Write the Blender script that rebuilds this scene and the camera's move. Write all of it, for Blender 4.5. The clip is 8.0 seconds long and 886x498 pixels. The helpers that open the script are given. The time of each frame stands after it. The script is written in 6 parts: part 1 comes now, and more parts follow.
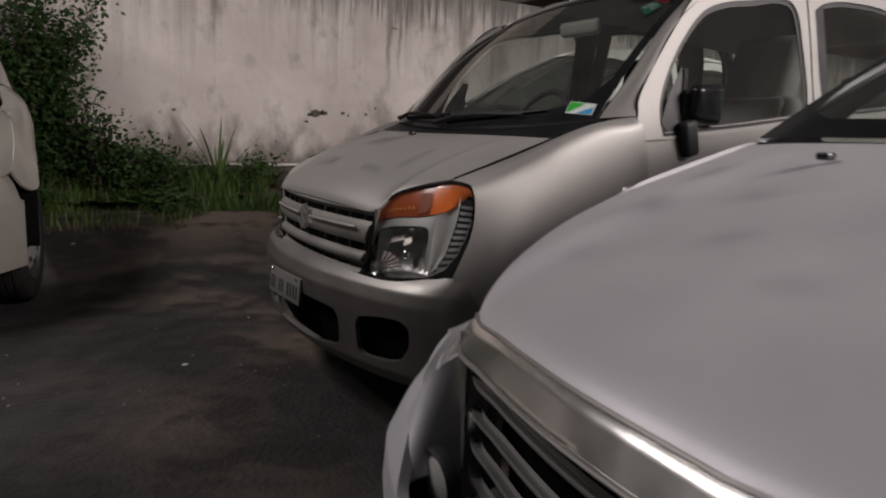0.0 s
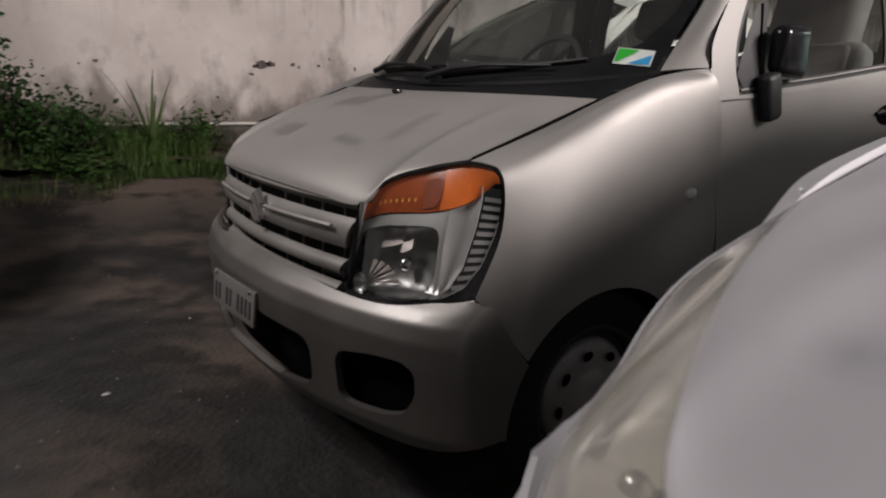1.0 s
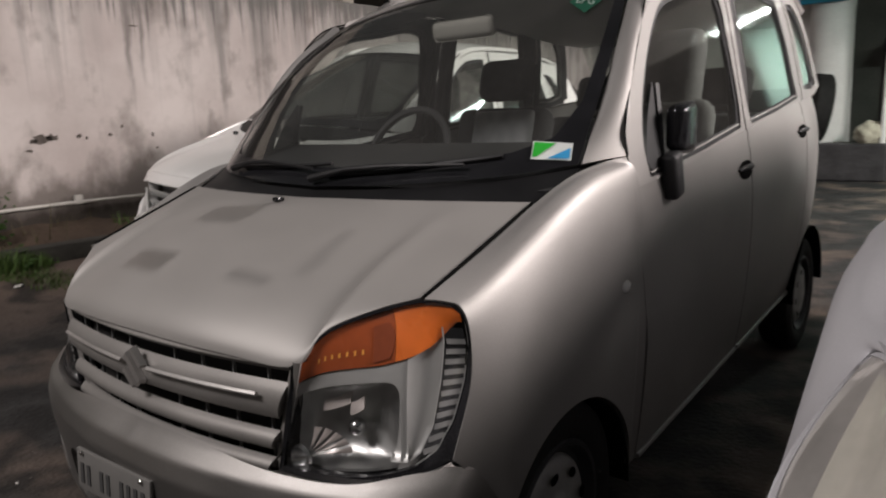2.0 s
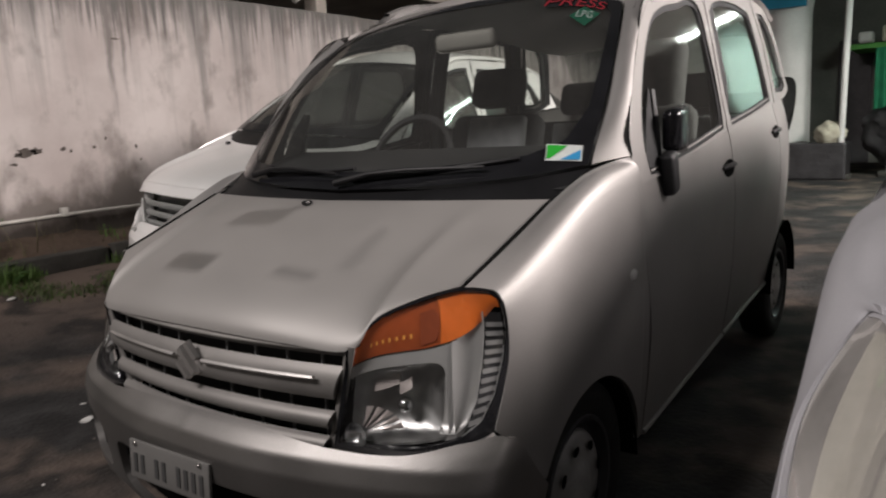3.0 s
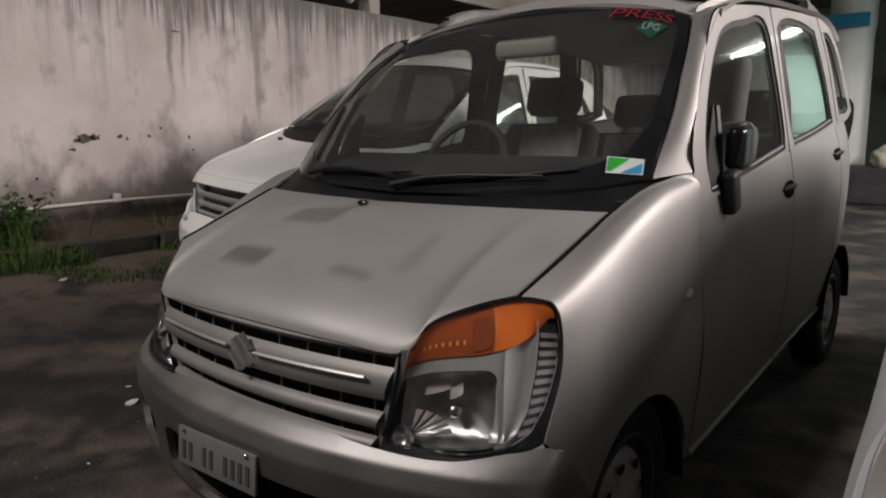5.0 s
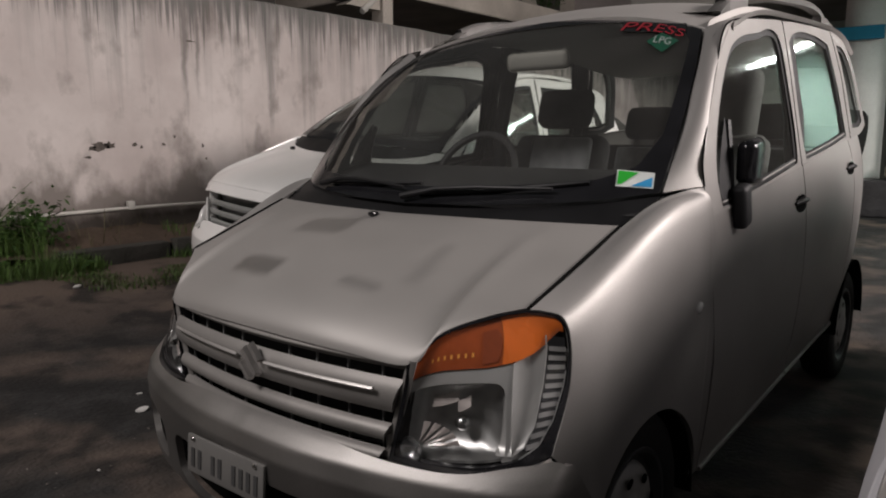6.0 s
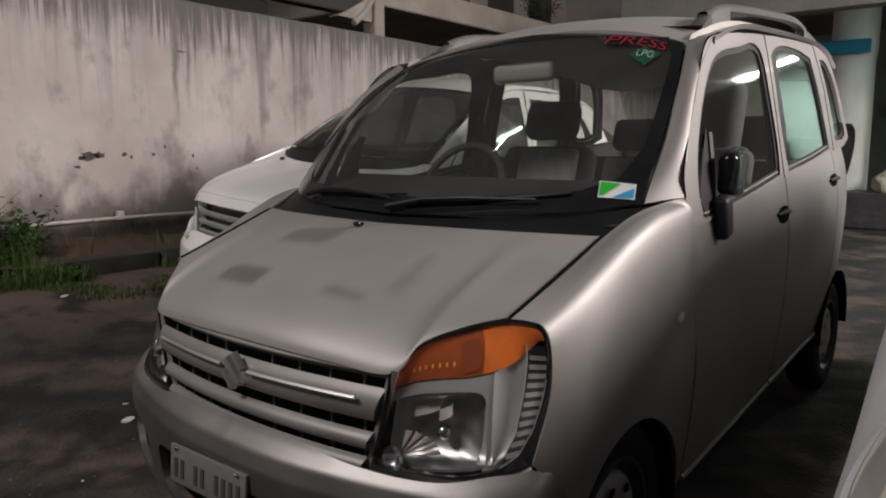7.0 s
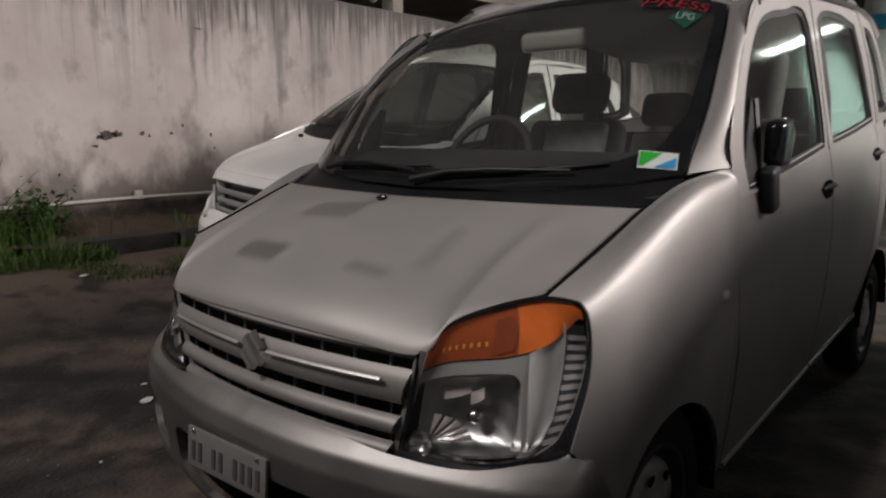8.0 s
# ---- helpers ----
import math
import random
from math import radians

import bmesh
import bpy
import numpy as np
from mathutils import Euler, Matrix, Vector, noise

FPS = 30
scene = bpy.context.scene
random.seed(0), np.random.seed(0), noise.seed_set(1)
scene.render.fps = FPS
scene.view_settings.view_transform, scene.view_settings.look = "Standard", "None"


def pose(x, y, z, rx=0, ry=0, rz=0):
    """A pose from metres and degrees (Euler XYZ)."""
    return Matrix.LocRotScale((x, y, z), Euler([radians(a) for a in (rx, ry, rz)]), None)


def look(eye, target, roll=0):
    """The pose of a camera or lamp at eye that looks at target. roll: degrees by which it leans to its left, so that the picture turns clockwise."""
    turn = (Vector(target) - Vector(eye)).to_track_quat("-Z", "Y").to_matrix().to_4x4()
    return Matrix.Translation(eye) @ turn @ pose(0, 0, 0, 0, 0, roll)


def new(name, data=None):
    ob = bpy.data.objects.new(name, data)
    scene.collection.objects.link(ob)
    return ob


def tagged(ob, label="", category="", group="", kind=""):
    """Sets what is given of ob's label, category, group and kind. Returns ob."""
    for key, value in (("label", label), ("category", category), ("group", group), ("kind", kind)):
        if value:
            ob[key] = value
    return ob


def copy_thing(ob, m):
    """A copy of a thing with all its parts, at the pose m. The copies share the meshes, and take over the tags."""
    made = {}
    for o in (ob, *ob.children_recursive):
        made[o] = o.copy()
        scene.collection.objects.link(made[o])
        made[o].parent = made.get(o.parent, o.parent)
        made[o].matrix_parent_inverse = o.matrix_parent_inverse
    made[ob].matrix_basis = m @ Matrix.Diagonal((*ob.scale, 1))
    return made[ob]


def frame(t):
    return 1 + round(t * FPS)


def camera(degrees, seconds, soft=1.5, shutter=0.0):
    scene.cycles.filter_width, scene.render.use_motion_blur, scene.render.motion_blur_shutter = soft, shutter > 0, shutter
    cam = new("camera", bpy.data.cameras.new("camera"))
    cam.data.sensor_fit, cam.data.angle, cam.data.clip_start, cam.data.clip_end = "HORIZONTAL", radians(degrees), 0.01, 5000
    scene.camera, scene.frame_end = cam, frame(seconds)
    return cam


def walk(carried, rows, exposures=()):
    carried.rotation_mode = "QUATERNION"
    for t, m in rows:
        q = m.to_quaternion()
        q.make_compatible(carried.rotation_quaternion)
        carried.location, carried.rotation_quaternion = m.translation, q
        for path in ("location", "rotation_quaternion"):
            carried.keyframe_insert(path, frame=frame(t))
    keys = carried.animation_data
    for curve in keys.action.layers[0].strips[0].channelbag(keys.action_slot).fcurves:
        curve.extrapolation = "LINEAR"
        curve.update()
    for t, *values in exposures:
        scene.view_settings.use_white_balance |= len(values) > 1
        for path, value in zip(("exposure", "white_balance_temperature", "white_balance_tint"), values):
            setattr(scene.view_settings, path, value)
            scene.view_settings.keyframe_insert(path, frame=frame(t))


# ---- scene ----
cam = camera(64.0, 8.0, soft=2.0, shutter=0.4)
PATH = [
    (0, (2.385, -0.738, 0.972), (0.701, 0.29, 0.647), 2.4),
    (0.5, (2.102, -0.661, 1.031), (0.426, 0.36, 0.645), 3.0),
    (1, (1.78, -0.531, 0.982), (0.195, 0.603, 0.534), 2.2),
    (1.5, (1.486, -0.463, 1.064), (0.028, 0.838, 0.642), 0.5),
    (1.7, (1.424, -0.495, 1.124), (0.083, 0.933, 0.725), -0.3),
    (2.8, (1.391, -0.746, 1.162), (0.267, 0.874, 0.828), -4.0),
    (3, (1.385, -0.766, 1.152), (0.231, 0.831, 0.806), -3.1),
    (3.5, (1.371, -0.779, 1.164), (0.159, 0.778, 0.837), -1.4),
    (4, (1.368, -0.791, 1.158), (0.143, 0.754, 0.827), -0.8),
    (5.3, (1.343, -0.788, 1.157), (0.102, 0.746, 0.828), -0.2),
    (5.5, (1.342, -0.787, 1.159), (0.087, 0.74, 0.849), -0.2),
    (6, (1.353, -0.791, 1.164), (0.09, 0.73, 0.858), -0.0),
    (6.5, (1.364, -0.794, 1.166), (0.119, 0.742, 0.872), 0.3),
    (7, (1.377, -0.787, 1.164), (0.128, 0.751, 0.888), 0.2),
    (7.5, (1.377, -0.772, 1.16), (0.132, 0.77, 0.891), 0.2),
    (8, (1.299, -0.732, 1.132), (0.017, 0.768, 0.806), 0.0),
]
walk(cam, [(t, look(eye, target, roll)) for t, eye, target, roll in PATH], [(0, -0.25), (0.5, -0.05), (1.0, 0.1), (1.5, 0.2), (3.0, 0.3), (4.0, 0.15), (5.5, 0.02), (7.5, 0.0), (8.0, -0.1)])

# ---- world, lamps, exposure ----
world = bpy.data.worlds.new("night_sky")
scene.world = world
world.use_nodes = True
world.node_tree.nodes["Background"].inputs[0].default_value = (0.47, 0.48, 0.46, 1)
world.node_tree.nodes["Background"].inputs[1].default_value = 0.094


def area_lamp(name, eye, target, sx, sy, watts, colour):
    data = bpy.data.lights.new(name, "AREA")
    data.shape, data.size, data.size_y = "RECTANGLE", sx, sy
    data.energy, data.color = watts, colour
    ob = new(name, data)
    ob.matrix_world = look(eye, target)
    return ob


# unseen yard lamp, placed from the highlights and shadows on the cars
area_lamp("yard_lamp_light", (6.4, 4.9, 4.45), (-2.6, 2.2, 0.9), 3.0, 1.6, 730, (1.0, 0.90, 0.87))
# unseen fill added in front to brighten the car noses and white hood
area_lamp("front_fill_light", (-1.4, -3.4, 5.0), (-1.3, 1.2, 0.6), 2.6, 1.0, 188, (1.0, 0.92, 0.90))
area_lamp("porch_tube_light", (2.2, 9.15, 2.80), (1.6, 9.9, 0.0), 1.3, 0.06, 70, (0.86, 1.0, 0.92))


# ---- materials ----
def material(name, colour, rough=0.5, metal=0.0, vary=0.15, scale=6.0, fine=60.0, bump=0.0, bump_scale=80.0, coat=0.0, emit=0.0, second=None, spec=0.5):
    """Principled surface with two scales of variation in colour and roughness, and fine relief."""
    m = bpy.data.materials.new(name)
    m.use_nodes = True
    t = m.node_tree
    b = t.nodes["Principled BSDF"]
    co = t.nodes.new("ShaderNodeTexCoord")
    n1, n2 = t.nodes.new("ShaderNodeTexNoise"), t.nodes.new("ShaderNodeTexNoise")
    n1.inputs["Scale"].default_value, n1.inputs["Detail"].default_value = scale, 6
    n2.inputs["Scale"].default_value, n2.inputs["Detail"].default_value = fine, 4
    add = t.nodes.new("ShaderNodeMath")
    add.operation = "MULTIPLY_ADD"
    add.inputs[1].default_value = 0.35
    ramp = t.nodes.new("ShaderNodeValToRGB")
    ramp.color_ramp.elements[0].position, ramp.color_ramp.elements[1].position = 0.42, 0.92
    lo = second or tuple(c * (1 - vary) for c in colour)
    hi = tuple(min(1, c * (1 + vary)) for c in colour)
    ramp.color_ramp.elements[0].color, ramp.color_ramp.elements[1].color = (*lo, 1), (*hi, 1)
    for n in (n1, n2):
        t.links.new(co.outputs["Object"], n.inputs["Vector"])
    t.links.new(n2.outputs[0], add.inputs[0])
    t.links.new(n1.outputs[0], add.inputs[2])
    t.links.new(add.outputs[0], ramp.inputs[0])
    t.links.new(ramp.outputs[0], b.inputs["Base Color"])
    r = t.nodes.new("ShaderNodeMapRange")
    r.inputs[3].default_value, r.inputs[4].default_value = max(0.02, rough - 0.08), min(1, rough + 0.1)
    t.links.new(n1.outputs[0], r.inputs[0])
    t.links.new(r.outputs[0], b.inputs["Roughness"])
    b.inputs["Metallic"].default_value = metal
    b.inputs["Coat Weight"].default_value = coat
    b.inputs["Coat Roughness"].default_value = 0.07
    b.inputs["Specular IOR Level"].default_value = spec
    if bump:
        bp, n3 = t.nodes.new("ShaderNodeBump"), t.nodes.new("ShaderNodeTexNoise")
        n3.inputs["Scale"].default_value, n3.inputs["Detail"].default_value = bump_scale, 5
        bp.inputs["Strength"].default_value, bp.inputs["Distance"].default_value = bump, 0.01
        t.links.new(co.outputs["Object"], n3.inputs["Vector"])
        t.links.new(n3.outputs[0], bp.inputs["Height"])
        t.links.new(bp.outputs[0], b.inputs["Normal"])
    if emit:
        b.inputs["Emission Color"].default_value = (*colour, 1)
        b.inputs["Emission Strength"].default_value = emit
    return m


def glass(name, tint, rough=0.03, dust=0.0):
    """A thin pane: clear with a tint, and a mirror gloss that grows at grazing angles."""
    m = bpy.data.materials.new(name)
    m.use_nodes = True
    t = m.node_tree
    t.nodes.clear()
    out, mix, fr = t.nodes.new("ShaderNodeOutputMaterial"), t.nodes.new("ShaderNodeMixShader"), t.nodes.new("ShaderNodeLayerWeight")
    p5, k = t.nodes.new("ShaderNodeMath"), t.nodes.new("ShaderNodeMath")
    p5.operation, k.operation = "POWER", "MULTIPLY_ADD"
    tr, gl = t.nodes.new("ShaderNodeBsdfTransparent"), t.nodes.new("ShaderNodeBsdfGlossy")
    fr.inputs[0].default_value, p5.inputs[1].default_value = 0.5, 4.5
    k.inputs[1].default_value, k.inputs[2].default_value = 0.85, 0.075
    tr.inputs[0].default_value = (*tint, 1)
    gl.inputs["Roughness"].default_value = rough
    t.links.new(fr.outputs["Facing"], p5.inputs[0])
    t.links.new(p5.outputs[0], k.inputs[0])
    t.links.new(k.outputs[0], mix.inputs[0])
    # diffuse film: dust, with haze on the pane painted in as well
    if dust:
        film, df, n = t.nodes.new("ShaderNodeMixShader"), t.nodes.new("ShaderNodeBsdfDiffuse"), t.nodes.new("ShaderNodeTexNoise")
        co, r = t.nodes.new("ShaderNodeTexCoord"), t.nodes.new("ShaderNodeMapRange")
        n.inputs["Scale"].default_value, n.inputs["Detail"].default_value = 4.0, 6
        df.inputs[0].default_value = (0.62, 0.59, 0.56, 1)
        r.inputs[1].default_value, r.inputs[2].default_value, r.inputs[3].default_value, r.inputs[4].default_value = 0.3, 0.7, dust * 0.6, dust * 1.4
        t.links.new(co.outputs["Object"], n.inputs["Vector"])
        t.links.new(n.outputs[0], r.inputs[0])
        t.links.new(r.outputs[0], film.inputs[0])
        t.links.new(tr.outputs[0], film.inputs[1])
        t.links.new(df.outputs[0], film.inputs[2])
        t.links.new(film.outputs[0], mix.inputs[1])
    else:
        t.links.new(tr.outputs[0], mix.inputs[1])
    t.links.new(gl.outputs[0], mix.inputs[2])
    t.links.new(mix.outputs[0], out.inputs[0])
    return m


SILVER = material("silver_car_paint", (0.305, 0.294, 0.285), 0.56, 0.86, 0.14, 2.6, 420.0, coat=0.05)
SEDAN_PAINT = material("silver_blue_car_paint", (0.52, 0.515, 0.54), 0.62, 0.22, 0.08, 4.0, 260.0, spec=0.25)
WHITE_PAINT = material("white_car_paint", (0.90, 0.89, 0.87), 0.3, 0.0, 0.04, 3.0, 120.0, coat=0.5)
BEIGE_PAINT = material("pale_beige_car_paint", (0.35, 0.33, 0.30), 0.36, 0.35, 0.06, 3.0, 200.0, coat=0.4)
BLACK_PLASTIC = material("black_plastic", (0.022, 0.022, 0.024), 0.5, 0.0, 0.3, 10.0, 200.0, bump=0.1, bump_scale=400)
GLOSS_BLACK = material("gloss_black_plastic", (0.012, 0.012, 0.014), 0.2, 0.0, 0.3, 10.0, 120.0)
WIPER_BLACK = material("worn_black_wiper", (0.009, 0.009, 0.010), 0.45, 0.0, 0.3, 10.0, 200.0, spec=0.3)
# near-black for liners and joints, and for shade painted into holes and recesses
DARK_VOID = material("dark_recess_shade", (0.004, 0.004, 0.004), 0.9, 0.0, 0.3, spec=0.05)
RUBBER = material("tyre_rubber", (0.015, 0.0145, 0.014), 0.8, 0.0, 0.35, 14.0, 120.0, bump=0.3, bump_scale=90, spec=0.25)
BAR_CHROME = material("worn_chrome_bar", (0.90, 0.87, 0.84), 0.18, 0.95, 0.08, 8.0, 60.0)
MIRROR_CHROME = material("mirror_chrome", (0.78, 0.765, 0.75), 0.22, 0.95, 0.06, 14.0, 60.0)
GRILLE_BACK = material("dark_grille_mesh", (0.034, 0.033, 0.032), 0.7, 0.0, 0.3, 30.0, 200.0)
GRILLE_SILVER = material("dusty_silver_plastic", (0.28, 0.268, 0.255), 0.5, 0.45, 0.14, 5.0, 220.0)
CHROME = material("chrome", (0.72, 0.70, 0.68), 0.12, 1.0, 0.05, 8.0, 60.0)
DULL_CHROME = material("reflector_chrome", (0.62, 0.62, 0.62), 0.22, 1.0, 0.08, 12.0, 60.0)
RIM_STEEL = material("painted_steel_rim", (0.34, 0.335, 0.325), 0.48, 0.4, 0.25, 10.0, 90.0)
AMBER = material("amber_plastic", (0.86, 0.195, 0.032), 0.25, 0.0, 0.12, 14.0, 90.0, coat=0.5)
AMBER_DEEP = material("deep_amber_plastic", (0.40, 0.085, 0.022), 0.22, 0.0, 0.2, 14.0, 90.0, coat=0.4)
AMBER_DIM = material("shaded_amber_plastic", (0.30, 0.068, 0.024), 0.25, 0.0, 0.2, 14.0, 90.0, coat=0.3)
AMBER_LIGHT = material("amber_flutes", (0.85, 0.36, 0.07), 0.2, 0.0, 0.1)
LAMP_WHITE = material("clear_ribbed_plastic", (0.55, 0.55, 0.54), 0.18, 0.3, 0.1, 20.0, 90.0)
CLOUDY = material("clouded_lamp_lining", (0.50, 0.49, 0.43), 0.35, 0.15, 0.15, 14.0, 60.0)
SEAT_DARK = material("dark_seat_cloth", (0.035, 0.034, 0.036), 0.85, 0.0, 0.3, 20.0, 200.0, bump=0.3, bump_scale=300)
SEAT_COVER = material("dusty_grey_seat_cover", (0.25, 0.245, 0.245), 0.8, 0.0, 0.2, 12.0, 150.0, bump=0.3, bump_scale=200)
SEAT_GREY = material("grey_seat_cloth", (0.33, 0.335, 0.345), 0.85, 0.0, 0.2, 20.0, 200.0, bump=0.3, bump_scale=300)
TRIM_BEIGE = material("pale_cabin_lining", (0.33, 0.32, 0.29), 0.8, 0.0, 0.1)
CABIN_DARK = material("dark_cabin_plastic", (0.018, 0.018, 0.019), 0.65, 0.0, 0.2, 12.0, 150.0)
PAPER = material("white_paper", (0.78, 0.77, 0.74), 0.7, 0.0, 0.05)
WINDSHIELD = glass("windscreen_glass", (0.86, 0.89, 0.87), dust=0.040)
SIDE_GLASS = glass("tinted_side_glass", (0.74, 0.78, 0.75), rough=0.06, dust=0.03)
TINTED = glass("dark_tinted_glass", (0.34, 0.37, 0.36), dust=0.05)
LENS_CLOUD = glass("clouded_lens", (0.85, 0.84, 0.78), dust=0.5)
LENS_CLEAR = glass("clear_lens", (0.93, 0.94, 0.95))
PALE_SILVER = material("satin_silver_trim", (0.52, 0.50, 0.485), 0.38, 0.75, 0.06, 6.0, 90.0)
FACET = material("pinkish_reflector_facet", (0.56, 0.50, 0.47), 0.36, 0.4, 0.15, 30.0, 120.0)
BOWL_DARK = material("dark_reflector_bowl", (0.44, 0.44, 0.43), 0.34, 0.85, 0.25, 20.0, 60.0)
RIB_GREY = material("grey_rib_plastic", (0.40, 0.395, 0.385), 0.32, 0.45, 0.2, 20.0, 90.0)
SIDE_SATIN = material("satin_lamp_lining", (0.52, 0.515, 0.50), 0.36, 0.5, 0.06, 12.0, 60.0)
RAIL_GREY = material("grey_rail", (0.13, 0.125, 0.12), 0.5, 0.2, 0.12, 8.0, 90.0)
WHITE_SLATS = material("grey_plastic_slats", (0.40, 0.41, 0.40), 0.4, 0.2, 0.1, 8.0, 90.0)
SLAT_GREY = material("dark_grey_slats", (0.24, 0.24, 0.238), 0.35, 0.3, 0.15, 8.0, 90.0)


def dusty(name, colour, patches, dust=(0.36, 0.345, 0.33), edge=34.0):
    """Metallic paint under a film of dust, with wiped patches: (x, y, half length, half depth, strength)."""
    m = material(name, colour, 0.5, 0.55, 0.05, 3.0, 260.0)
    t = m.node_tree
    b = t.nodes["Principled BSDF"]
    old = b.inputs["Base Color"].links[0].from_socket
    L = t.links.new
    co, sep, n = t.nodes.new("ShaderNodeTexCoord"), t.nodes.new("ShaderNodeSeparateXYZ"), t.nodes.new("ShaderNodeTexNoise")
    L(co.outputs["Object"], sep.inputs[0])
    L(co.outputs["Object"], n.inputs["Vector"])
    n.inputs["Scale"].default_value, n.inputs["Detail"].default_value = 5.0, 7

    def mth(op, a, c, clamp=False):
        k = t.nodes.new("ShaderNodeMath")
        k.operation, k.use_clamp = op, clamp
        for i, v in enumerate((a, c)):
            if isinstance(v, (int, float)):
                k.inputs[i].default_value = v
            else:
                L(v, k.inputs[i])
        return k.outputs[0]

    wob = mth("MULTIPLY", mth("SUBTRACT", n.outputs[0], 0.5), 0.05)
    wiped = None
    for x, y, a, d, s in patches:
        dx = mth("ABSOLUTE", mth("ADD", mth("SUBTRACT", sep.outputs[0], x), wob), 0)
        dy = mth("ABSOLUTE", mth("ADD", mth("SUBTRACT", sep.outputs[1], y), wob), 0)
        fx = mth("MULTIPLY", mth("SUBTRACT", a, dx), edge, True)
        fy = mth("MULTIPLY", mth("SUBTRACT", d, dy), edge, True)
        f = mth("MULTIPLY", mth("MULTIPLY", fx, fy), s)
        wiped = f if wiped is None else mth("MAXIMUM", wiped, f)
    film = mth("MULTIPLY", mth("SUBTRACT", 1.0, wiped), mth("ADD", mth("MULTIPLY", n.outputs[0], 0.5), 0.40), True)
    mix = t.nodes.new("ShaderNodeMix")
    mix.data_type = "RGBA"
    mix.inputs["B"].default_value = (*dust, 1)
    L(film, mix.inputs["Factor"])
    L(old, mix.inputs["A"])
    L(mix.outputs["Result"], b.inputs["Base Color"])
    L(mth("SUBTRACT", 0.80, mth("MULTIPLY", film, 0.55)), b.inputs["Metallic"])
    L(mth("ADD", 0.34, mth("MULTIPLY", film, 0.28)), b.inputs["Roughness"])
    return m


def lighten_tops(m, low, high, most):
    """Dust, and light painted in, where a face looks up: less metal, some grain."""
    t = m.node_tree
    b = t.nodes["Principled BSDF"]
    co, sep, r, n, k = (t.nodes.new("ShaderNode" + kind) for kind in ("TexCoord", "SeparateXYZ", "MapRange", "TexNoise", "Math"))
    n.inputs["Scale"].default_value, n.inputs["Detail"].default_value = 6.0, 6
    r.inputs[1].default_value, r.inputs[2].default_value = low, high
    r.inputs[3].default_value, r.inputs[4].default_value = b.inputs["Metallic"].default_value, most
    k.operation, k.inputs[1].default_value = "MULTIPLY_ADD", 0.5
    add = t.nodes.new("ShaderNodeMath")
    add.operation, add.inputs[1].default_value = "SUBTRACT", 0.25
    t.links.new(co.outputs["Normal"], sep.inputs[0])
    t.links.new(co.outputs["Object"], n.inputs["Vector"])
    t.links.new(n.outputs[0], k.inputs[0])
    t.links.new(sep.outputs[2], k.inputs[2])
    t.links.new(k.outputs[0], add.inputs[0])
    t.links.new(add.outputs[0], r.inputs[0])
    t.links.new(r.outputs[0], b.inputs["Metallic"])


lighten_tops(SILVER, 0.40, 0.85, 0.30)
WAGON_HOOD = dusty("dusty_silver_hood", (0.40, 0.385, 0.37), [(-0.175, 0.295, 0.105, 0.048, 0.95), (-0.155, 0.495, 0.105, 0.055, 0.75), (0.205, 0.292, 0.075, 0.030, 0.55), (0.315, 0.41, 0.035, 0.10, 0.3)])
DUSTY_ROOF = dusty("dusty_silver_roof", (0.42, 0.405, 0.39), [(-0.2, 2.2, 0.2, 0.3, 0.3)], (0.44, 0.42, 0.405))
DUSTY_BUMPER = material("worn_silver_bumper", (0.268, 0.258, 0.248), 0.47, 0.92, 0.16, 4.0, 300.0, coat=0.1)
SEDAN_HOOD = dusty("dusty_silver_blue_hood", (0.58, 0.57, 0.61), [(-0.56, 0.60, 0.05, 0.06, 0.45), (-0.52, 0.42, 0.05, 0.05, 0.45), (-0.60, 0.80, 0.05, 0.08, 0.5), (-0.40, 0.66, 0.06, 0.05, 0.4), (-0.30, 0.46, 0.05, 0.05, 0.35), (-0.12, 0.36, 0.06, 0.05, 0.25)], (0.62, 0.61, 0.64), 20.0)

# ---- mesh helpers ----
def part(name, bm, mat, parent=None, label="", smooth=True, mats=()):
    """Links a bmesh as one mesh object under a thing or a part."""
    bm.normal_update()
    me = bpy.data.meshes.new(name)
    bm.to_mesh(me)
    bm.free()
    for m in (mat, *mats):
        me.materials.append(m)
    if smooth:
        me.polygons.foreach_set("use_smooth", [True] * len(me.polygons))
        me.set_sharp_from_angle(angle=radians(38))
    ob = new(name, me)
    if parent is not None:
        ob.parent = parent
    if label:
        ob["label"] = label
    return ob


def thing(name, label, category, m=None, group=""):
    ob = new(name)
    ob.empty_display_size = 0.2
    if m is not None:
        ob.matrix_world = m
    return tagged(ob, label, category, group)


def curve(pts, smooth=True):
    """A function of 0..1 through the points, evenly spaced in the parameter."""
    p = np.array(pts, float)
    n = len(p) - 1

    def at(s):
        s = min(max(s, 0.0), 1.0) * n
        i = min(int(s), n - 1)
        f = s - i
        a, b = p[i], p[i + 1]
        if not smooth or n < 2:
            return a + (b - a) * f
        m0 = (p[i + 1] - p[i - 1]) / 2 if i > 0 else b - a
        m1 = (p[i + 2] - p[i]) / 2 if i < n - 1 else b - a
        f2, f3 = f * f, f * f * f
        return (2 * f3 - 3 * f2 + 1) * a + (f3 - 2 * f2 + f) * m0 + (-2 * f3 + 3 * f2) * b + (f3 - f2) * m1

    return at


def inside(poly, u, v):
    hit = False
    for (x0, y0), (x1, y1) in zip(poly, poly[1:] + poly[:1]):
        if (y0 > v) != (y1 > v) and u < (x1 - x0) * (v - y0) / (y1 - y0) + x0:
            hit = not hit
    return hit


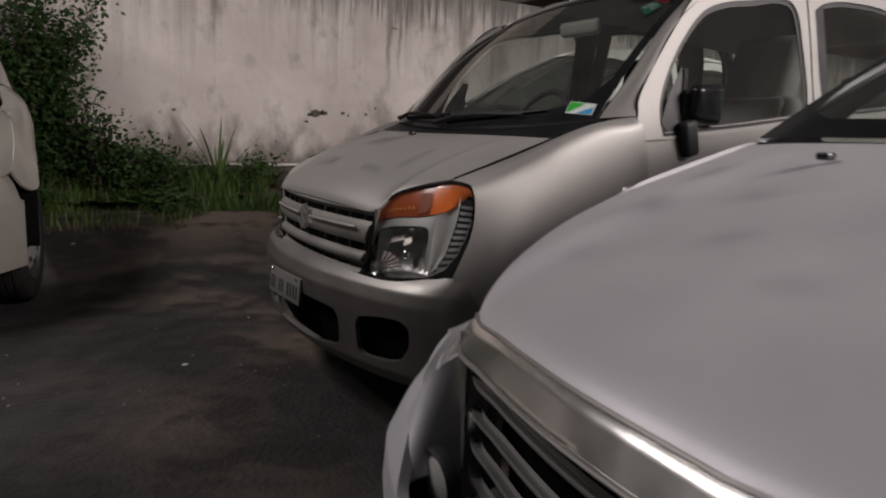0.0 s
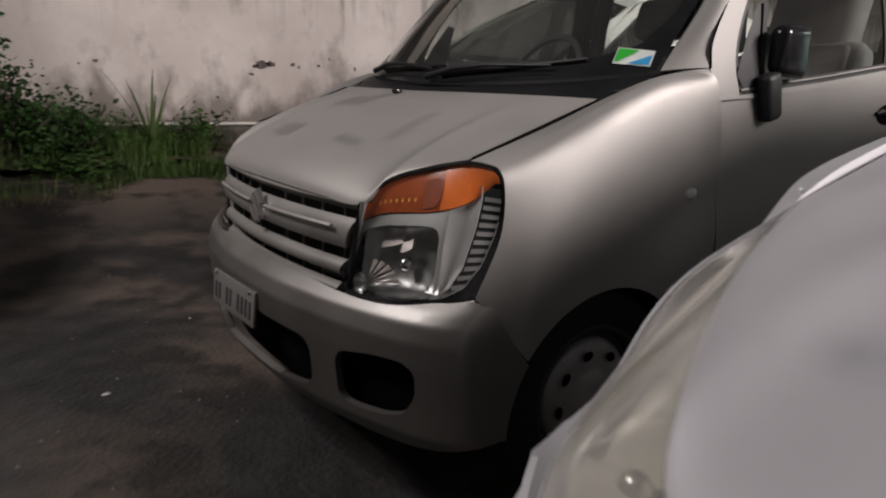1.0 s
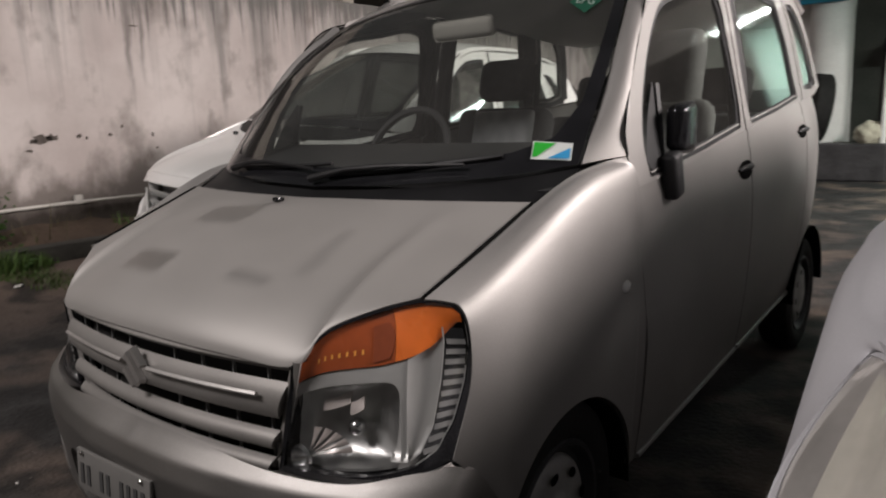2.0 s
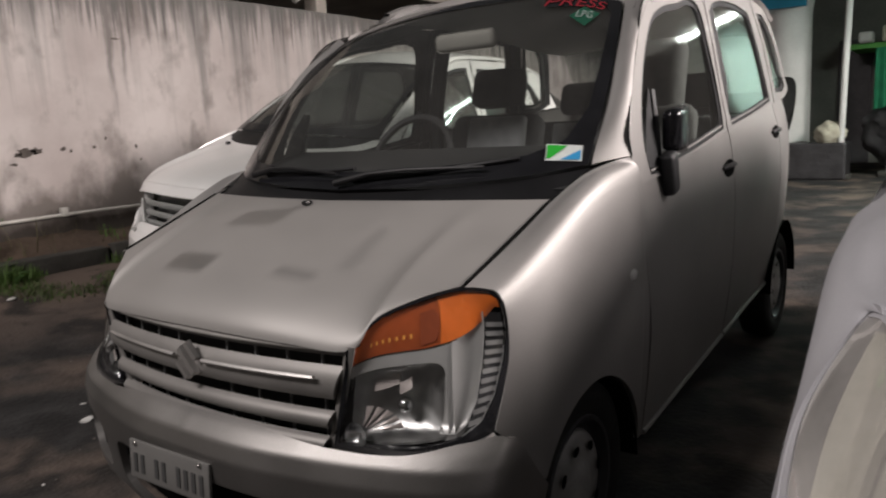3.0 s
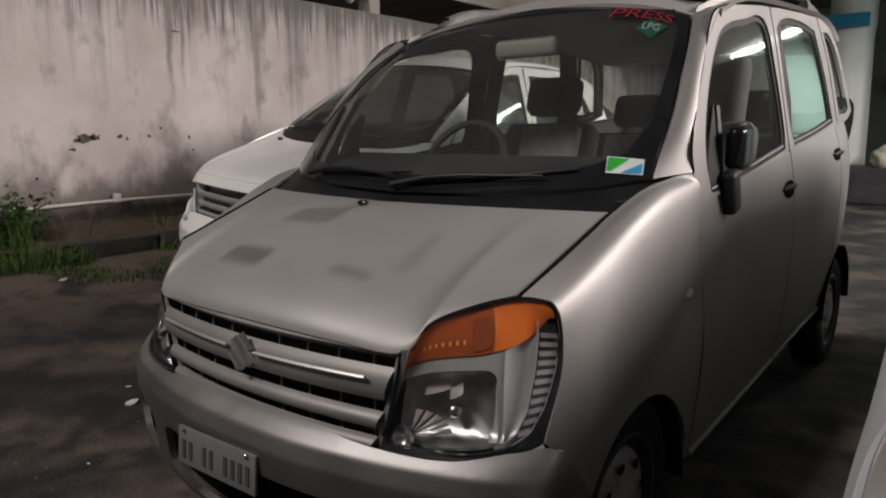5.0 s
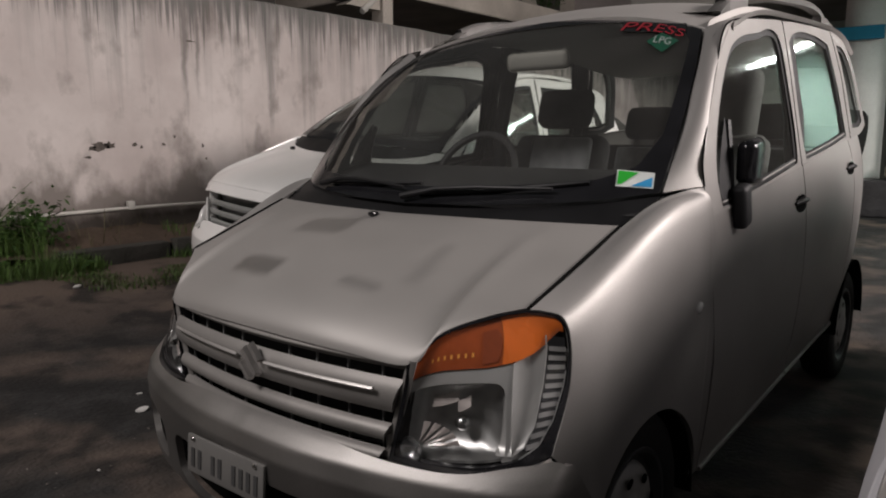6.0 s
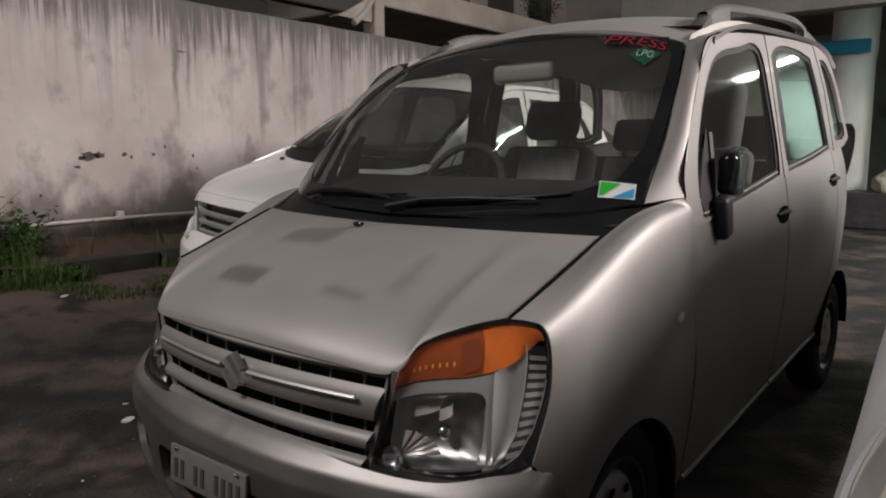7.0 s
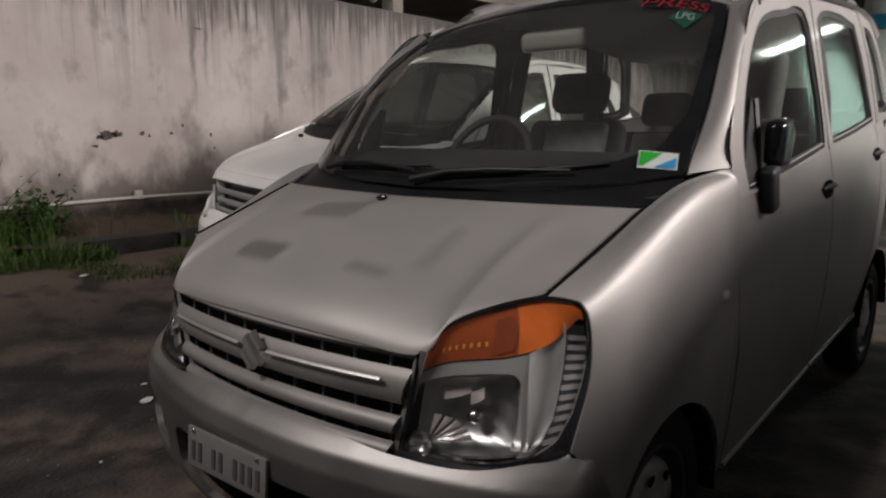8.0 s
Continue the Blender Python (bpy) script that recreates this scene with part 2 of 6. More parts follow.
def dense(poly, n=14):
    out = []
    for (x0, y0), (x1, y1) in zip(poly, poly[1:] + poly[:1]):
        out += [(x0 + (x1 - x0) * k / n, y0 + (y1 - y0) * k / n) for k in range(n)]
    return out


def patch(F, us, vs, holes=(), flange=0.010, flip=False, bm=None):
    """A panel: the grid F(u, v), with openings cut along outlines and its edges turned in."""
    bm = bm or bmesh.new()
    us, vs = list(us), list(vs)
    du, dv = (us[-1] - us[0]) / (len(us) - 1), (vs[-1] - vs[0]) / (len(vs) - 1)
    rims = [(h, np.array(dense(h))) for h in holes]
    uv, grid = {}, []
    for i, u in enumerate(us):
        row = []
        for j, v in enumerate(vs):
            a, b = u, v
            for h, d in rims:
                q = ((d[:, 0] - u) / du) ** 2 + ((d[:, 1] - v) / dv) ** 2
                k = int(q.argmin())
                if q[k] < 0.2:
                    a, b = d[k]
            w = bm.verts.new(F(a, b))
            uv[w] = (a, b)
            row.append(w)
        grid.append(row)
    for i in range(len(us) - 1):
        for j in range(len(vs) - 1):
            q = [grid[i][j], grid[i + 1][j], grid[i + 1][j + 1], grid[i][j + 1]]
            cu, cv = sum(uv[w][0] for w in q) / 4, sum(uv[w][1] for w in q) / 4
            if any(inside(h, cu, cv) for h, _ in rims):
                continue
            if flip:
                q.reverse()
            try:
                bm.faces.new(q)
            except ValueError:
                pass
    bmesh.ops.delete(bm, geom=[w for w in bm.verts if not w.link_faces], context="VERTS")
    if rims:
        for w in [w for w in bm.verts if w.is_boundary and w in uv]:
            a, b = uv[w]
            if us[0] + du / 2 < a < us[-1] - du / 2 and vs[0] + dv / 2 < b < vs[-1] - dv / 2:
                best = min(((((d[:, 0] - a) / du) ** 2 + ((d[:, 1] - b) / dv) ** 2).min(), i) for i, (h, d) in enumerate(rims))
                d = rims[best[1]][1]
                k = int((((d[:, 0] - a) / du) ** 2 + ((d[:, 1] - b) / dv) ** 2).argmin())
                w.co = F(*d[k])
                uv[w] = tuple(d[k])
    if flange:
        bm.normal_update()
        edges = [e for e in bm.edges if e.is_boundary]
        made = {}
        for e in edges:
            for w in e.verts:
                if w not in made:
                    made[w] = bm.verts.new(w.co - w.normal * flange)
        for e in edges:
            loop = e.link_loops[0]
            a, b = loop.vert, loop.link_loop_next.vert
            try:
                bm.faces.new((b, a, made[a], made[b]))
            except ValueError:
                pass
    return bm


def steps(n, a=0.0, b=1.0):
    return [a + (b - a) * k / n for k in range(n + 1)]


def box(bm, cx, cy, cz, sx, sy, sz, bevel=0.0, rot=None, seg=2):
    g = bmesh.ops.create_cube(bm, size=1.0)
    vs = g["verts"]
    bmesh.ops.scale(bm, vec=(sx, sy, sz), verts=vs)
    if bevel:
        es = list({e for w in vs for e in w.link_edges})
        r = bmesh.ops.bevel(bm, geom=es, offset=bevel, segments=seg, affect="EDGES", profile=0.5)
        vs = list({w for f in r["faces"] for w in f.verts} | {w for w in vs if w.is_valid})
    if rot is not None:
        bmesh.ops.rotate(bm, verts=vs, cent=(0, 0, 0), matrix=rot)
    bmesh.ops.translate(bm, verts=vs, vec=(cx, cy, cz))
    return vs


def tube(bm, pts, radius, sides=10, closed=False, cap=True):
    """A round bar along points; radius is a number or one for each point."""
    pts = [Vector(p) for p in pts]
    n = len(pts)
    rs = radius if isinstance(radius, (list, tuple)) else [radius] * n
    rings, up = [], Vector((0, 0, 1))
    for i, p in enumerate(pts):
        a = pts[i - 1] if (i > 0 or closed) else p
        b = pts[(i + 1) % n] if (i < n - 1 or closed) else p
        d = (b - a).normalized()
        if abs(d.dot(up)) > 0.95:
            up = Vector((0, 1, 0)) if abs(d.y) < 0.9 else Vector((1, 0, 0))
        x = d.cross(up).normalized()
        up = x.cross(d).normalized()
        rings.append([bm.verts.new(p + rs[i] * (math.cos(k * math.tau / sides) * x + math.sin(k * math.tau / sides) * up)) for k in range(sides)])
    for i in range(n if closed else n - 1):
        r0, r1 = rings[i], rings[(i + 1) % n]
        for k in range(sides):
            bm.faces.new((r0[k], r0[(k + 1) % sides], r1[(k + 1) % sides], r1[k]))
    if cap and not closed:
        bm.faces.new(list(reversed(rings[0])))
        bm.faces.new(rings[-1])
    return bm


def lathe(bm, prof, n=40, axis="x", centre=(0, 0, 0)):
    """Turns a profile of (along, radius) about an axis."""
    rings = []
    c = Vector(centre)
    for a, r in prof:
        ring = []
        for k in range(n):
            s, t = r * math.cos(k * math.tau / n), r * math.sin(k * math.tau / n)
            ring.append(bm.verts.new(c + (Vector((a, s, t)) if axis == "x" else Vector((s, t, a)) if axis == "z" else Vector((s, a, t)))))
        rings.append(ring)
    for r0, r1 in zip(rings, rings[1:]):
        for k in range(n):
            bm.faces.new((r0[k], r0[(k + 1) % n], r1[(k + 1) % n], r1[k]))
    return rings


def strip_loops(bm, outer, inner, f3, n=8, flip=False, across=2):
    """A frame between two closed outlines of as many corners, laid on the surface f3."""
    def walk_round(keys):
        ks = [Vector(k) for k in keys]
        m = len(ks)
        tan = []
        for i in range(m):
            d0, d1 = ks[i] - ks[i - 1], ks[(i + 1) % m] - ks[i]
            soft = d0.normalized().dot(d1.normalized()) > 0.6
            tan.append((d0.normalized() + d1.normalized()).normalized() if soft else None)
        out = []
        for i in range(m):
            a, b = ks[i], ks[(i + 1) % m]
            d = b - a
            ta, tb = (tan[i] or d.normalized()) * d.length, (tan[(i + 1) % m] or d.normalized()) * d.length
            for k in range(n):
                f = k / n
                f2, f3_ = f * f, f * f * f
                out.append((2 * f3_ - 3 * f2 + 1) * a + (f3_ - 2 * f2 + f) * ta + (3 * f2 - 2 * f3_) * b + (f3_ - f2) * tb)
        return out
    o, i_ = walk_round(outer), walk_round(inner)
    rings = []
    for s in range(across + 1):
        f = s / across
        rings.append([bm.verts.new(f3(p[0] * (1 - f) + q[0] * f, p[1] * (1 - f) + q[1] * f)) for p, q in zip(o, i_)])
    m = len(o)
    for r0, r1 in zip(rings, rings[1:]):
        for k in range(m):
            q = [r0[k], r0[(k + 1) % m], r1[(k + 1) % m], r1[k]]
            bm.faces.new(q if not flip else q[::-1])
    return bm


def shrink(loop, d):
    """An outline drawn in by d."""
    cx, cy = sum(p[0] for p in loop) / len(loop), sum(p[1] for p in loop) / len(loop)
    out = []
    for i, p in enumerate(loop):
        a, b = loop[i - 1], loop[(i + 1) % len(loop)]
        n1 = Vector((p[1] - a[1], a[0] - p[0])).normalized()
        n2 = Vector((b[1] - p[1], p[0] - b[0])).normalized()
        n = (n1 + n2).normalized() / max(0.5, math.sqrt((1 + n1.dot(n2)) / 2))
        if n.dot(Vector((cx - p[0], cy - p[1]))) < 0:
            n = -n
        out.append((p[0] + n.x * d, p[1] + n.y * d))
    return out


def fan_fill(bm, loop, f3, flip=False, rings=4):
    """Fills an outline with rings that close on its middle."""
    cx, cy = sum(p[0] for p in loop) / len(loop), sum(p[1] for p in loop) / len(loop)
    pts = dense(list(loop), 5)
    rr = [[bm.verts.new(f3(cx + (x - cx) * (1 - s / rings), cy + (y - cy) * (1 - s / rings))) for x, y in pts] for s in range(rings)]
    c = bm.verts.new(f3(cx, cy))
    m = len(pts)
    for r0, r1 in zip(rr, rr[1:]):
        for k in range(m):
            q = [r0[k], r0[(k + 1) % m], r1[(k + 1) % m], r1[k]]
            bm.faces.new(q if not flip else q[::-1])
    for k in range(m):
        q = [rr[-1][k], rr[-1][(k + 1) % m], c]
        bm.faces.new(q if not flip else q[::-1])
    return bm


def mir(p, s):
    return Vector((p[0] * s, p[1], p[2]))

# ---- cars: the nose of each points to -y in its own axes, x is half its width ----
WAGON = dict(
    hood_front=[(0, 0.150, 0.735), (0.15, 0.153, 0.734), (0.30, 0.168, 0.730), (0.443, 0.196, 0.727), (0.481, 0.245, 0.785), (0.543, 0.311, 0.817), (0.606, 0.364, 0.835)],
    hood_rear=[(0, 0.610, 0.966), (0.30, 0.632, 0.968), (0.50, 0.675, 0.968), (0.622, 0.722, 0.966)],
    hood_bow=(0.58, 1.02),
    f_top=[(0.615, 0.364, 0.835), (0.622, 0.56, 0.903), (0.634, 0.722, 0.966), (0.656, 0.838, 1.012), (0.690, 0.925, 1.036), (0.722, 0.980, 1.046)],
    f_crest=[(0.690, 0.430, 0.812), (0.692, 0.57, 0.886), (0.708, 0.70, 0.947), (0.724, 0.83, 0.987), (0.736, 0.94, 0.992), (0.742, 1.01, 0.984)],
    f_mid=[(0.697, 0.385, 0.680), (0.728, 0.50, 0.690), (0.742, 0.66, 0.705), (0.748, 0.80, 0.715), (0.750, 0.93, 0.725), (0.750, 1.045, 0.735)],
    wheel_y=(0.695, 3.050), wheel_r=0.268, arch_r=0.308, wheel_z=0.268, arch_c=(0.238, 0.290), track=0.706, arch_x=0.742,
    seam=(0.690, 0.336, 0.558), seam_y=1.06,
    side_w=0.750, sill_z=0.262, sill_x=0.700, tail_y=3.47, doors=(1.06, 1.955, 2.79),
    belt=(1.007, 1.395, 0.110), green=(0.716, 0.19, 1.03),
    lamp_low=[(0.390, 0.190, 0.518), (0.50, 0.205, 0.520), (0.59, 0.235, 0.529), (0.655, 0.283, 0.543), (0.688, 0.336, 0.560)],
    lamp_high=[(0.443, 0.196, 0.727), (0.481, 0.248, 0.784), (0.543, 0.314, 0.815), (0.613, 0.364, 0.833), (0.682, 0.404, 0.822)],
    lamp_out=(0.693, 0.390, 0.690), wrap_lamp=True, sill_rise=0.045, ws_bow=0.024, lamp_bulge=0.015,
    bump_plan=[(0, 0.085), (0.20, 0.093), (0.40, 0.128), (0.555, 0.172), (0.665, 0.222), (0.730, 0.290), (0.748, 0.385)],
    bump_top=[0.545, 0.543, 0.530, 0.531, 0.553, 0.550, 0.415], bump_low=[0.232, 0.230, 0.226, 0.224, 0.232, 0.246, 0.255],
    bump_prof=[(0.20, 0.060), (0.26, 0.022), (0.34, 0.012), (0.42, 0.002), (0.47, 0.0), (0.51, 0.012), (0.535, 0.038), (0.56, 0.075)],
    ws_base=[(0, 0.665, 0.985), (0.25, 0.685, 0.993), (0.50, 0.755, 1.010), (0.656, 0.872, 1.033)],
    ws_top=[(0, 1.395, 1.560), (0.20, 1.398, 1.556), (0.41, 1.388, 1.532), (0.566, 1.335, 1.477)],
    pillar_in=[(0.662, 0.878, 1.036), (0.645, 1.022, 1.196), (0.622, 1.170, 1.360), (0.572, 1.340, 1.481)],
    pillar_out=[(0.722, 0.980, 1.048), (0.696, 1.064, 1.210), (0.667, 1.188, 1.362), (0.636, 1.378, 1.505)],
    roof_side=[(0.572, 1.342, 1.482), (0.588, 1.66, 1.566), (0.590, 2.10, 1.606), (0.588, 2.70, 1.640), (0.578, 2.98, 1.622), (0.555, 3.13, 1.565)],
    roof_mid=[(0, 1.395, 1.562), (0, 1.62, 1.636), (0, 2.10, 1.700), (0, 2.70, 1.722), (0, 3.06, 1.694), (0, 3.24, 1.61)],
    win_f=([(0.989, 0.970), (0.985, 1.048), (0.997, 1.112), (1.080, 1.228), (1.192, 1.362), (1.285, 1.460), (1.380, 1.503), (1.560, 1.534), (1.850, 1.568), (1.950, 1.576), (1.950, 1.370), (1.950, 1.120), (1.950, 1.068), (1.500, 1.018), (1.260, 0.991)],
           [(1.098, 0.985), (1.085, 1.060), (1.098, 1.122), (1.160, 1.238), (1.262, 1.362), (1.348, 1.430), (1.450, 1.466), (1.600, 1.492), (1.835, 1.521), (1.875, 1.497), (1.900, 1.370), (1.912, 1.120), (1.896, 1.082), (1.500, 1.032), (1.280, 1.008)]),
    win_r=([(1.960, 1.069), (1.958, 1.165), (1.958, 1.576), (2.070, 1.588), (2.400, 1.612), (2.740, 1.632), (2.820, 1.450), (2.855, 1.168), (2.420, 1.120)],
           [(2.030, 1.092), (2.008, 1.165), (1.998, 1.505), (2.070, 1.540), (2.400, 1.574), (2.645, 1.562), (2.716, 1.390), (2.768, 1.178), (2.420, 1.133)]),
    win_q=([(2.865, 1.170), (2.830, 1.45), (2.752, 1.632), (2.96, 1.624), (3.10, 1.545), (3.25, 1.235), (3.12, 1.196)],
           [(2.930, 1.215), (2.892, 1.42), (2.825, 1.575), (2.95, 1.572), (3.06, 1.500), (3.17, 1.250), (3.08, 1.224)]),
)
SEDAN = dict(
    hood_front=[(0, 0.100, 0.716), (0.20, 0.122, 0.716), (0.40, 0.176, 0.709), (0.552, 0.240, 0.698), (0.62, 0.342, 0.755), (0.69, 0.517, 0.815), (0.735, 0.70, 0.863)],
    hood_rear=[(0, 0.980, 0.985), (0.30, 0.995, 0.985), (0.56, 1.03, 0.980), (0.715, 1.075, 0.972)],
    hood_bow=(0.70, 1.0),
    f_top=[(0.740, 0.700, 0.862), (0.747, 0.80, 0.895), (0.738, 0.95, 0.940), (0.730, 1.075, 0.974), (0.755, 1.17, 0.977), (0.790, 1.30, 0.967)],
    f_crest=[(0.798, 0.745, 0.838), (0.822, 0.84, 0.862), (0.836, 0.97, 0.882), (0.846, 1.08, 0.890), (0.852, 1.19, 0.886), (0.858, 1.32, 0.886)],
    f_mid=[(0.840, 0.600, 0.680), (0.864, 0.74, 0.665), (0.875, 0.90, 0.670), (0.880, 1.05, 0.675), (0.882, 1.20, 0.680), (0.882, 1.34, 0.685)],
    wheel_y=(0.86, 3.40), wheel_r=0.295, arch_r=0.335, wheel_z=0.296, arch_c=(0.296, 0.296), track=0.845, arch_x=0.875,
    seam=(0.850, 0.505, 0.610), seam_y=1.36,
    side_w=0.882, sill_z=0.22, sill_x=0.832, tail_y=4.25, doors=(1.36, 2.30, 3.10),
    belt=(0.940, 1.30, 0.030), green=(0.800, 0.42, 0.95),
    lamp_low=[(0.560, 0.215, 0.545), (0.65, 0.235, 0.552), (0.740, 0.290, 0.566), (0.810, 0.390, 0.588), (0.842, 0.500, 0.610)],
    lamp_high=[(0.556, 0.238, 0.690), (0.62, 0.345, 0.752), (0.69, 0.520, 0.812), (0.738, 0.700, 0.860), (0.772, 0.780, 0.852)],
    lamp_out=(0.830, 0.610, 0.745), wrap_lamp=True,
    bump_plan=[(0, 0.0), (0.25, 0.014), (0.45, 0.055), (0.60, 0.110), (0.71, 0.175), (0.81, 0.300), (0.885, 0.530)],
    bump_top=[0.565, 0.565, 0.562, 0.552, 0.565, 0.595, 0.520], bump_low=[0.205, 0.205, 0.203, 0.200, 0.200, 0.200, 0.205],
    bump_prof=[(0.18, 0.075), (0.24, 0.035), (0.32, 0.012), (0.42, 0.0), (0.48, 0.005), (0.53, 0.040), (0.57, 0.090), (0.60, 0.125)],
    ws_base=[(0, 1.020, 0.990), (0.30, 1.045, 0.992), (0.58, 1.085, 0.990), (0.735, 1.130, 0.985)],
    ws_top=[(0, 1.860, 1.440), (0.22, 1.870, 1.437), (0.42, 1.890, 1.425), (0.560, 1.920, 1.395)],
    pillar_in=[(0.740, 1.132, 0.987), (0.690, 1.38, 1.125), (0.625, 1.66, 1.270), (0.565, 1.922, 1.398)],
    pillar_out=[(0.790, 1.300, 0.968), (0.735, 1.50, 1.125), (0.670, 1.74, 1.262), (0.610, 1.985, 1.388)],
    roof_side=[(0.565, 1.922, 1.398), (0.600, 2.20, 1.425), (0.600, 2.60, 1.430), (0.585, 2.95, 1.410), (0.565, 3.20, 1.375), (0.56, 3.35, 1.33)],
    roof_mid=[(0, 1.860, 1.442), (0, 2.15, 1.470), (0, 2.60, 1.478), (0, 2.95, 1.455), (0, 3.25, 1.410), (0, 3.42, 1.36)],
    win_f=([(1.30, 0.965), (1.50, 1.125), (1.74, 1.262), (1.985, 1.392), (2.10, 1.405), (2.28, 1.412), (2.29, 1.20), (2.29, 0.970), (1.80, 0.955), (1.45, 0.945)],
           [(1.42, 0.985), (1.56, 1.105), (1.77, 1.225), (1.975, 1.335), (2.10, 1.360), (2.22, 1.366), (2.235, 1.20), (2.235, 0.985), (1.80, 0.972), (1.50, 0.965)]),
    win_r=([(2.30, 0.972), (2.30, 1.20), (2.30, 1.413), (2.60, 1.412), (2.90, 1.392), (3.06, 1.20), (3.10, 0.995), (2.70, 0.982)],
           [(2.36, 0.990), (2.355, 1.20), (2.355, 1.365), (2.60, 1.365), (2.85, 1.348), (2.98, 1.19), (3.01, 1.012), (2.70, 1.0)]),
    win_q=([(3.11, 0.996), (3.07, 1.20), (2.91, 1.392), (3.12, 1.370), (3.35, 1.325), (3.62, 1.005), (3.40, 1.000)],
           [(3.15, 1.012), (3.11, 1.19), (3.02, 1.300), (3.12, 1.285), (3.22, 1.200), (3.33, 1.020), (3.25, 1.015)]),
)


def wheel(root, x, y, z, r, s, cap):
    """A tyre on a steel rim; s is the side that it faces."""
    w = r * 0.27
    ob = new("wheel")
    ob.empty_display_size = 0.1
    ob.parent = root
    ob.location = (x, y, z)
    bm = bmesh.new()
    prof = [(-2 * w, r * 0.70), (-2 * w, r * 0.90), (-1.86 * w, r * 0.97), (-1.6 * w, r), (-1.3 * w, r * 1.002), (-1.27 * w, r * 0.985), (-1.2 * w, r * 0.985), (-1.17 * w, r * 1.002), (-0.83 * w, r * 1.002), (-0.8 * w, r * 0.985), (-0.73 * w, r * 0.985), (-0.7 * w, r * 1.002), (-0.4 * w, r), (-0.14 * w, r * 0.97), (0, r * 0.90), (0.03 * w, r * 0.82), (0.0, r * 0.72), (-0.1 * w, r * 0.665)]
    lathe(bm, [(a * s, b) for a, b in prof], 48)
    if s > 0:
        bmesh.ops.reverse_faces(bm, faces=bm.faces[:])
    part("tyre", bm, RUBBER, ob)
    bm = bmesh.new()
    lathe(bm, [(a * s, b) for a, b in [(-0.1 * w, r * 0.67), (-0.03 * w, r * 0.655), (-0.06 * w, r * 0.62), (-0.42 * w, r * 0.58), (-0.46 * w, r * 0.50)]], 48)
    if s > 0:
        bmesh.ops.reverse_faces(bm, faces=bm.faces[:])
    part("rim_lip", bm, BLACK_PLASTIC, ob, "dark rim lip")
    bm = bmesh.new()
    prof = [(-0.48 * w, r * 0.53), (-0.34 * w, r * 0.515), (-0.22 * w, r * 0.47), (-0.14 * w, r * 0.36), (-0.16 * w, r * 0.27), (-0.08 * w, r * 0.21), (0.02 * w, r * 0.17), (0.04 * w, r * 0.05), (0.04 * w, 0.001)]
    lathe(bm, [(a * s, b) for a, b in prof], 48)
    if s > 0:
        bmesh.ops.reverse_faces(bm, faces=bm.faces[:])
    rim = part("rim", bm, cap, ob)
    # near-black discs laid on the rim paint the shade of its vent holes
    for k in range(8):
        a = k * math.tau / 8 + 0.2
        cy, cz = 0.395 * r * math.cos(a), 0.395 * r * math.sin(a)
        hole = bmesh.new()
        ring = [hole.verts.new((s * (-0.16 * w + 0.007), cy + r * (0.046 * math.cos(q) * math.cos(a) - 0.064 * math.sin(q) * math.sin(a)), cz + r * (0.046 * math.cos(q) * math.sin(a) + 0.064 * math.sin(q) * math.cos(a)))) for q in steps(11, 0, math.tau * 11 / 12)]
        hole.faces.new(ring if s > 0 else ring[::-1])
        part("vent_hole_shade", hole, DARK_VOID, ob)
    return ob


def arch_z(P, y, low):
    """The lower edge of the body at y: the sill, or the wheel arch above it."""
    z = low
    for yc, zc in zip(P["wheel_y"], P["arch_c"]):
        d = P["arch_r"] ** 2 - (y - yc) ** 2
        if d > 0:
            z = max(z, zc + math.sqrt(d))
    return z


def green_x(P, z):
    a, b, c = P["green"]
    return a - b * (z - c) - 0.10 * max(0, z - c - 0.3) ** 2


def belt_z(P, y):
    a, b, c = P["belt"]
    return a + c * (y - b)


def side_x(P, y, z):
    zb = belt_z(P, y)
    zm = zb - 0.29
    w = P["side_w"] - 0.10 * max(0.0, (y - P["tail_y"] + 0.75) / 0.75) ** 2.2
    top = max(0.02, P["side_w"] - green_x(P, zb) - 0.014)
    x = w - (top * max(0, (z - zm) / 0.29) ** 2.2) - 0.048 * max(0, (zm - z) / 0.5) ** 2
    return x


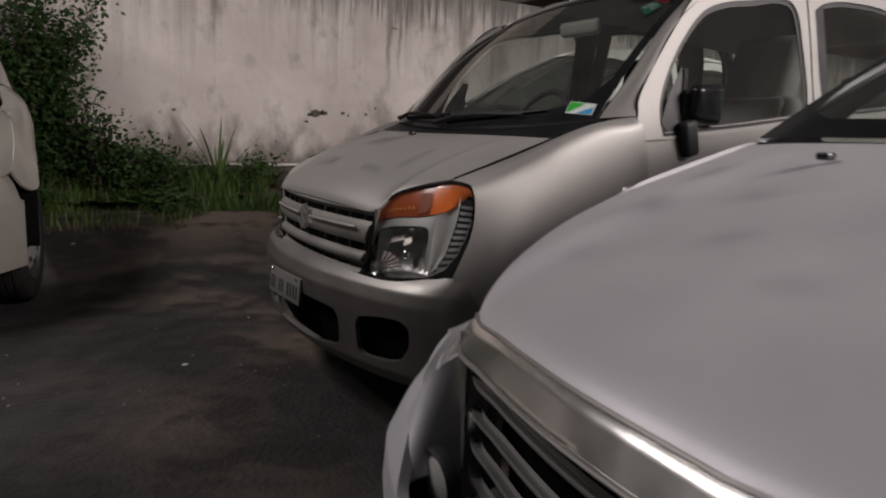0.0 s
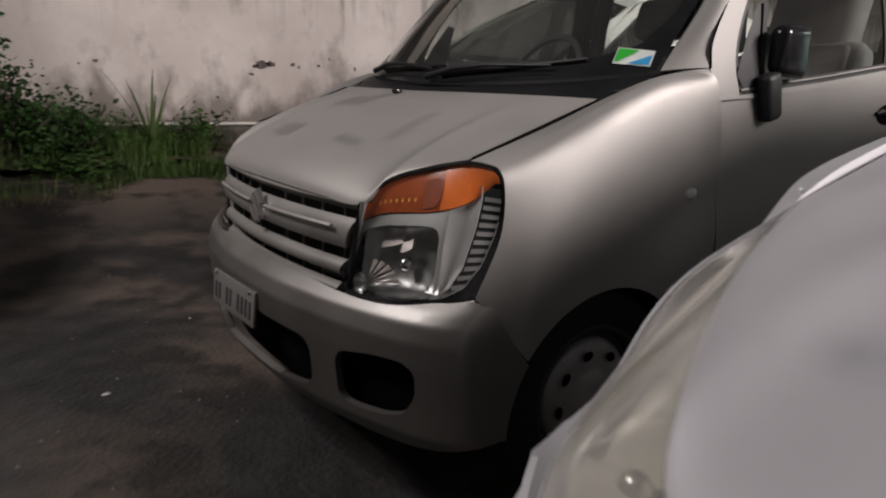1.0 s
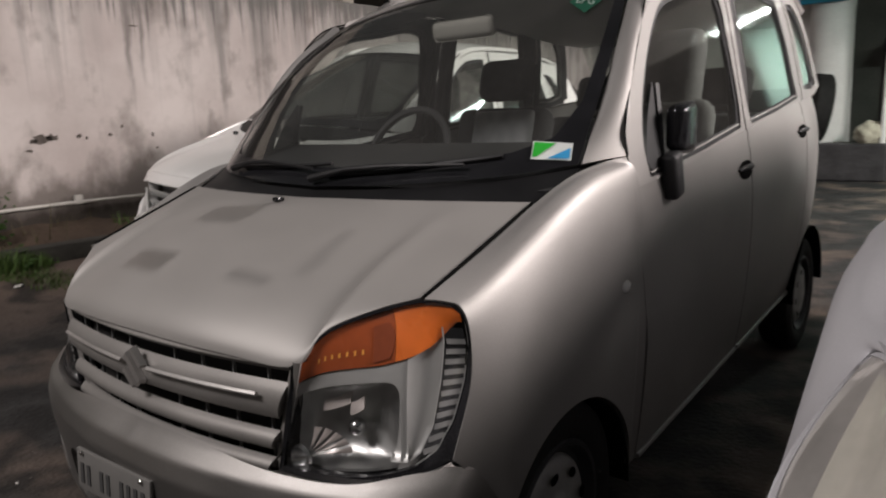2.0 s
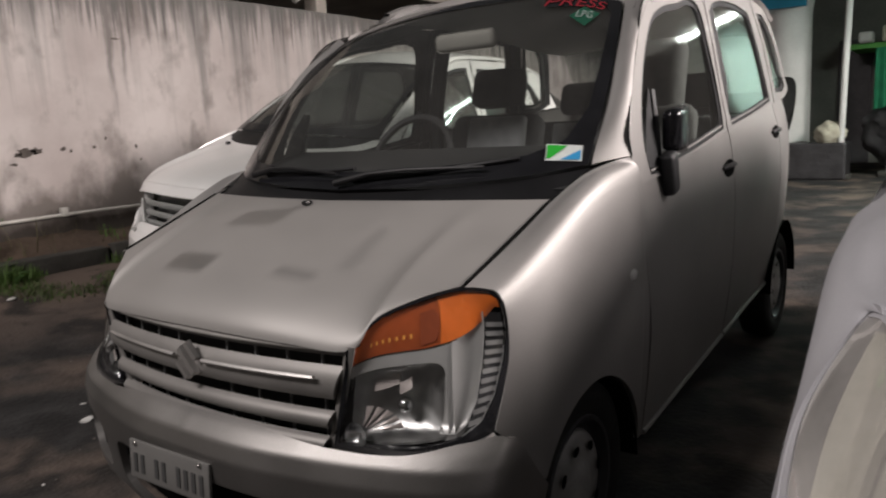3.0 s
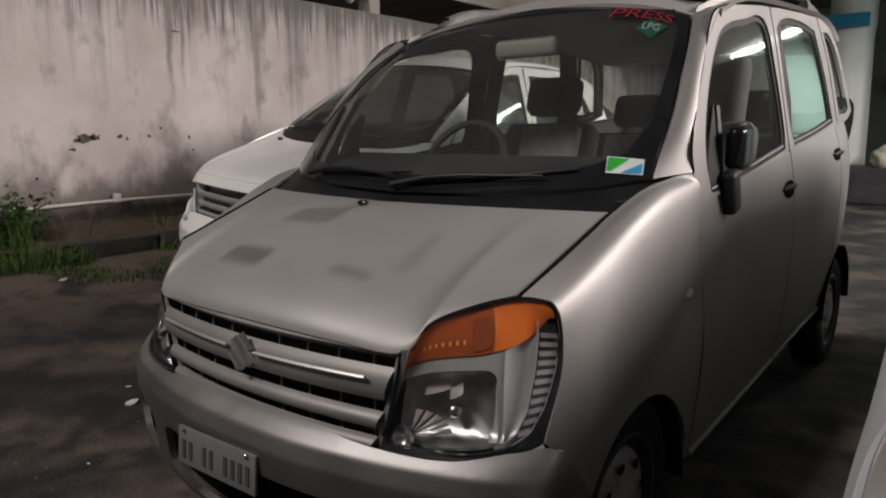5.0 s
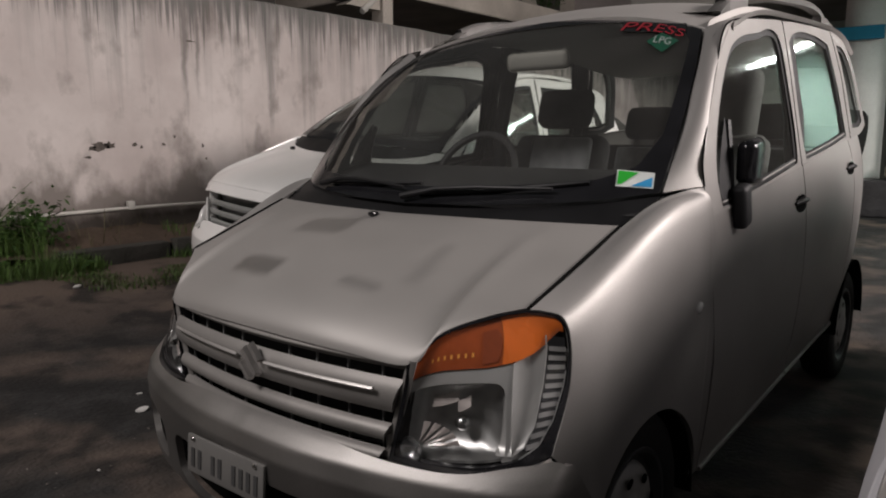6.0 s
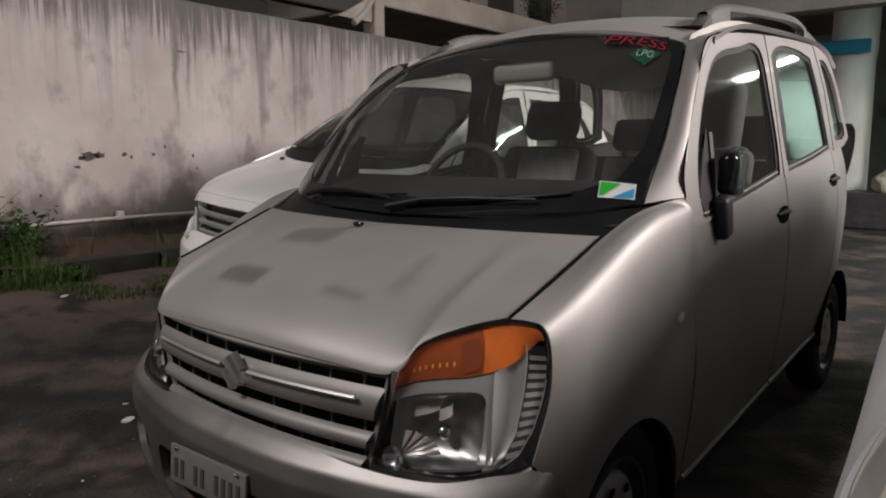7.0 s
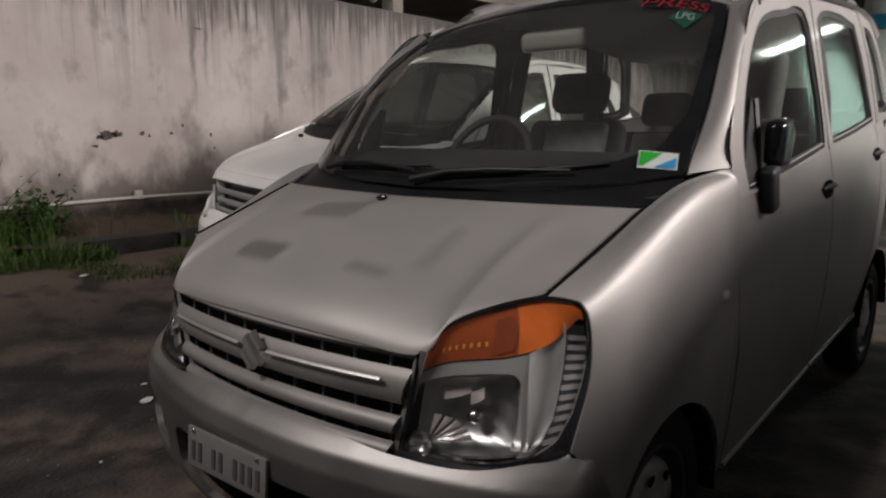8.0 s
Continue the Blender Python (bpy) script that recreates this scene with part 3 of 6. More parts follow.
def build_car(P, root, paint, cap, glass_f, glass_s, hood_paint=None, roof_paint=None):
    """The shell common to all the cars: panels, glass, lamps, wheels, cabin walls."""
    hf, hr = curve(P["hood_front"]), curve(P["hood_rear"])

    def hood(u, v):
        s = 1 if u >= 0 else -1
        a, b = hf(abs(u)), hr(abs(u))
        k = P["hood_bow"][0] + (P["hood_bow"][1] - P["hood_bow"][0]) * abs(u) ** 2.4
        p = a + (b - a) * v
        p[2] = a[2] + (b[2] - a[2]) * v ** k
        crease = 0.008 * math.exp(-((abs(u) - 0.62) / 0.07) ** 2) * math.sin(math.pi * min(1, v * 1.05))
        return Vector((p[0] * s, p[1], p[2] + crease))

    vs = [k ** 1.6 for k in steps(26)]
    part("hood", patch(hood, steps(56, -1, 1), vs, flange=0.014), hood_paint or paint, root)
    ft, fc, fm = curve(P["f_top"]), curve(P["f_crest"]), curve(P["f_mid"])
    y0, y1 = P["seam"][1], P["seam_y"]
    lamp_l, lamp_h, lo = curve(P["lamp_low"]), curve(P["lamp_high"]), Vector(P["lamp_out"])

    # lamps
    def lamp(a, b, d=0.0):
        p, q = lamp_l(a), lamp_h(a)
        m = (p + q) / 2
        if a > 0.75:
            m = m + (np.array(lo) - (lamp_l(1.0) + lamp_h(1.0)) / 2) * ((a - 0.75) / 0.25)
        m = m + np.array((0.25, -0.9, 0.1)) * P.get("lamp_bulge", 0.012) * math.sin(math.pi * a)
        p = np.array(curve([p, m, q])(b))
        n = np.array((0.18 + 0.75 * a, -0.95 + 0.6 * a, 0.12))
        return Vector(p - n / np.linalg.norm(n) * d)

    lamp_edge = curve([(1, 0, 0), (1, 0.25, 0), (1, 0.5, 0), (1, 0.75, 0), (0.985, 0.92, 0), (0.93, 1.0, 0), (0.84, 1.0, 0), (0.75, 1.0, 0)])

    def fender(u, v):
        y = y0 + (y1 - y0) * u
        c = P["arch_r"]
        ya = P["wheel_y"][0] - 0.815 * c
        zs = P["arch_c"][0] + 0.58 * c
        if y < ya:
            f = (y - y0) / (ya - y0)
            b = Vector((P["seam"][0] + (P["arch_x"] - P["seam"][0]) * f, y, P["seam"][2] + (zs - P["seam"][2]) * f - 0.04 * min(1, 4 * (1 - f))))
        else:
            z = arch_z(P, y, P["sill_z"])
            b = Vector((P["arch_x"] - (0.03 if z <= P["sill_z"] + 1e-6 else 0), y, z))
        p = curve([b, fm(u), fc(u), ft(u)])(v)
        if P.get("wrap_lamp") and u < 0.16:
            f = u / 0.16
            f = f * f * (3 - 2 * f)
            a, c, _ = lamp_edge(v)
            p = np.array(lamp(a, c, -0.004)) * (1 - f) + np.array(p) * f
        if u > 0.82 and p[2] < belt_z(P, y) - 0.04:
            f = (u - 0.82) / 0.18
            p[0] += (side_x(P, y, p[2]) - 0.001 - p[0]) * f * min(1, (belt_z(P, y) - 0.04 - p[2]) / 0.12)
        return p

    for s in (1, -1):
        part("fender", patch(lambda u, v: mir(fender(u, v), s), steps(72), steps(22), flange=0.012, flip=s < 0), paint, root)
        d0, d1, d2 = P["doors"]
        yt = P["f_top"][-1][1]
        for name, a, b, lean in (("front_door", d0, d1, yt - d0), ("rear_door", d1, d2, 0.0), ("rear_quarter_panel", d2, P["tail_y"], 0.0)):
            def side(u, v, a=a, b=b, lean=lean):
                y = a + 0.004 + (b - a - 0.008) * u
                low = arch_z(P, y, P["sill_z"] + P.get("sill_rise", 0.0) * (y - P["seam_y"]))
                z = low + (belt_z(P, y) + 0.004 - low) * v
                yy = y + lean * (1 - u) * max(0, (v - 0.45) / 0.55)
                return mir((side_x(P, y, z), yy, z), s)
            part(name, patch(side, steps(50), steps(24), flange=0.012, flip=s < 0), paint, root)
            if P.get("sill_rise") and name != "rear_quarter_panel":
                lip = [Vector(side(u, 0.0)) + Vector((s * 0.003, 0, 0.004)) for u in steps(24, 0.01, 0.99) if side(u, 0.0)[2] < P["sill_z"] + 0.10]
                part("sill_lip", tube(bmesh.new(), lip, 0.0075, 8), paint, root)
        g3 = lambda y, z, o=0.0: mir((green_x(P, z) + o, y, z), s)
        for name, key in (("door_frame", "win_f"), ("door_frame", "win_r"), ("rear_pillar", "win_q")):
            outer, inner = P[key]
            bm = strip_loops(bmesh.new(), outer, inner, lambda y, z: g3(y, z, 0.012), flip=s > 0)
            strip_loops(bm, inner, shrink(inner, 0.004), lambda y, z: g3(y, z, 0.003), flip=s > 0)
            bmesh.ops.remove_doubles(bm, verts=bm.verts[:], dist=0.0005)
            part(name, bm, paint, root)
            gap_line = {"win_f": outer[1:], "win_r": outer[2:-1]}.get(key)
            if gap_line and P.get("side_w") < 0.8:
                gap_line = gap_line[:12] if key == "win_f" else gap_line
                gap_at = curve([(y, z, 0) for y, z in gap_line], False)
                round_at = curve([(y, z, 0) for y, z in gap_line[:8]])
                line = [round_at(k)[:2] for k in steps(50)] + [gap_at(k)[:2] for k in steps(30, 7 / 11, 1.0)] if key == "win_f" else [gap_at(k)[:2] for k in steps(40)]
                part("door_gap", tube(bmesh.new(), [g3(y, z, 0.0115) for y, z in line], 0.0026, 6), DARK_VOID, root)
            lining = strip_loops(bmesh.new(), shrink(outer, 0.004), shrink(inner, -0.004), lambda y, z: g3(y, z, -0.014), flip=s < 0)
            part("frame_lining", lining, CABIN_DARK, root)
            seal = bmesh.new()
            strip_loops(seal, shrink(inner, -0.002), shrink(inner, 0.020), lambda y, z: g3(y, z, 0.005), flip=s > 0)
            part("window_seal", seal, BLACK_PLASTIC, root)
            if key != "win_q":
                low_edge = shrink(inner, 0.012)[-3:] + shrink(inner, 0.012)[:1] if key == "win_f" else [shrink(inner, 0.012)[k] for k in (-2, -1, 0)]
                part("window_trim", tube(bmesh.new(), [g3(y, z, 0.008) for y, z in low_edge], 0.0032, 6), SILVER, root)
            part("window_pane", fan_fill(bmesh.new(), shrink(inner, 0.006), lambda y, z: g3(y, z, 0.0), flip=s > 0), glass_s, root)
        pi, po = curve(P["pillar_in"]), curve(P["pillar_out"])
        def pillar(u, v):
            a, b = pi(v), po(v)
            p = a + (b - a) * u
            return mir(p + np.array((0.35, -0.5, 0.55)) * 0.013 * math.sin(math.pi * u) ** 0.8 * min(1, 0.1 + 4 * v), s)
        part("front_pillar", patch(pillar, steps(8), steps(20), flange=0.01, flip=s < 0), paint, root)
        lining = patch(lambda u, v: pillar(u, v) + Vector((-0.014 * s, 0.016, -0.016)), steps(4), steps(14), flange=0.0, flip=s > 0)
        part("pillar_lining", lining, CABIN_DARK, root)
        sb = bmesh.new()
        patch(lambda u, v: mir((P["sill_x"] + 0.012 * v, P["wheel_y"][0] + P["arch_r"] + 0.04 + u * (P["wheel_y"][1] - P["wheel_y"][0] - 2 * P["arch_r"] - 0.06), P["sill_z"] - 0.004 + 0.006 * v + P.get("sill_rise", 0.0) * u * (P["wheel_y"][1] - P["wheel_y"][0] - 2 * P["arch_r"] - 0.06)), s), steps(10), steps(3), flange=0.006, flip=s < 0, bm=sb)
        part("sill", sb, paint, root)
        for y, zc in zip(P["wheel_y"], P["arch_c"]):
            wheel(root, P["track"] * s, y, P["wheel_z"], P["wheel_r"], s, cap)
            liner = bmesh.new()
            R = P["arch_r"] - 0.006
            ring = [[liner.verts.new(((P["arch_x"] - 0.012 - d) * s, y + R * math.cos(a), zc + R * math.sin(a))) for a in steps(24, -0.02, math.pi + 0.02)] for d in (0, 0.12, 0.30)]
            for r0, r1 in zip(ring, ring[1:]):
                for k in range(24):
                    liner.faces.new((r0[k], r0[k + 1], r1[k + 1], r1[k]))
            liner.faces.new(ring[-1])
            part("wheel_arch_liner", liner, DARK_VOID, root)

    rs, rm = curve(P["roof_side"]), curve(P["roof_mid"])

    def roof(u, v):
        a, b = rm(v), rs(v)
        f = abs(u)
        p = a + (b - a) * f
        p[2] = a[2] + (b[2] - a[2]) * f ** 2.6
        return Vector((p[0] * (1 if u >= 0 else -1), p[1], p[2]))

    part("roof", patch(roof, steps(28, -1, 1), steps(36), flange=0.02), roof_paint or paint, root)
    for s in (1, -1):
        def gutter(u, v):
            p = rs(v)
            y = max(p[1], P["pillar_out"][-1][1] * (1 - v) + p[1] * v)
            return mir((p[0] + (green_x(P, p[2] - 0.012) + 0.012 - p[0]) * u, y, p[2] - 0.010 * u + 0.006 * math.sin(math.pi * u)), s)
        part("roof_gutter", patch(gutter, steps(6), steps(36), flange=0.02, flip=s > 0), roof_paint or paint, root)

    # windscreen: the pane, and a black border with the clear field cut out
    wb, wt = curve(P["ws_base"]), curve(P["ws_top"])

    def screen(u, v, lift=0.0):
        a, b = wb(abs(u)), wt(abs(u))
        p = a + (b - a) * v
        n = np.array((0, -0.62, 0.78))
        p = p + n * (0.028 * math.sin(math.pi * v) + lift)
        p[0] += P.get("ws_bow", 0.0) * math.sin(math.pi * min(1, max(0, v))) * abs(u) ** 2
        return Vector((p[0] * (1 if u >= 0 else -1), p[1], p[2]))

    pane = part("windscreen", patch(lambda u, v: screen(u, v), steps(24, -1, 1), steps(14), flange=0.0), glass_f, root)
    pane.visible_shadow = False
    field = [(-0.86, 0.13), (-0.70, 0.085), (-0.3, 0.07), (0.3, 0.07), (0.70, 0.085), (0.86, 0.13), (0.93, 0.28), (0.93, 0.88), (0.86, 0.955), (-0.86, 0.955), (-0.93, 0.88), (-0.93, 0.28)]
    part("windscreen_border", patch(lambda u, v: screen(u, v, 0.004), steps(64, -1, 1), steps(44), [field], flange=0.0), GLOSS_BLACK, root)

    def cowl(u, v):
        a, b = hr(abs(u)), wb(abs(u))
        p = a + (b - a) * v
        return Vector((p[0] * (1 if u >= 0 else -1), p[1], p[2] - 0.014 + 0.008 * v))

    part("cowl_panel", patch(cowl, steps(30, -1.0, 1.0), steps(4), flange=0.03), WIPER_BLACK, root)

    # front bumper
    bp = curve([(a, b, 0) for a, b in P["bump_plan"]])
    top, low = curve([(a, 0) for a in P["bump_top"]]), curve([(a, 0) for a in P["bump_low"]])
    pz, py = [a for a, _ in P["bump_prof"]], [b for _, b in P["bump_prof"]]

    def bumper(u, z):
        s = 1 if u >= 0 else -1
        p = bp(abs(u))
        k = 1 - abs(u) ** 4 * 0.85
        y = p[1] + float(np.interp(z, pz, py)) * k
        if abs(u) > 0.80:
            d = P["arch_r"] ** 2 - (z - P["arch_c"][0]) ** 2
            f = (abs(u) - 0.80) / 0.20
            y += f * (P["wheel_y"][0] - math.sqrt(max(d, 0.01)) - P["bump_plan"][-1][1]) * f
        return Vector((p[0] * s, y, z))

    def bump_uv(x, z):
        us = np.linspace(0, 1, 80)
        return math.copysign(float(np.interp(abs(x), [bp(q)[0] for q in us], us)), x), z

    P["bump_at"] = lambda x, z: bumper(bump_uv(x, z)[0], z)

    def bumper_v(u, v):
        a, b = low(abs(u))[0], top(abs(u))[0]
        if abs(u) > 0.80:
            ya = P["wheel_y"][0] - 0.815 * P["arch_r"]
            k = min(1, max(0, (bumper(u, b)[1] - P["seam"][1]) / (ya - P["seam"][1])))
            edge = P["seam"][2] + (P["arch_c"][0] + 0.58 * P["arch_r"] - P["seam"][2]) * k - 0.004
            b += (edge - b) * min(1, (abs(u) - 0.80) / 0.05)
        return bumper(u, a + (b - a) * v)

    holes = []
    for h in P.get("inlets", ()):
        for _ in range(2):
            h = [p for a, b in zip(h, h[1:] + h[:1]) for p in ((a[0] * 0.82 + b[0] * 0.18, a[1] * 0.82 + b[1] * 0.18), (a[0] * 0.18 + b[0] * 0.82, a[1] * 0.18 + b[1] * 0.82))]
        hh = []
        for x, z in h:
            u, _ = bump_uv(x, z)
            a, b = low(abs(u))[0], top(abs(u))[0]
            hh.append((u, (z - a) / (b - a)))
        holes.append(hh)
    part("front_bumper", patch(bumper_v, steps(180, -1, 1), steps(50), holes, flange=0.018), paint, root)
    # near-black sheet behind the inlets, painting in their shade
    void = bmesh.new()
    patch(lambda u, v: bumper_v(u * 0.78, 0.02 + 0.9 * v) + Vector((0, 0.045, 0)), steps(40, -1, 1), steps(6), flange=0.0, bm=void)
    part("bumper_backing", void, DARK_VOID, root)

    for s in (1, -1):
        def ledge(a, v):
            q = lamp_l(a)
            u = bump_uv(q[0], 0)[0]
            p = bumper_v(min(u, 0.80), 1.0) if u > 0.80 else bumper_v(u, 1.0)
            return mir(p.lerp(Vector(q) - Vector((0, -0.004, 0.004)), v), s)
        part("bumper_ledge", patch(ledge, steps(20), steps(4), flange=0.01, flip=s < 0), paint, root)

    # tail
    yt = P["tail_y"]
    zt = P["roof_mid"][-1][2]
    tail = bmesh.new()
    zb = belt_z(P, yt)
    patch(lambda u, v: Vector((u * side_x(P, yt, 0.3 + (zb - 0.3) * v), yt + 0.06 * (1 - u * u) * (1 - 0.4 * v), 0.25 + (zb - 0.25) * v)), steps(16, -1, 1), steps(10), flange=0.01, flip=True, bm=tail)
    part("tail_panel", tail, paint, root)
    rw = bmesh.new()
    e = P["roof_side"][-1]
    patch(lambda u, v: Vector((u * (side_x(P, yt, zb) + (e[0] - side_x(P, yt, zb)) * v - 0.02), yt + (e[1] + 0.01 - yt) * v + 0.05 * (1 - u * u) * (1 - v), zb + (zt - 0.03 - zb) * v)), steps(12, -1, 1), steps(6), flange=0.0, flip=True, bm=rw)
    part("rear_window", rw, glass_s, root)

    # inner shell: floor pan, and near-black walls that paint shade into the panel gaps
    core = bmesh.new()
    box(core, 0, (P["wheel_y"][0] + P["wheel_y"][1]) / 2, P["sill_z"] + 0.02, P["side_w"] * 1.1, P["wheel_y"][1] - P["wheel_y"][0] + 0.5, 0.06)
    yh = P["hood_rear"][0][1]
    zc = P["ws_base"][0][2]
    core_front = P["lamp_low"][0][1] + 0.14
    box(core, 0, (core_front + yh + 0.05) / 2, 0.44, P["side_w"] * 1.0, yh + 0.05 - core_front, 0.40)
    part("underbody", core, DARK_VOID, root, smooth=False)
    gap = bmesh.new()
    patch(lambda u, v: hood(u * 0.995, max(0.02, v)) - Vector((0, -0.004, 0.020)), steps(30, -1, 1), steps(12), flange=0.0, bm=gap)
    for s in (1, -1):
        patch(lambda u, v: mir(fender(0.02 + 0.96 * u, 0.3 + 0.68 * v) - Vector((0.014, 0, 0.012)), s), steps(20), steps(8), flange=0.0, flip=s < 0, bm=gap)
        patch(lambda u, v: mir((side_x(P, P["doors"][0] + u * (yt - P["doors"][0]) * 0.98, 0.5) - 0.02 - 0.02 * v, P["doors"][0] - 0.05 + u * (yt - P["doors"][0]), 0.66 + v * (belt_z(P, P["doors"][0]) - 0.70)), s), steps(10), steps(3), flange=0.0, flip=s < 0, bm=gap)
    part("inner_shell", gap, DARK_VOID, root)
    return hood, fender, screen, lamp


def seat(root, x, y, z, cloth, cloth2, wide=0.48, tall=False):
    """A seat of the cabin: cushion and backrest, with its pale panel and headrest."""
    R = Matrix.Rotation(radians(-16), 3, "X")
    bm = bmesh.new()
    box(bm, x, y, z + 0.10, wide, 0.50, 0.18, 0.05, seg=3)
    box(bm, x, y + 0.32, z + 0.40, wide - 0.02, 0.13, 0.58, 0.05, R, 3)
    if tall:
        box(bm, x, y + 0.425, z + 0.74, wide - 0.14, 0.11, 0.42, 0.05, R, 3)
    ob = part("car_seat", bm, cloth, root)
    bm = bmesh.new()
    box(bm, x + 0.04, y + 0.262, z + 0.455, wide * 0.62, 0.05, 0.45, 0.02, R, 3)
    part("seat_panel", bm, cloth2, ob, "pale grey centre panel")
    if tall:
        return ob
    bm = bmesh.new()
    box(bm, x, y + 0.41, z + 0.80, 0.27, 0.10, 0.18, 0.045, R, 3)
    part("headrest", bm, cloth, ob)
    return ob

# ---- ground and wall ----
WALL_X = -4.5


def ground_z(x, y):
    """The yard is level by the cars and rises gently to the verge at the wall."""
    f = min(max((-1.5 - x) / 2.5, 0), 1)
    z = 0.22 * f * f * (3 - 2 * f)
    return z + 0.006 * noise.noise((x * 1.3, y * 1.3, 0)) * min(1, max(0, (abs(x) - 0.2)))


def ground_material():
    m = material("yard_asphalt_dust_and_shade", (0.023, 0.0222, 0.0218), 0.85, 0.0, 0.8, 7.0, 90.0, bump=1.0, bump_scale=45)
    t = m.node_tree
    b = t.nodes["Principled BSDF"]
    old = b.inputs["Base Color"].links[0].from_socket
    co = t.nodes.new("ShaderNodeTexCoord")
    n = t.nodes.new("ShaderNodeTexNoise")
    n.inputs["Scale"].default_value, n.inputs["Detail"].default_value = 1.5, 10
    r = t.nodes.new("ShaderNodeValToRGB")
    r.color_ramp.elements[0].position, r.color_ramp.elements[1].position = 0.46, 0.66
    mix = t.nodes.new("ShaderNodeMix")
    mix.data_type = "RGBA"
    mix.inputs["B"].default_value = (0.150, 0.112, 0.090, 1)
    t.links.new(co.outputs["Object"], n.inputs["Vector"])
    t.links.new(n.outputs[0], r.inputs[0])
    sep, near, mx = t.nodes.new("ShaderNodeSeparateXYZ"), t.nodes.new("ShaderNodeMapRange"), t.nodes.new("ShaderNodeMath")
    wob = t.nodes.new("ShaderNodeMath")
    wob.operation, wob.inputs[1].default_value = "MULTIPLY_ADD", 1.6
    t.links.new(co.outputs["Object"], sep.inputs[0])
    t.links.new(n.outputs[0], wob.inputs[0])
    t.links.new(sep.outputs[0], wob.inputs[2])
    near.inputs[1].default_value, near.inputs[2].default_value, near.inputs[3].default_value, near.inputs[4].default_value = -1.7, -2.6, 0.0, 0.9
    mx.operation = "MAXIMUM"
    t.links.new(wob.outputs[0], near.inputs[0])
    t.links.new(near.outputs[0], mx.inputs[0])
    t.links.new(r.outputs[0], mx.inputs[1])
    # dust fades towards -y; this paints the near yard's shade into the colour
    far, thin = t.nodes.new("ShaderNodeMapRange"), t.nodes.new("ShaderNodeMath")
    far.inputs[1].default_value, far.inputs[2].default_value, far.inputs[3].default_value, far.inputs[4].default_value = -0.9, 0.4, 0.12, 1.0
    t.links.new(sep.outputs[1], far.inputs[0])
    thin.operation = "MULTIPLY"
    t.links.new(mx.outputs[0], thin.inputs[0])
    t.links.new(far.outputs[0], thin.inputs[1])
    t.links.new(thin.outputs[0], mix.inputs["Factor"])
    t.links.new(old, mix.inputs["A"])
    # dark oily stains
    n4, r4, dk = t.nodes.new("ShaderNodeTexNoise"), t.nodes.new("ShaderNodeMapRange"), t.nodes.new("ShaderNodeMix")
    n4.inputs["Scale"].default_value, n4.inputs["Detail"].default_value = 3.2, 9
    r4.inputs[1].default_value, r4.inputs[2].default_value, r4.inputs[3].default_value, r4.inputs[4].default_value = 0.48, 0.60, 0.0, 0.85
    dk.data_type = "RGBA"
    dk.inputs["B"].default_value = (0.010, 0.0095, 0.009, 1)
    t.links.new(co.outputs["Object"], n4.inputs["Vector"])
    t.links.new(n4.outputs[0], r4.inputs[0])
    t.links.new(r4.outputs[0], dk.inputs["Factor"])
    t.links.new(mix.outputs["Result"], dk.inputs["A"])
    t.links.new(dk.outputs["Result"], b.inputs["Base Color"])
    return m


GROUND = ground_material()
bm = bmesh.new()
xs = sorted(set([-60, -20, -10] + [round(-6 + 0.12 * k, 3) for k in range(100)] + [8, 12, 20, 60]))
ys = sorted(set([-60, -20, -10] + [round(-6 + 0.2 * k, 3) for k in range(100)] + [16, 22, 60]))
rows = [[bm.verts.new((x, y, ground_z(x, y))) for x in xs] for y in ys]
for r0, r1 in zip(rows, rows[1:]):
    for k in range(len(xs) - 1):
        bm.faces.new((r0[k], r0[k + 1], r1[k + 1], r1[k]))
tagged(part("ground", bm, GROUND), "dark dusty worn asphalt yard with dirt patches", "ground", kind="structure")


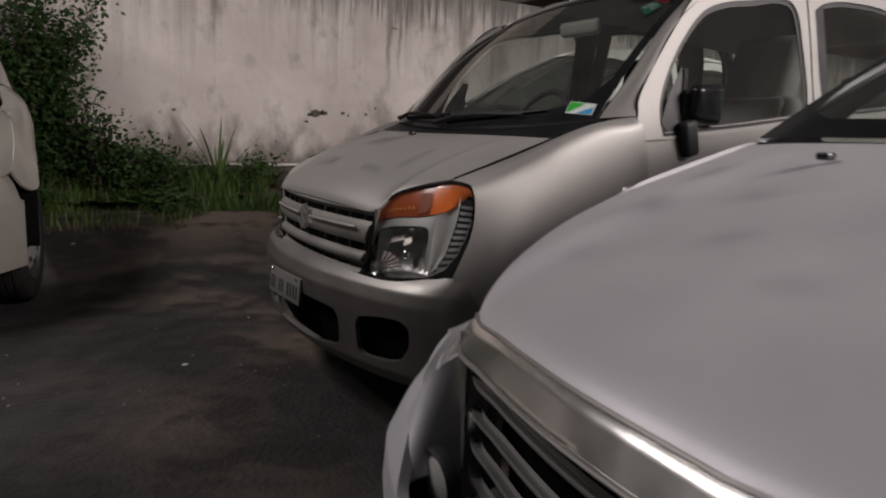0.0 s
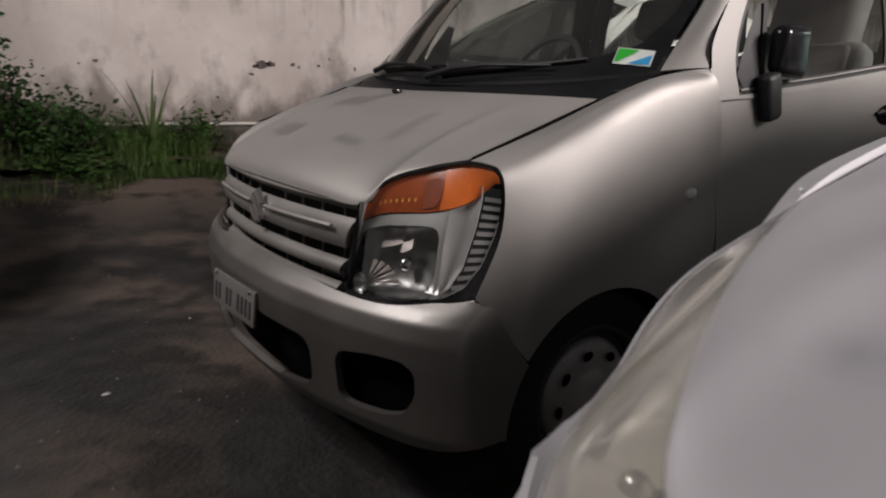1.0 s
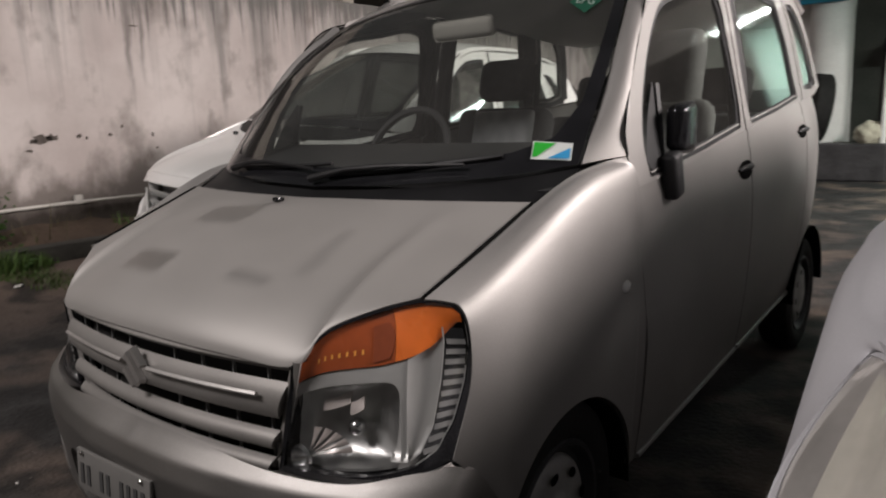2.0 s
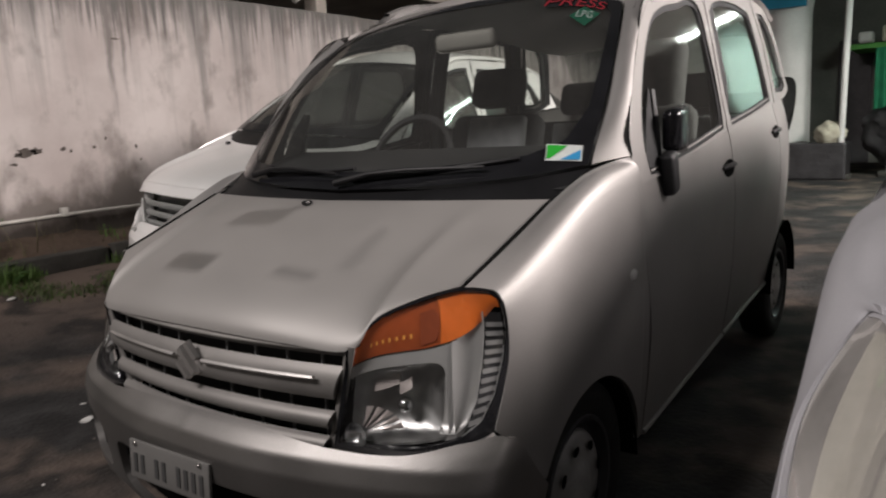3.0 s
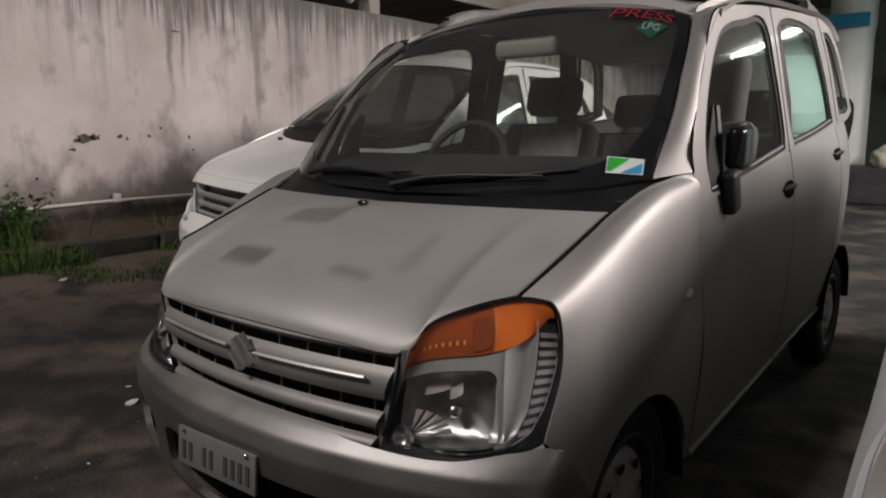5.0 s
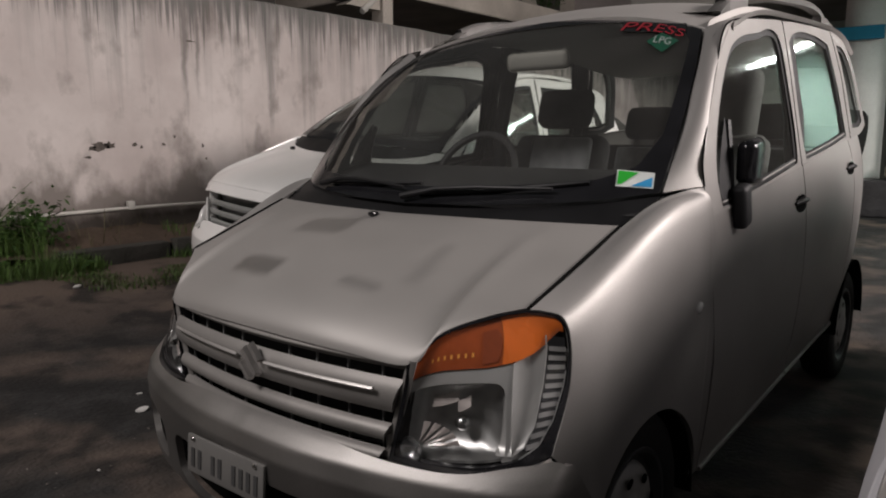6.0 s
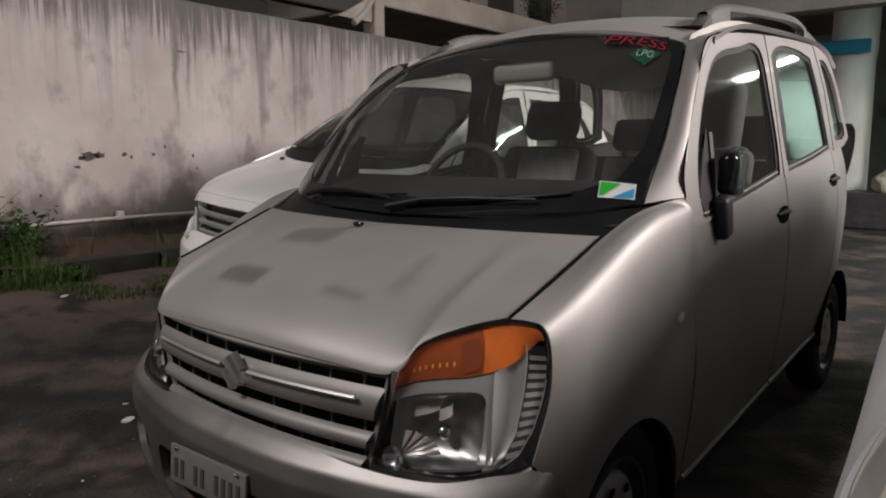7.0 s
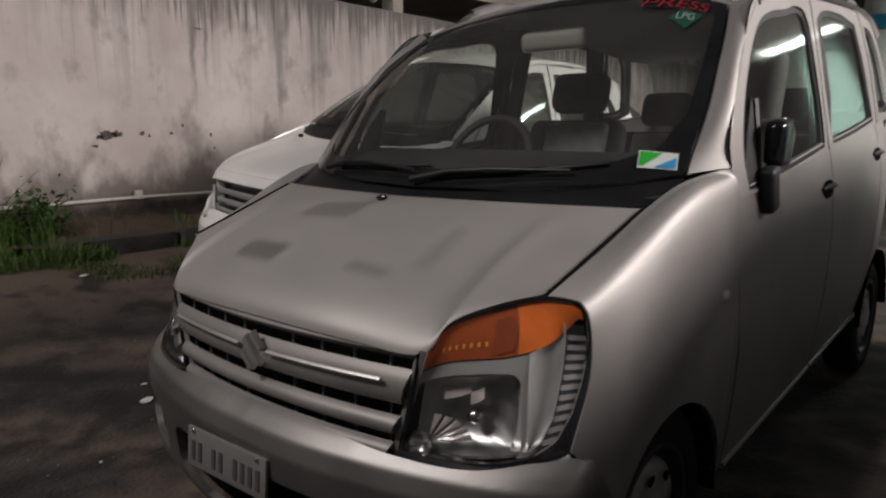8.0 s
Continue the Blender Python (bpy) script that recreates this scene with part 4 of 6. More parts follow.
def wall_material():
    m = bpy.data.materials.new("weathered_whitewash")
    m.use_nodes = True
    t = m.node_tree
    b = t.nodes["Principled BSDF"]
    b.inputs["Roughness"].default_value = 0.9
    N = lambda k: t.nodes.new(k)
    L = t.links.new
    co, sep = N("ShaderNodeTexCoord"), N("ShaderNodeSeparateXYZ")
    L(co.outputs["Object"], sep.inputs[0])

    def noise_at(sx, sy, sz, scale, detail=6, rough=0.55):
        mp, n = N("ShaderNodeMapping"), N("ShaderNodeTexNoise")
        mp.inputs["Scale"].default_value = (sx, sy, sz)
        n.inputs["Scale"].default_value, n.inputs["Detail"].default_value, n.inputs["Roughness"].default_value = scale, detail, rough
        L(co.outputs["Object"], mp.inputs[0])
        L(mp.outputs[0], n.inputs["Vector"])
        return n.outputs[0]

    def ramp(src, lo, hi, a=0.0, c=1.0):
        r = N("ShaderNodeMapRange")
        r.clamp = True
        for k, v in zip((1, 2, 3, 4), (lo, hi, a, c)):
            r.inputs[k].default_value = v
        L(src, r.inputs[0])
        return r.outputs[0]

    def math_(op, a, c):
        n = N("ShaderNodeMath")
        n.operation = op
        for k, v in enumerate((a, c)):
            if isinstance(v, (int, float)):
                n.inputs[k].default_value = v
            else:
                L(v, n.inputs[k])
        return n.outputs[0]

    def blend(f, a, c):
        n = N("ShaderNodeMix")
        n.data_type = "RGBA"
        L(f, n.inputs["Factor"])
        for key, v in (("A", a), ("B", c)):
            if isinstance(v, tuple):
                n.inputs[key].default_value = (*v, 1)
            else:
                L(v, n.inputs[key])
        return n.outputs["Result"]

    z = sep.outputs[2]
    base = blend(ramp(noise_at(1, 1, 1, 1.1, 7), 0.35, 0.7), (0.46, 0.405, 0.385), (0.64, 0.585, 0.56))
    base = blend(ramp(noise_at(1, 1, 1, 9, 6), 0.5, 0.8, 0, 0.35), base, (0.38, 0.34, 0.32))
    # grey weather streaks that run down from the top, in two widths
    streak = noise_at(1, 2.6, 0.10, 2.4, 5, 0.6)
    reach = math_("ADD", ramp(z, 0.9, 2.45, -0.12, 0.22), 0.0)
    f1 = math_("MULTIPLY", ramp(math_("ADD", streak, reach), 0.54, 0.76, 0, 0.75), ramp(noise_at(1, 0.8, 0.5, 1.1, 4), 0.35, 0.62, 0.25, 1.0))
    base = blend(f1, base, (0.20, 0.19, 0.18))
    fine = noise_at(1, 12.0, 0.28, 2.2, 4, 0.6)
    f2 = ramp(math_("ADD", fine, ramp(z, 1.75, 2.47, -0.16, 0.20)), 0.56, 0.70, 0, 0.8)
    base = blend(f2, base, (0.10, 0.10, 0.095))
    # two long stains side by side
    for y0, w, zl in ((2.70, 0.045, 1.35), (2.83, 0.030, 1.45), (0.9, 0.05, 1.7)):
        off = math_("ABSOLUTE", math_("SUBTRACT", math_("ADD", sep.outputs[1], ramp(noise_at(1, 1, 1, 3, 4), 0.3, 0.7, -0.03, 0.03)), y0), 0)
        st = math_("MULTIPLY", ramp(off, w, w * 0.2, 0, 0.75), ramp(math_("ADD", z, ramp(noise_at(1, 6, 1, 3, 5), 0.3, 0.7, -0.2, 0.2)), zl, zl + 0.5))
        base = blend(st, base, (0.17, 0.155, 0.145))
    # soot and mould on the top edge
    f3 = ramp(math_("ADD", ramp(z, 1.95, 2.47), ramp(noise_at(1, 7, 0.5, 2.2, 6), 0.3, 0.7, -0.45, 0.35)), 0.5, 1.05, 0, 0.85)
    base = blend(f3, base, (0.15, 0.145, 0.135))
    # damp rising from the foot
    f4 = ramp(math_("ADD", ramp(z, 1.02, 0.58), ramp(noise_at(1, 1.5, 1, 2.6, 7), 0.3, 0.7, -0.45, 0.55)), 0.15, 0.75, 0, 0.85)
    base = blend(f4, base, (0.15, 0.13, 0.115))
    f5 = ramp(math_("ADD", z, ramp(noise_at(1, 2, 1, 4, 6), 0.3, 0.7, -0.06, 0.06)), 0.62, 0.50, 0, 0.9)
    base = blend(f5, base, (0.055, 0.045, 0.038))
    L(base, b.inputs["Base Color"])
    bp = N("ShaderNodeBump")
    bp.inputs["Strength"].default_value, bp.inputs["Distance"].default_value = 0.5, 0.01
    L(noise_at(1, 1, 1, 14, 8), bp.inputs["Height"])
    L(bp.outputs[0], b.inputs["Normal"])
    return m


WALL = wall_material()
bm = bmesh.new()
ys = steps(120, -9.0, 15.0)
prev = None
for y in ys:
    top = 2.47 + 0.012 * noise.noise((y * 1.7, 3, 0)) + 0.006 * noise.noise((y * 9, 5, 0))
    col = [bm.verts.new((x, y, z)) for x, z in ((WALL_X, -0.1), (WALL_X, top - 0.03), (WALL_X - 0.02, top), (WALL_X - 0.20, top), (WALL_X - 0.22, top - 0.03), (WALL_X - 0.22, -0.1))]
    if prev:
        for k in range(5):
            bm.faces.new((prev[k], col[k], col[k + 1], prev[k + 1]))
    prev = col
tagged(part("wall_west", bm, WALL), "tall whitewashed boundary wall with black weather streaks", "wall", kind="structure")

# ---- the silver hatchback ----
WAGON["inlets"] = [
    [(0.434, 0.404), (0.54, 0.424), (0.62, 0.428), (0.650, 0.408), (0.648, 0.350), (0.615, 0.303), (0.56, 0.287), (0.434, 0.281)],
    [(-0.434, 0.404), (-0.54, 0.424), (-0.62, 0.428), (-0.650, 0.408), (-0.648, 0.350), (-0.615, 0.303), (-0.56, 0.287), (-0.434, 0.281)],
    [(-0.345, 0.405), (-0.18, 0.410), (0.18, 0.410), (0.345, 0.405), (0.342, 0.282), (0.18, 0.262), (-0.18, 0.262), (-0.342, 0.282)],
]
wagon = thing("hatchback_car", "dusty silver tall hatchback with amber headlamp tops, parked", "car", Matrix.Translation((0.011, 0, 0)) @ Matrix.Diagonal((0.985, 1, 1, 1)))
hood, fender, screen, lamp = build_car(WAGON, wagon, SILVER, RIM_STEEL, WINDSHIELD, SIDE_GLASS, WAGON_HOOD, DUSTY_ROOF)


def lamp_unit(root, lamp, surround, amber, ribs, inner=None, cover=None):
    """Both headlamps: surround, reflector bowl in its frame, ribbed side, clear lens, bulb, and an amber top where there is one."""
    low = curve([(0.79, 0), (0.735, 0), (0.69, 0), (0.665, 0), (0.70, 0), (0.88, 0)]) if amber else (lambda a: (0.93, 0))
    hole = [(0.022, 0.050), (0.5, 0.045), (0.72, 0.055), (0.88, 0.11), (0.95, 0.25), (0.976, 0.5), (0.990, 0.75), (0.990, 0.92), (0.95, 0.978), (0.6, 0.982), (0.3, 0.978), (0.036, 0.965)]
    edge = lambda b: float(np.interp(b, [0.05, 0.055, 0.11, 0.25, 0.5, 0.75, 1.0], [0.60, 0.72, 0.88, 0.95, 0.976, 0.990, 0.990]))
    foot = lambda a: low(min(1, max(0, (a - 0.04) / 0.92)))[0]
    if ribs:
        square, round_off = lamp, lambda b: float(np.interp(b, [0, 0.74, 0.86, 0.94, 1.0], [1.0, 1.0, 0.99, 0.968, 0.925]))
        lamp = lambda a, b, d=0.0: square(a * round_off(b), b, d)
    for s in (1, -1):
        f = s < 0
        sur = patch(lambda a, b: mir(lamp(a, b, -0.002), s), steps(60), steps(50), [hole], flange=0.05, flip=f)
        body = part("headlamp", sur, surround, root)
        lens = patch(lambda a, b: mir(lamp(a, b, 0.0005), s), steps(20, 0.02, 0.993), steps(16, 0.02, 0.986), flange=0.0, flip=f)
        part("lens", lens, cover or LENS_CLEAR, body, "clear plastic lens").visible_shadow = False
        back = patch(lambda a, b: mir(lamp(a, b, 0.085), s), steps(8, 0.02, 0.98), steps(6, 0.02, 0.97), flange=0.0, flip=f)
        part("housing", back, inner or CABIN_DARK, body)
        if amber:
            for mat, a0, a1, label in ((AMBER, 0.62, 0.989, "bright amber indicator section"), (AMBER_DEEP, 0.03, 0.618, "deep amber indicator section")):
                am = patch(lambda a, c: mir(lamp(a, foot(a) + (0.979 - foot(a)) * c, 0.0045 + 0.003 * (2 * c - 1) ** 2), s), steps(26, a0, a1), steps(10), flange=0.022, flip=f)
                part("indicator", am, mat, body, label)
            # dim patch over the amber: the bulb chamber's shade painted in
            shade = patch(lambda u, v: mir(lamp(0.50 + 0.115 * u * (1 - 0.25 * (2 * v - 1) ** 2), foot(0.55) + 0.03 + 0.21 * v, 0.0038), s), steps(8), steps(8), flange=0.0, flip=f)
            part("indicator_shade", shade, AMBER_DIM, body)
            for k in range(7):
                a0 = 0.20 + 0.040 * k
                flute = patch(lambda a, c: mir(lamp(a, foot(a0) + 0.075 + 0.03 * c, 0.0038), s), steps(1, a0, a0 + 0.013), steps(2), flange=0.0, flip=f)
                part("flute", flute, AMBER_LIGHT, body)

        # frame with a rounded opening, and the bowl behind it
        ring = [(0.5 + 0.5 * math.copysign(abs(math.cos(q)) ** 0.35, math.cos(q)), 0.5 + 0.5 * math.copysign(abs(math.sin(q)) ** 0.35, math.sin(q))) for q in steps(35, 0, math.tau * 35 / 36)]
        opening = [(-0.05 + 0.705 * u, -0.08 + 0.945 * v) for u, v in ring]
        face = lambda a, c, d: mir(lamp(a, 0.05 + (foot(a) - 0.06) * c, d), s)
        part("reflector_frame", patch(lambda a, c: face(a, c, 0.011), steps(70, 0.015, 0.70), steps(56), [opening], flange=0.012, flip=f), inner or SIDE_SATIN, body)

        def bowl(a, c):
            k = max(0, 1 - ((a - 0.37) / 0.30) ** 2) ** 0.5 * max(0, 1 - ((c - 0.45) / 0.42) ** 2) ** 0.5
            return face(a, c, 0.022 + 0.060 * k ** 0.7 + 0.0016 * math.sin(a * 46 + 9 * c) * math.sin(c * 17) * (1.15 - k))

        # bright facets beside the parking light
        for k in range(5):
            q = math.radians(12 + 17 * k)
            leaf = lambda u, v: (0.135 + (0.05 + 0.20 * u) * math.cos(q + 0.11 * (v - 0.5) * (1 + u)), 0.15 + (0.06 + 0.24 * u) * math.sin(q + 0.11 * (v - 0.5) * (1 + u)))
            facet = patch(lambda u, v: face(*leaf(u, v), 0.015 + 0.010 * u + 0.003 * abs(v - 0.5)), steps(4), steps(2), flange=0.0, flip=f)
            part("facet", facet, FACET, body)
        part("reflector", patch(bowl, steps(54, 0.06, 0.69), steps(36), flange=0.0, flip=f), inner or BOWL_DARK, body, "dim chromed reflector bowl")
        # the bright cut-off plate over the bulb
        for a0, a1, c0, c1 in ((0.20, 0.37, 0.60, 0.71), (0.37, 0.45, 0.54, 0.66)):
            if not inner:
                bend = lambda a: 0.05 * ((a - a0) / (a1 - a0)) ** 2
                plate = patch(lambda a, c: face(a, c + bend(a), 0.034 + 0.05 * (c - c0) + 0.04 * (a - a0)), steps(6, a0, a1), steps(3, c0, c1), flange=0.006, flip=f)
                part("reflector_plate", plate, FACET, body)

        def side(u, c):
            b = 0.075 + (foot(0.80) - 0.02 - 0.075) * c
            a1 = edge(b) - 0.112
            b = 0.075 + (foot(min(0.94, 0.70 + (a1 - 0.70) * u)) - 0.085) * c
            return mir(lamp(0.69 + max(0.0, a1 - 0.69) * u, b, 0.009 + 0.008 * math.sin(math.pi * u)), s)

        part("side_reflector", patch(side, steps(12), steps(24), flange=0.03, flip=f), inner or SIDE_SATIN, body)
        if ribs:
            bed = patch(lambda u, c: mir(lamp(edge(0.10 + 0.74 * c) - 0.115 + 0.112 * u, 0.10 + 0.74 * c, 0.008), s), steps(3), steps(24), flange=0.0, flip=f)
            part("rib_bed", bed, BLACK_PLASTIC, body)
        for k in range(ribs):
            b0 = 0.10 + k * 0.70 / ribs
            e = edge(b0 + 0.2 / ribs)
            rib = patch(lambda a, b: mir(lamp(a, b, 0.0045 + 0.002 * (b - b0) / 0.05), s), steps(3, e - 0.105, e - 0.006), steps(2, b0, b0 + 0.36 / ribs), flange=0.002, flip=f)
            part("rib", rib, RIB_GREY, body)
        if ribs:
            rim = [mir(lamp(edge(b) - 0.122, b, 0.004), s) for b in steps(24, 0.09, 0.84)]
            part("rib_rim", tube(bmesh.new(), rim, 0.0016, 6), SIDE_SATIN, body)
            rim = [mir(lamp(edge(b) - 0.006, b, 0.002), s) for b in steps(24, 0.06, 0.60)]
            part("rib_rim", tube(bmesh.new(), rim, 0.0012, 6), SIDE_SATIN, body)
        bulb = bmesh.new()
        c = mir(lamp(0.40, 0.30, 0.050), s)
        bmesh.ops.create_uvsphere(bulb, u_segments=14, v_segments=10, radius=0.017, matrix=Matrix.Translation(c))
        part("bulb", bulb, DULL_CHROME, body)
        small = bmesh.new()
        c = mir(lamp(0.105, 0.125, 0.010), s)
        lathe(small, [(0.0, 0.028), (-0.006, 0.025), (0.004, 0.019), (0.012, 0.001)], 18, "y", c)
        part("parking_light", small, DULL_CHROME, body)


lamp_unit(wagon, lamp, GLOSS_BLACK, True, 11)
for ob in wagon.children:
    if ob.name.startswith(("front_bumper", "bumper_ledge")):
        ob.data.materials[0] = DUSTY_BUMPER
# the open lines between hood, bumper and fender
for s in (1, -1):
    line = [Vector((hood(1.0, v)[0] + 0.006, *hood(1.0, v)[1:])) for v in steps(24, 0.02, 0.98)]
    part("hood_gap", tube(bmesh.new(), [mir(p, s) for p in line], 0.0042, 6), DARK_VOID, wagon)
    ya, zs = WAGON["wheel_y"][0] - 0.815 * WAGON["arch_r"], WAGON["arch_c"][0] + 0.58 * WAGON["arch_r"]
    x0, y0, z0 = WAGON["seam"]
    line = [Vector((x0 + (WAGON["arch_x"] - x0) * f ** 0.8 + 0.001, y0 + (ya - y0) * f, z0 + (zs - z0) * f - 0.003)) for f in steps(10)]
    part("bumper_gap", tube(bmesh.new(), [mir(p, s) for p in line], 0.0030, 6), DARK_VOID, wagon)

# grille
GY = lambda x: 0.150 + 0.235 * x * x
half = lambda z: 0.372 + 0.062 * (z - 0.52) / 0.2
bm = patch(lambda u, v: Vector((u * half(0.52 + 0.21 * v), GY(u * 0.42) + 0.055, 0.515 + 0.215 * v)), steps(24, -1, 1), steps(6), flange=0.0)
grille = part("grille", bm, GRILLE_BACK, wagon)


def grille_bar(z0, z1, depth, mat, name, lean=0.010, x0=-1.0, x1=1.0, n=40):
    def bar(u, v):
        z = z0 + (z1 - z0) * v
        x = u * half(z)
        return Vector((x, GY(x) - depth * math.sin(math.pi * min(1, max(0, v))) ** 0.7 + lean * v, z))
    return part(name, patch(bar, steps(n, x0, x1), steps(8), flange=0.030), mat, grille)


grille_bar(0.622, 0.691, 0.014, GRILLE_SILVER, "grille_bar")
grille_bar(0.559, 0.594, 0.012, GRILLE_SILVER, "grille_bar")
grille_bar(0.510, 0.536, 0.010, GRILLE_SILVER, "grille_bar")
grille_bar(0.722, 0.734, 0.004, GRILLE_SILVER, "grille_bar")
for s0, s1 in ((-0.93, -0.13), (0.13, 0.93)):
    def strip(u, v):
        x = u * 0.40
        z = 0.662 + 0.010 * v + 0.004 * abs(u)
        return Vector((x, GY(x) - 0.0175 - 0.005 * math.sin(math.pi * v), z))
    part("chrome_strip", patch(strip, steps(24, s0, s1), steps(4), flange=0.008), PALE_SILVER, grille, "thin satin chrome strip")
for k in range(9):
    x = -0.36 + 0.09 * k
    if abs(x) < 0.02:
        continue
    bm = bmesh.new()
    box(bm, x, GY(x) + 0.026, 0.622, 0.004, 0.006, 0.205)
    part("grille_rib", bm, SLAT_GREY, grille, smooth=False)
for s in (1, -1):
    bm = patch(lambda u, v: mir((half(0.512 + 0.222 * v) + 0.026 * u - 0.006, GY(0.42) + 0.010 - 0.005 * math.sin(math.pi * u), 0.512 + 0.222 * v), s), steps(5), steps(10), flange=0.03, flip=s < 0)
    part("grille_side", bm, GRILLE_SILVER, grille)
# the maker's mark, as three plain slanted bars
bm = bmesh.new()
for x0, z0, x1, z1, w in ((-0.026, 0.030, 0.026, -0.030, 0.010), (0.002, 0.044, 0.036, 0.006, 0.008), (-0.036, -0.006, -0.002, -0.044, 0.008)):
    d = Vector((x1 - x0, 0, z1 - z0)).normalized()
    n = Vector((-d.z, 0, d.x)) * w
    p0, p1 = Vector((x0, GY(0) - 0.010, 0.661 + z0)), Vector((x1, GY(0) - 0.010, 0.661 + z1))
    low_ = [bm.verts.new(q) for q in (p0 - n, p0 + n * 0.6, p1 + n, p1 - n * 0.6)]
    top_ = [bm.verts.new(q.co + Vector((0, -0.014, 0)) + (Vector((0, 0, 0.661)) + Vector(((x0 + x1) / 2, q.co.y, (z0 + z1) / 2)) - q.co) * 0.12) for q in low_]
    bm.faces.new(top_)
    for k in range(4):
        bm.faces.new((low_[k], low_[(k + 1) % 4], top_[(k + 1) % 4], top_[k]))
bmesh.ops.recalc_face_normals(bm, faces=bm.faces[:])
part("badge", bm, PALE_SILVER, grille, "slanted chrome badge shape", smooth=False)

# number plate with its figures as plain bars
# white greyed down: the plate's shade is put into its colour
PLATE = material("plate_shaded_white", (0.185, 0.180, 0.172), 0.45, 0.0, 0.08)
PLATE_INK = material("plate_ink", (0.07, 0.07, 0.07), 0.5)
bm = bmesh.new()
box(bm, 0, 0, 0, 0.298, 0.010, 0.094, 0.004)
plate = part("number_plate", bm, PLATE, wagon, "white number plate with dark figures")
plate.location = (-0.039, 0.078, 0.410)
plate.rotation_euler = (radians(-4), 0, radians(1.5))
for k in range(10):
    if k in (2, 5):
        continue
    bm = bmesh.new()
    box(bm, -0.122 + 0.0272 * k, -0.0062, -0.006, 0.013, 0.002, 0.046)
    part("figure_bar", bm, PLATE_INK, plate, smooth=False)
for x in (-0.12, 0.12):
    bm = bmesh.new()
    bmesh.ops.create_uvsphere(bm, u_segments=10, v_segments=6, radius=0.006, matrix=Matrix.Translation((x, -0.006, 0.040)))
    part("plate_screw", bm, CHROME, plate)

# side indicator, handles, mirrors
for s in (1, -1):
    bm = bmesh.new()
    bmesh.ops.create_uvsphere(bm, u_segments=16, v_segments=10, radius=1.0, matrix=Matrix.Translation((0.748 * s, 0.930, 0.752)) @ Matrix.Diagonal((0.009, 0.024, 0.016, 1)))
    part("side_indicator", bm, LAMP_WHITE, wagon, "small clear side indicator")
    for y in (1.86, 2.70):
        z = belt_z(WAGON, y) - 0.115
        x = side_x(WAGON, y, z)
        # near-black oval paints the shade inside the handle's cup
        bm = bmesh.new()
        bmesh.ops.create_uvsphere(bm, u_segments=18, v_segments=10, radius=1.0, matrix=Matrix.Translation((s * (x + 0.001), y + 0.03, z)) @ Matrix.Diagonal((0.004, 0.075, 0.034, 1)))
        cup = part("door_handle", bm, DARK_VOID, wagon, "black pull handle in a cup")
        bm = bmesh.new()
        tube(bm, [(s * (x + 0.004), y - 0.055, z + 0.004), (s * (x + 0.012), y - 0.03, z + 0.012), (s * (x + 0.014), y + 0.05, z + 0.014), (s * (x + 0.003), y + 0.095, z + 0.008)], [0.006, 0.009, 0.009, 0.006], 10)
        part("handle_bar", bm, BLACK_PLASTIC, cup)
    # the near mirror is folded in, the far one stands out
    turn, mx, my = (4, 0.746, 1.280) if s > 0 else (-62, 0.812, 1.262)
    R = Matrix.Rotation(radians(turn), 3, "Z")
    bm = bmesh.new()
    box(bm, 0, 0, 0, 0.050, 0.150, 0.130, 0.024, seg=4)
    for w in bm.verts:
        w.co.z *= 1.0 + 1.2 * w.co.y
        w.co.x *= 1.0 - 1.6 * w.co.y
        w.co = R @ w.co + Vector((mx, my, 1.102))
        w.co.x *= s
    if s < 0:
        bmesh.ops.reverse_faces(bm, faces=bm.faces[:])
    mirror = part("wing_mirror", bm, GLOSS_BLACK, wagon, "folded black wing mirror" if s > 0 else "black wing mirror standing out")
    bm = bmesh.new()
    box(bm, 0.750 * s, 1.205, 0.985, 0.044, 0.062, 0.120, 0.014, Matrix.Rotation(radians(14), 3, "X"), 3)
    part("mirror_arm", bm, BLACK_PLASTIC, mirror)
    bm = bmesh.new()
    box(bm, 0, 0, 0, 0.004, 0.110, 0.095)
    for w in bm.verts:
        w.co = R @ (w.co + Vector((-0.024, 0.004, 0))) + Vector((mx, my, 1.102))
        w.co.x *= s
    bmesh.ops.recalc_face_normals(bm, faces=bm.faces[:])
    part("mirror_glass", bm, CHROME, mirror, "mirror glass", smooth=False)
    bm = tube(bmesh.new(), [(0.722 * s, 1.20, 1.0), (0.708 * s, 1.21, 1.12), (0.690 * s, 1.225, 1.215)], 0.011, 6)
    part("quarter_bar", bm, BLACK_PLASTIC, wagon)
    tri = bmesh.new()
    fan_fill(tri, [(1.095, 1.035), (1.145, 1.135), (1.21, 1.225), (1.22, 1.00), (1.13, 0.990)], lambda y, z: mir((green_x(WAGON, z) + 0.009, y, z), s), flip=s > 0)
    part("mirror_base", tri, BLACK_PLASTIC, wagon)

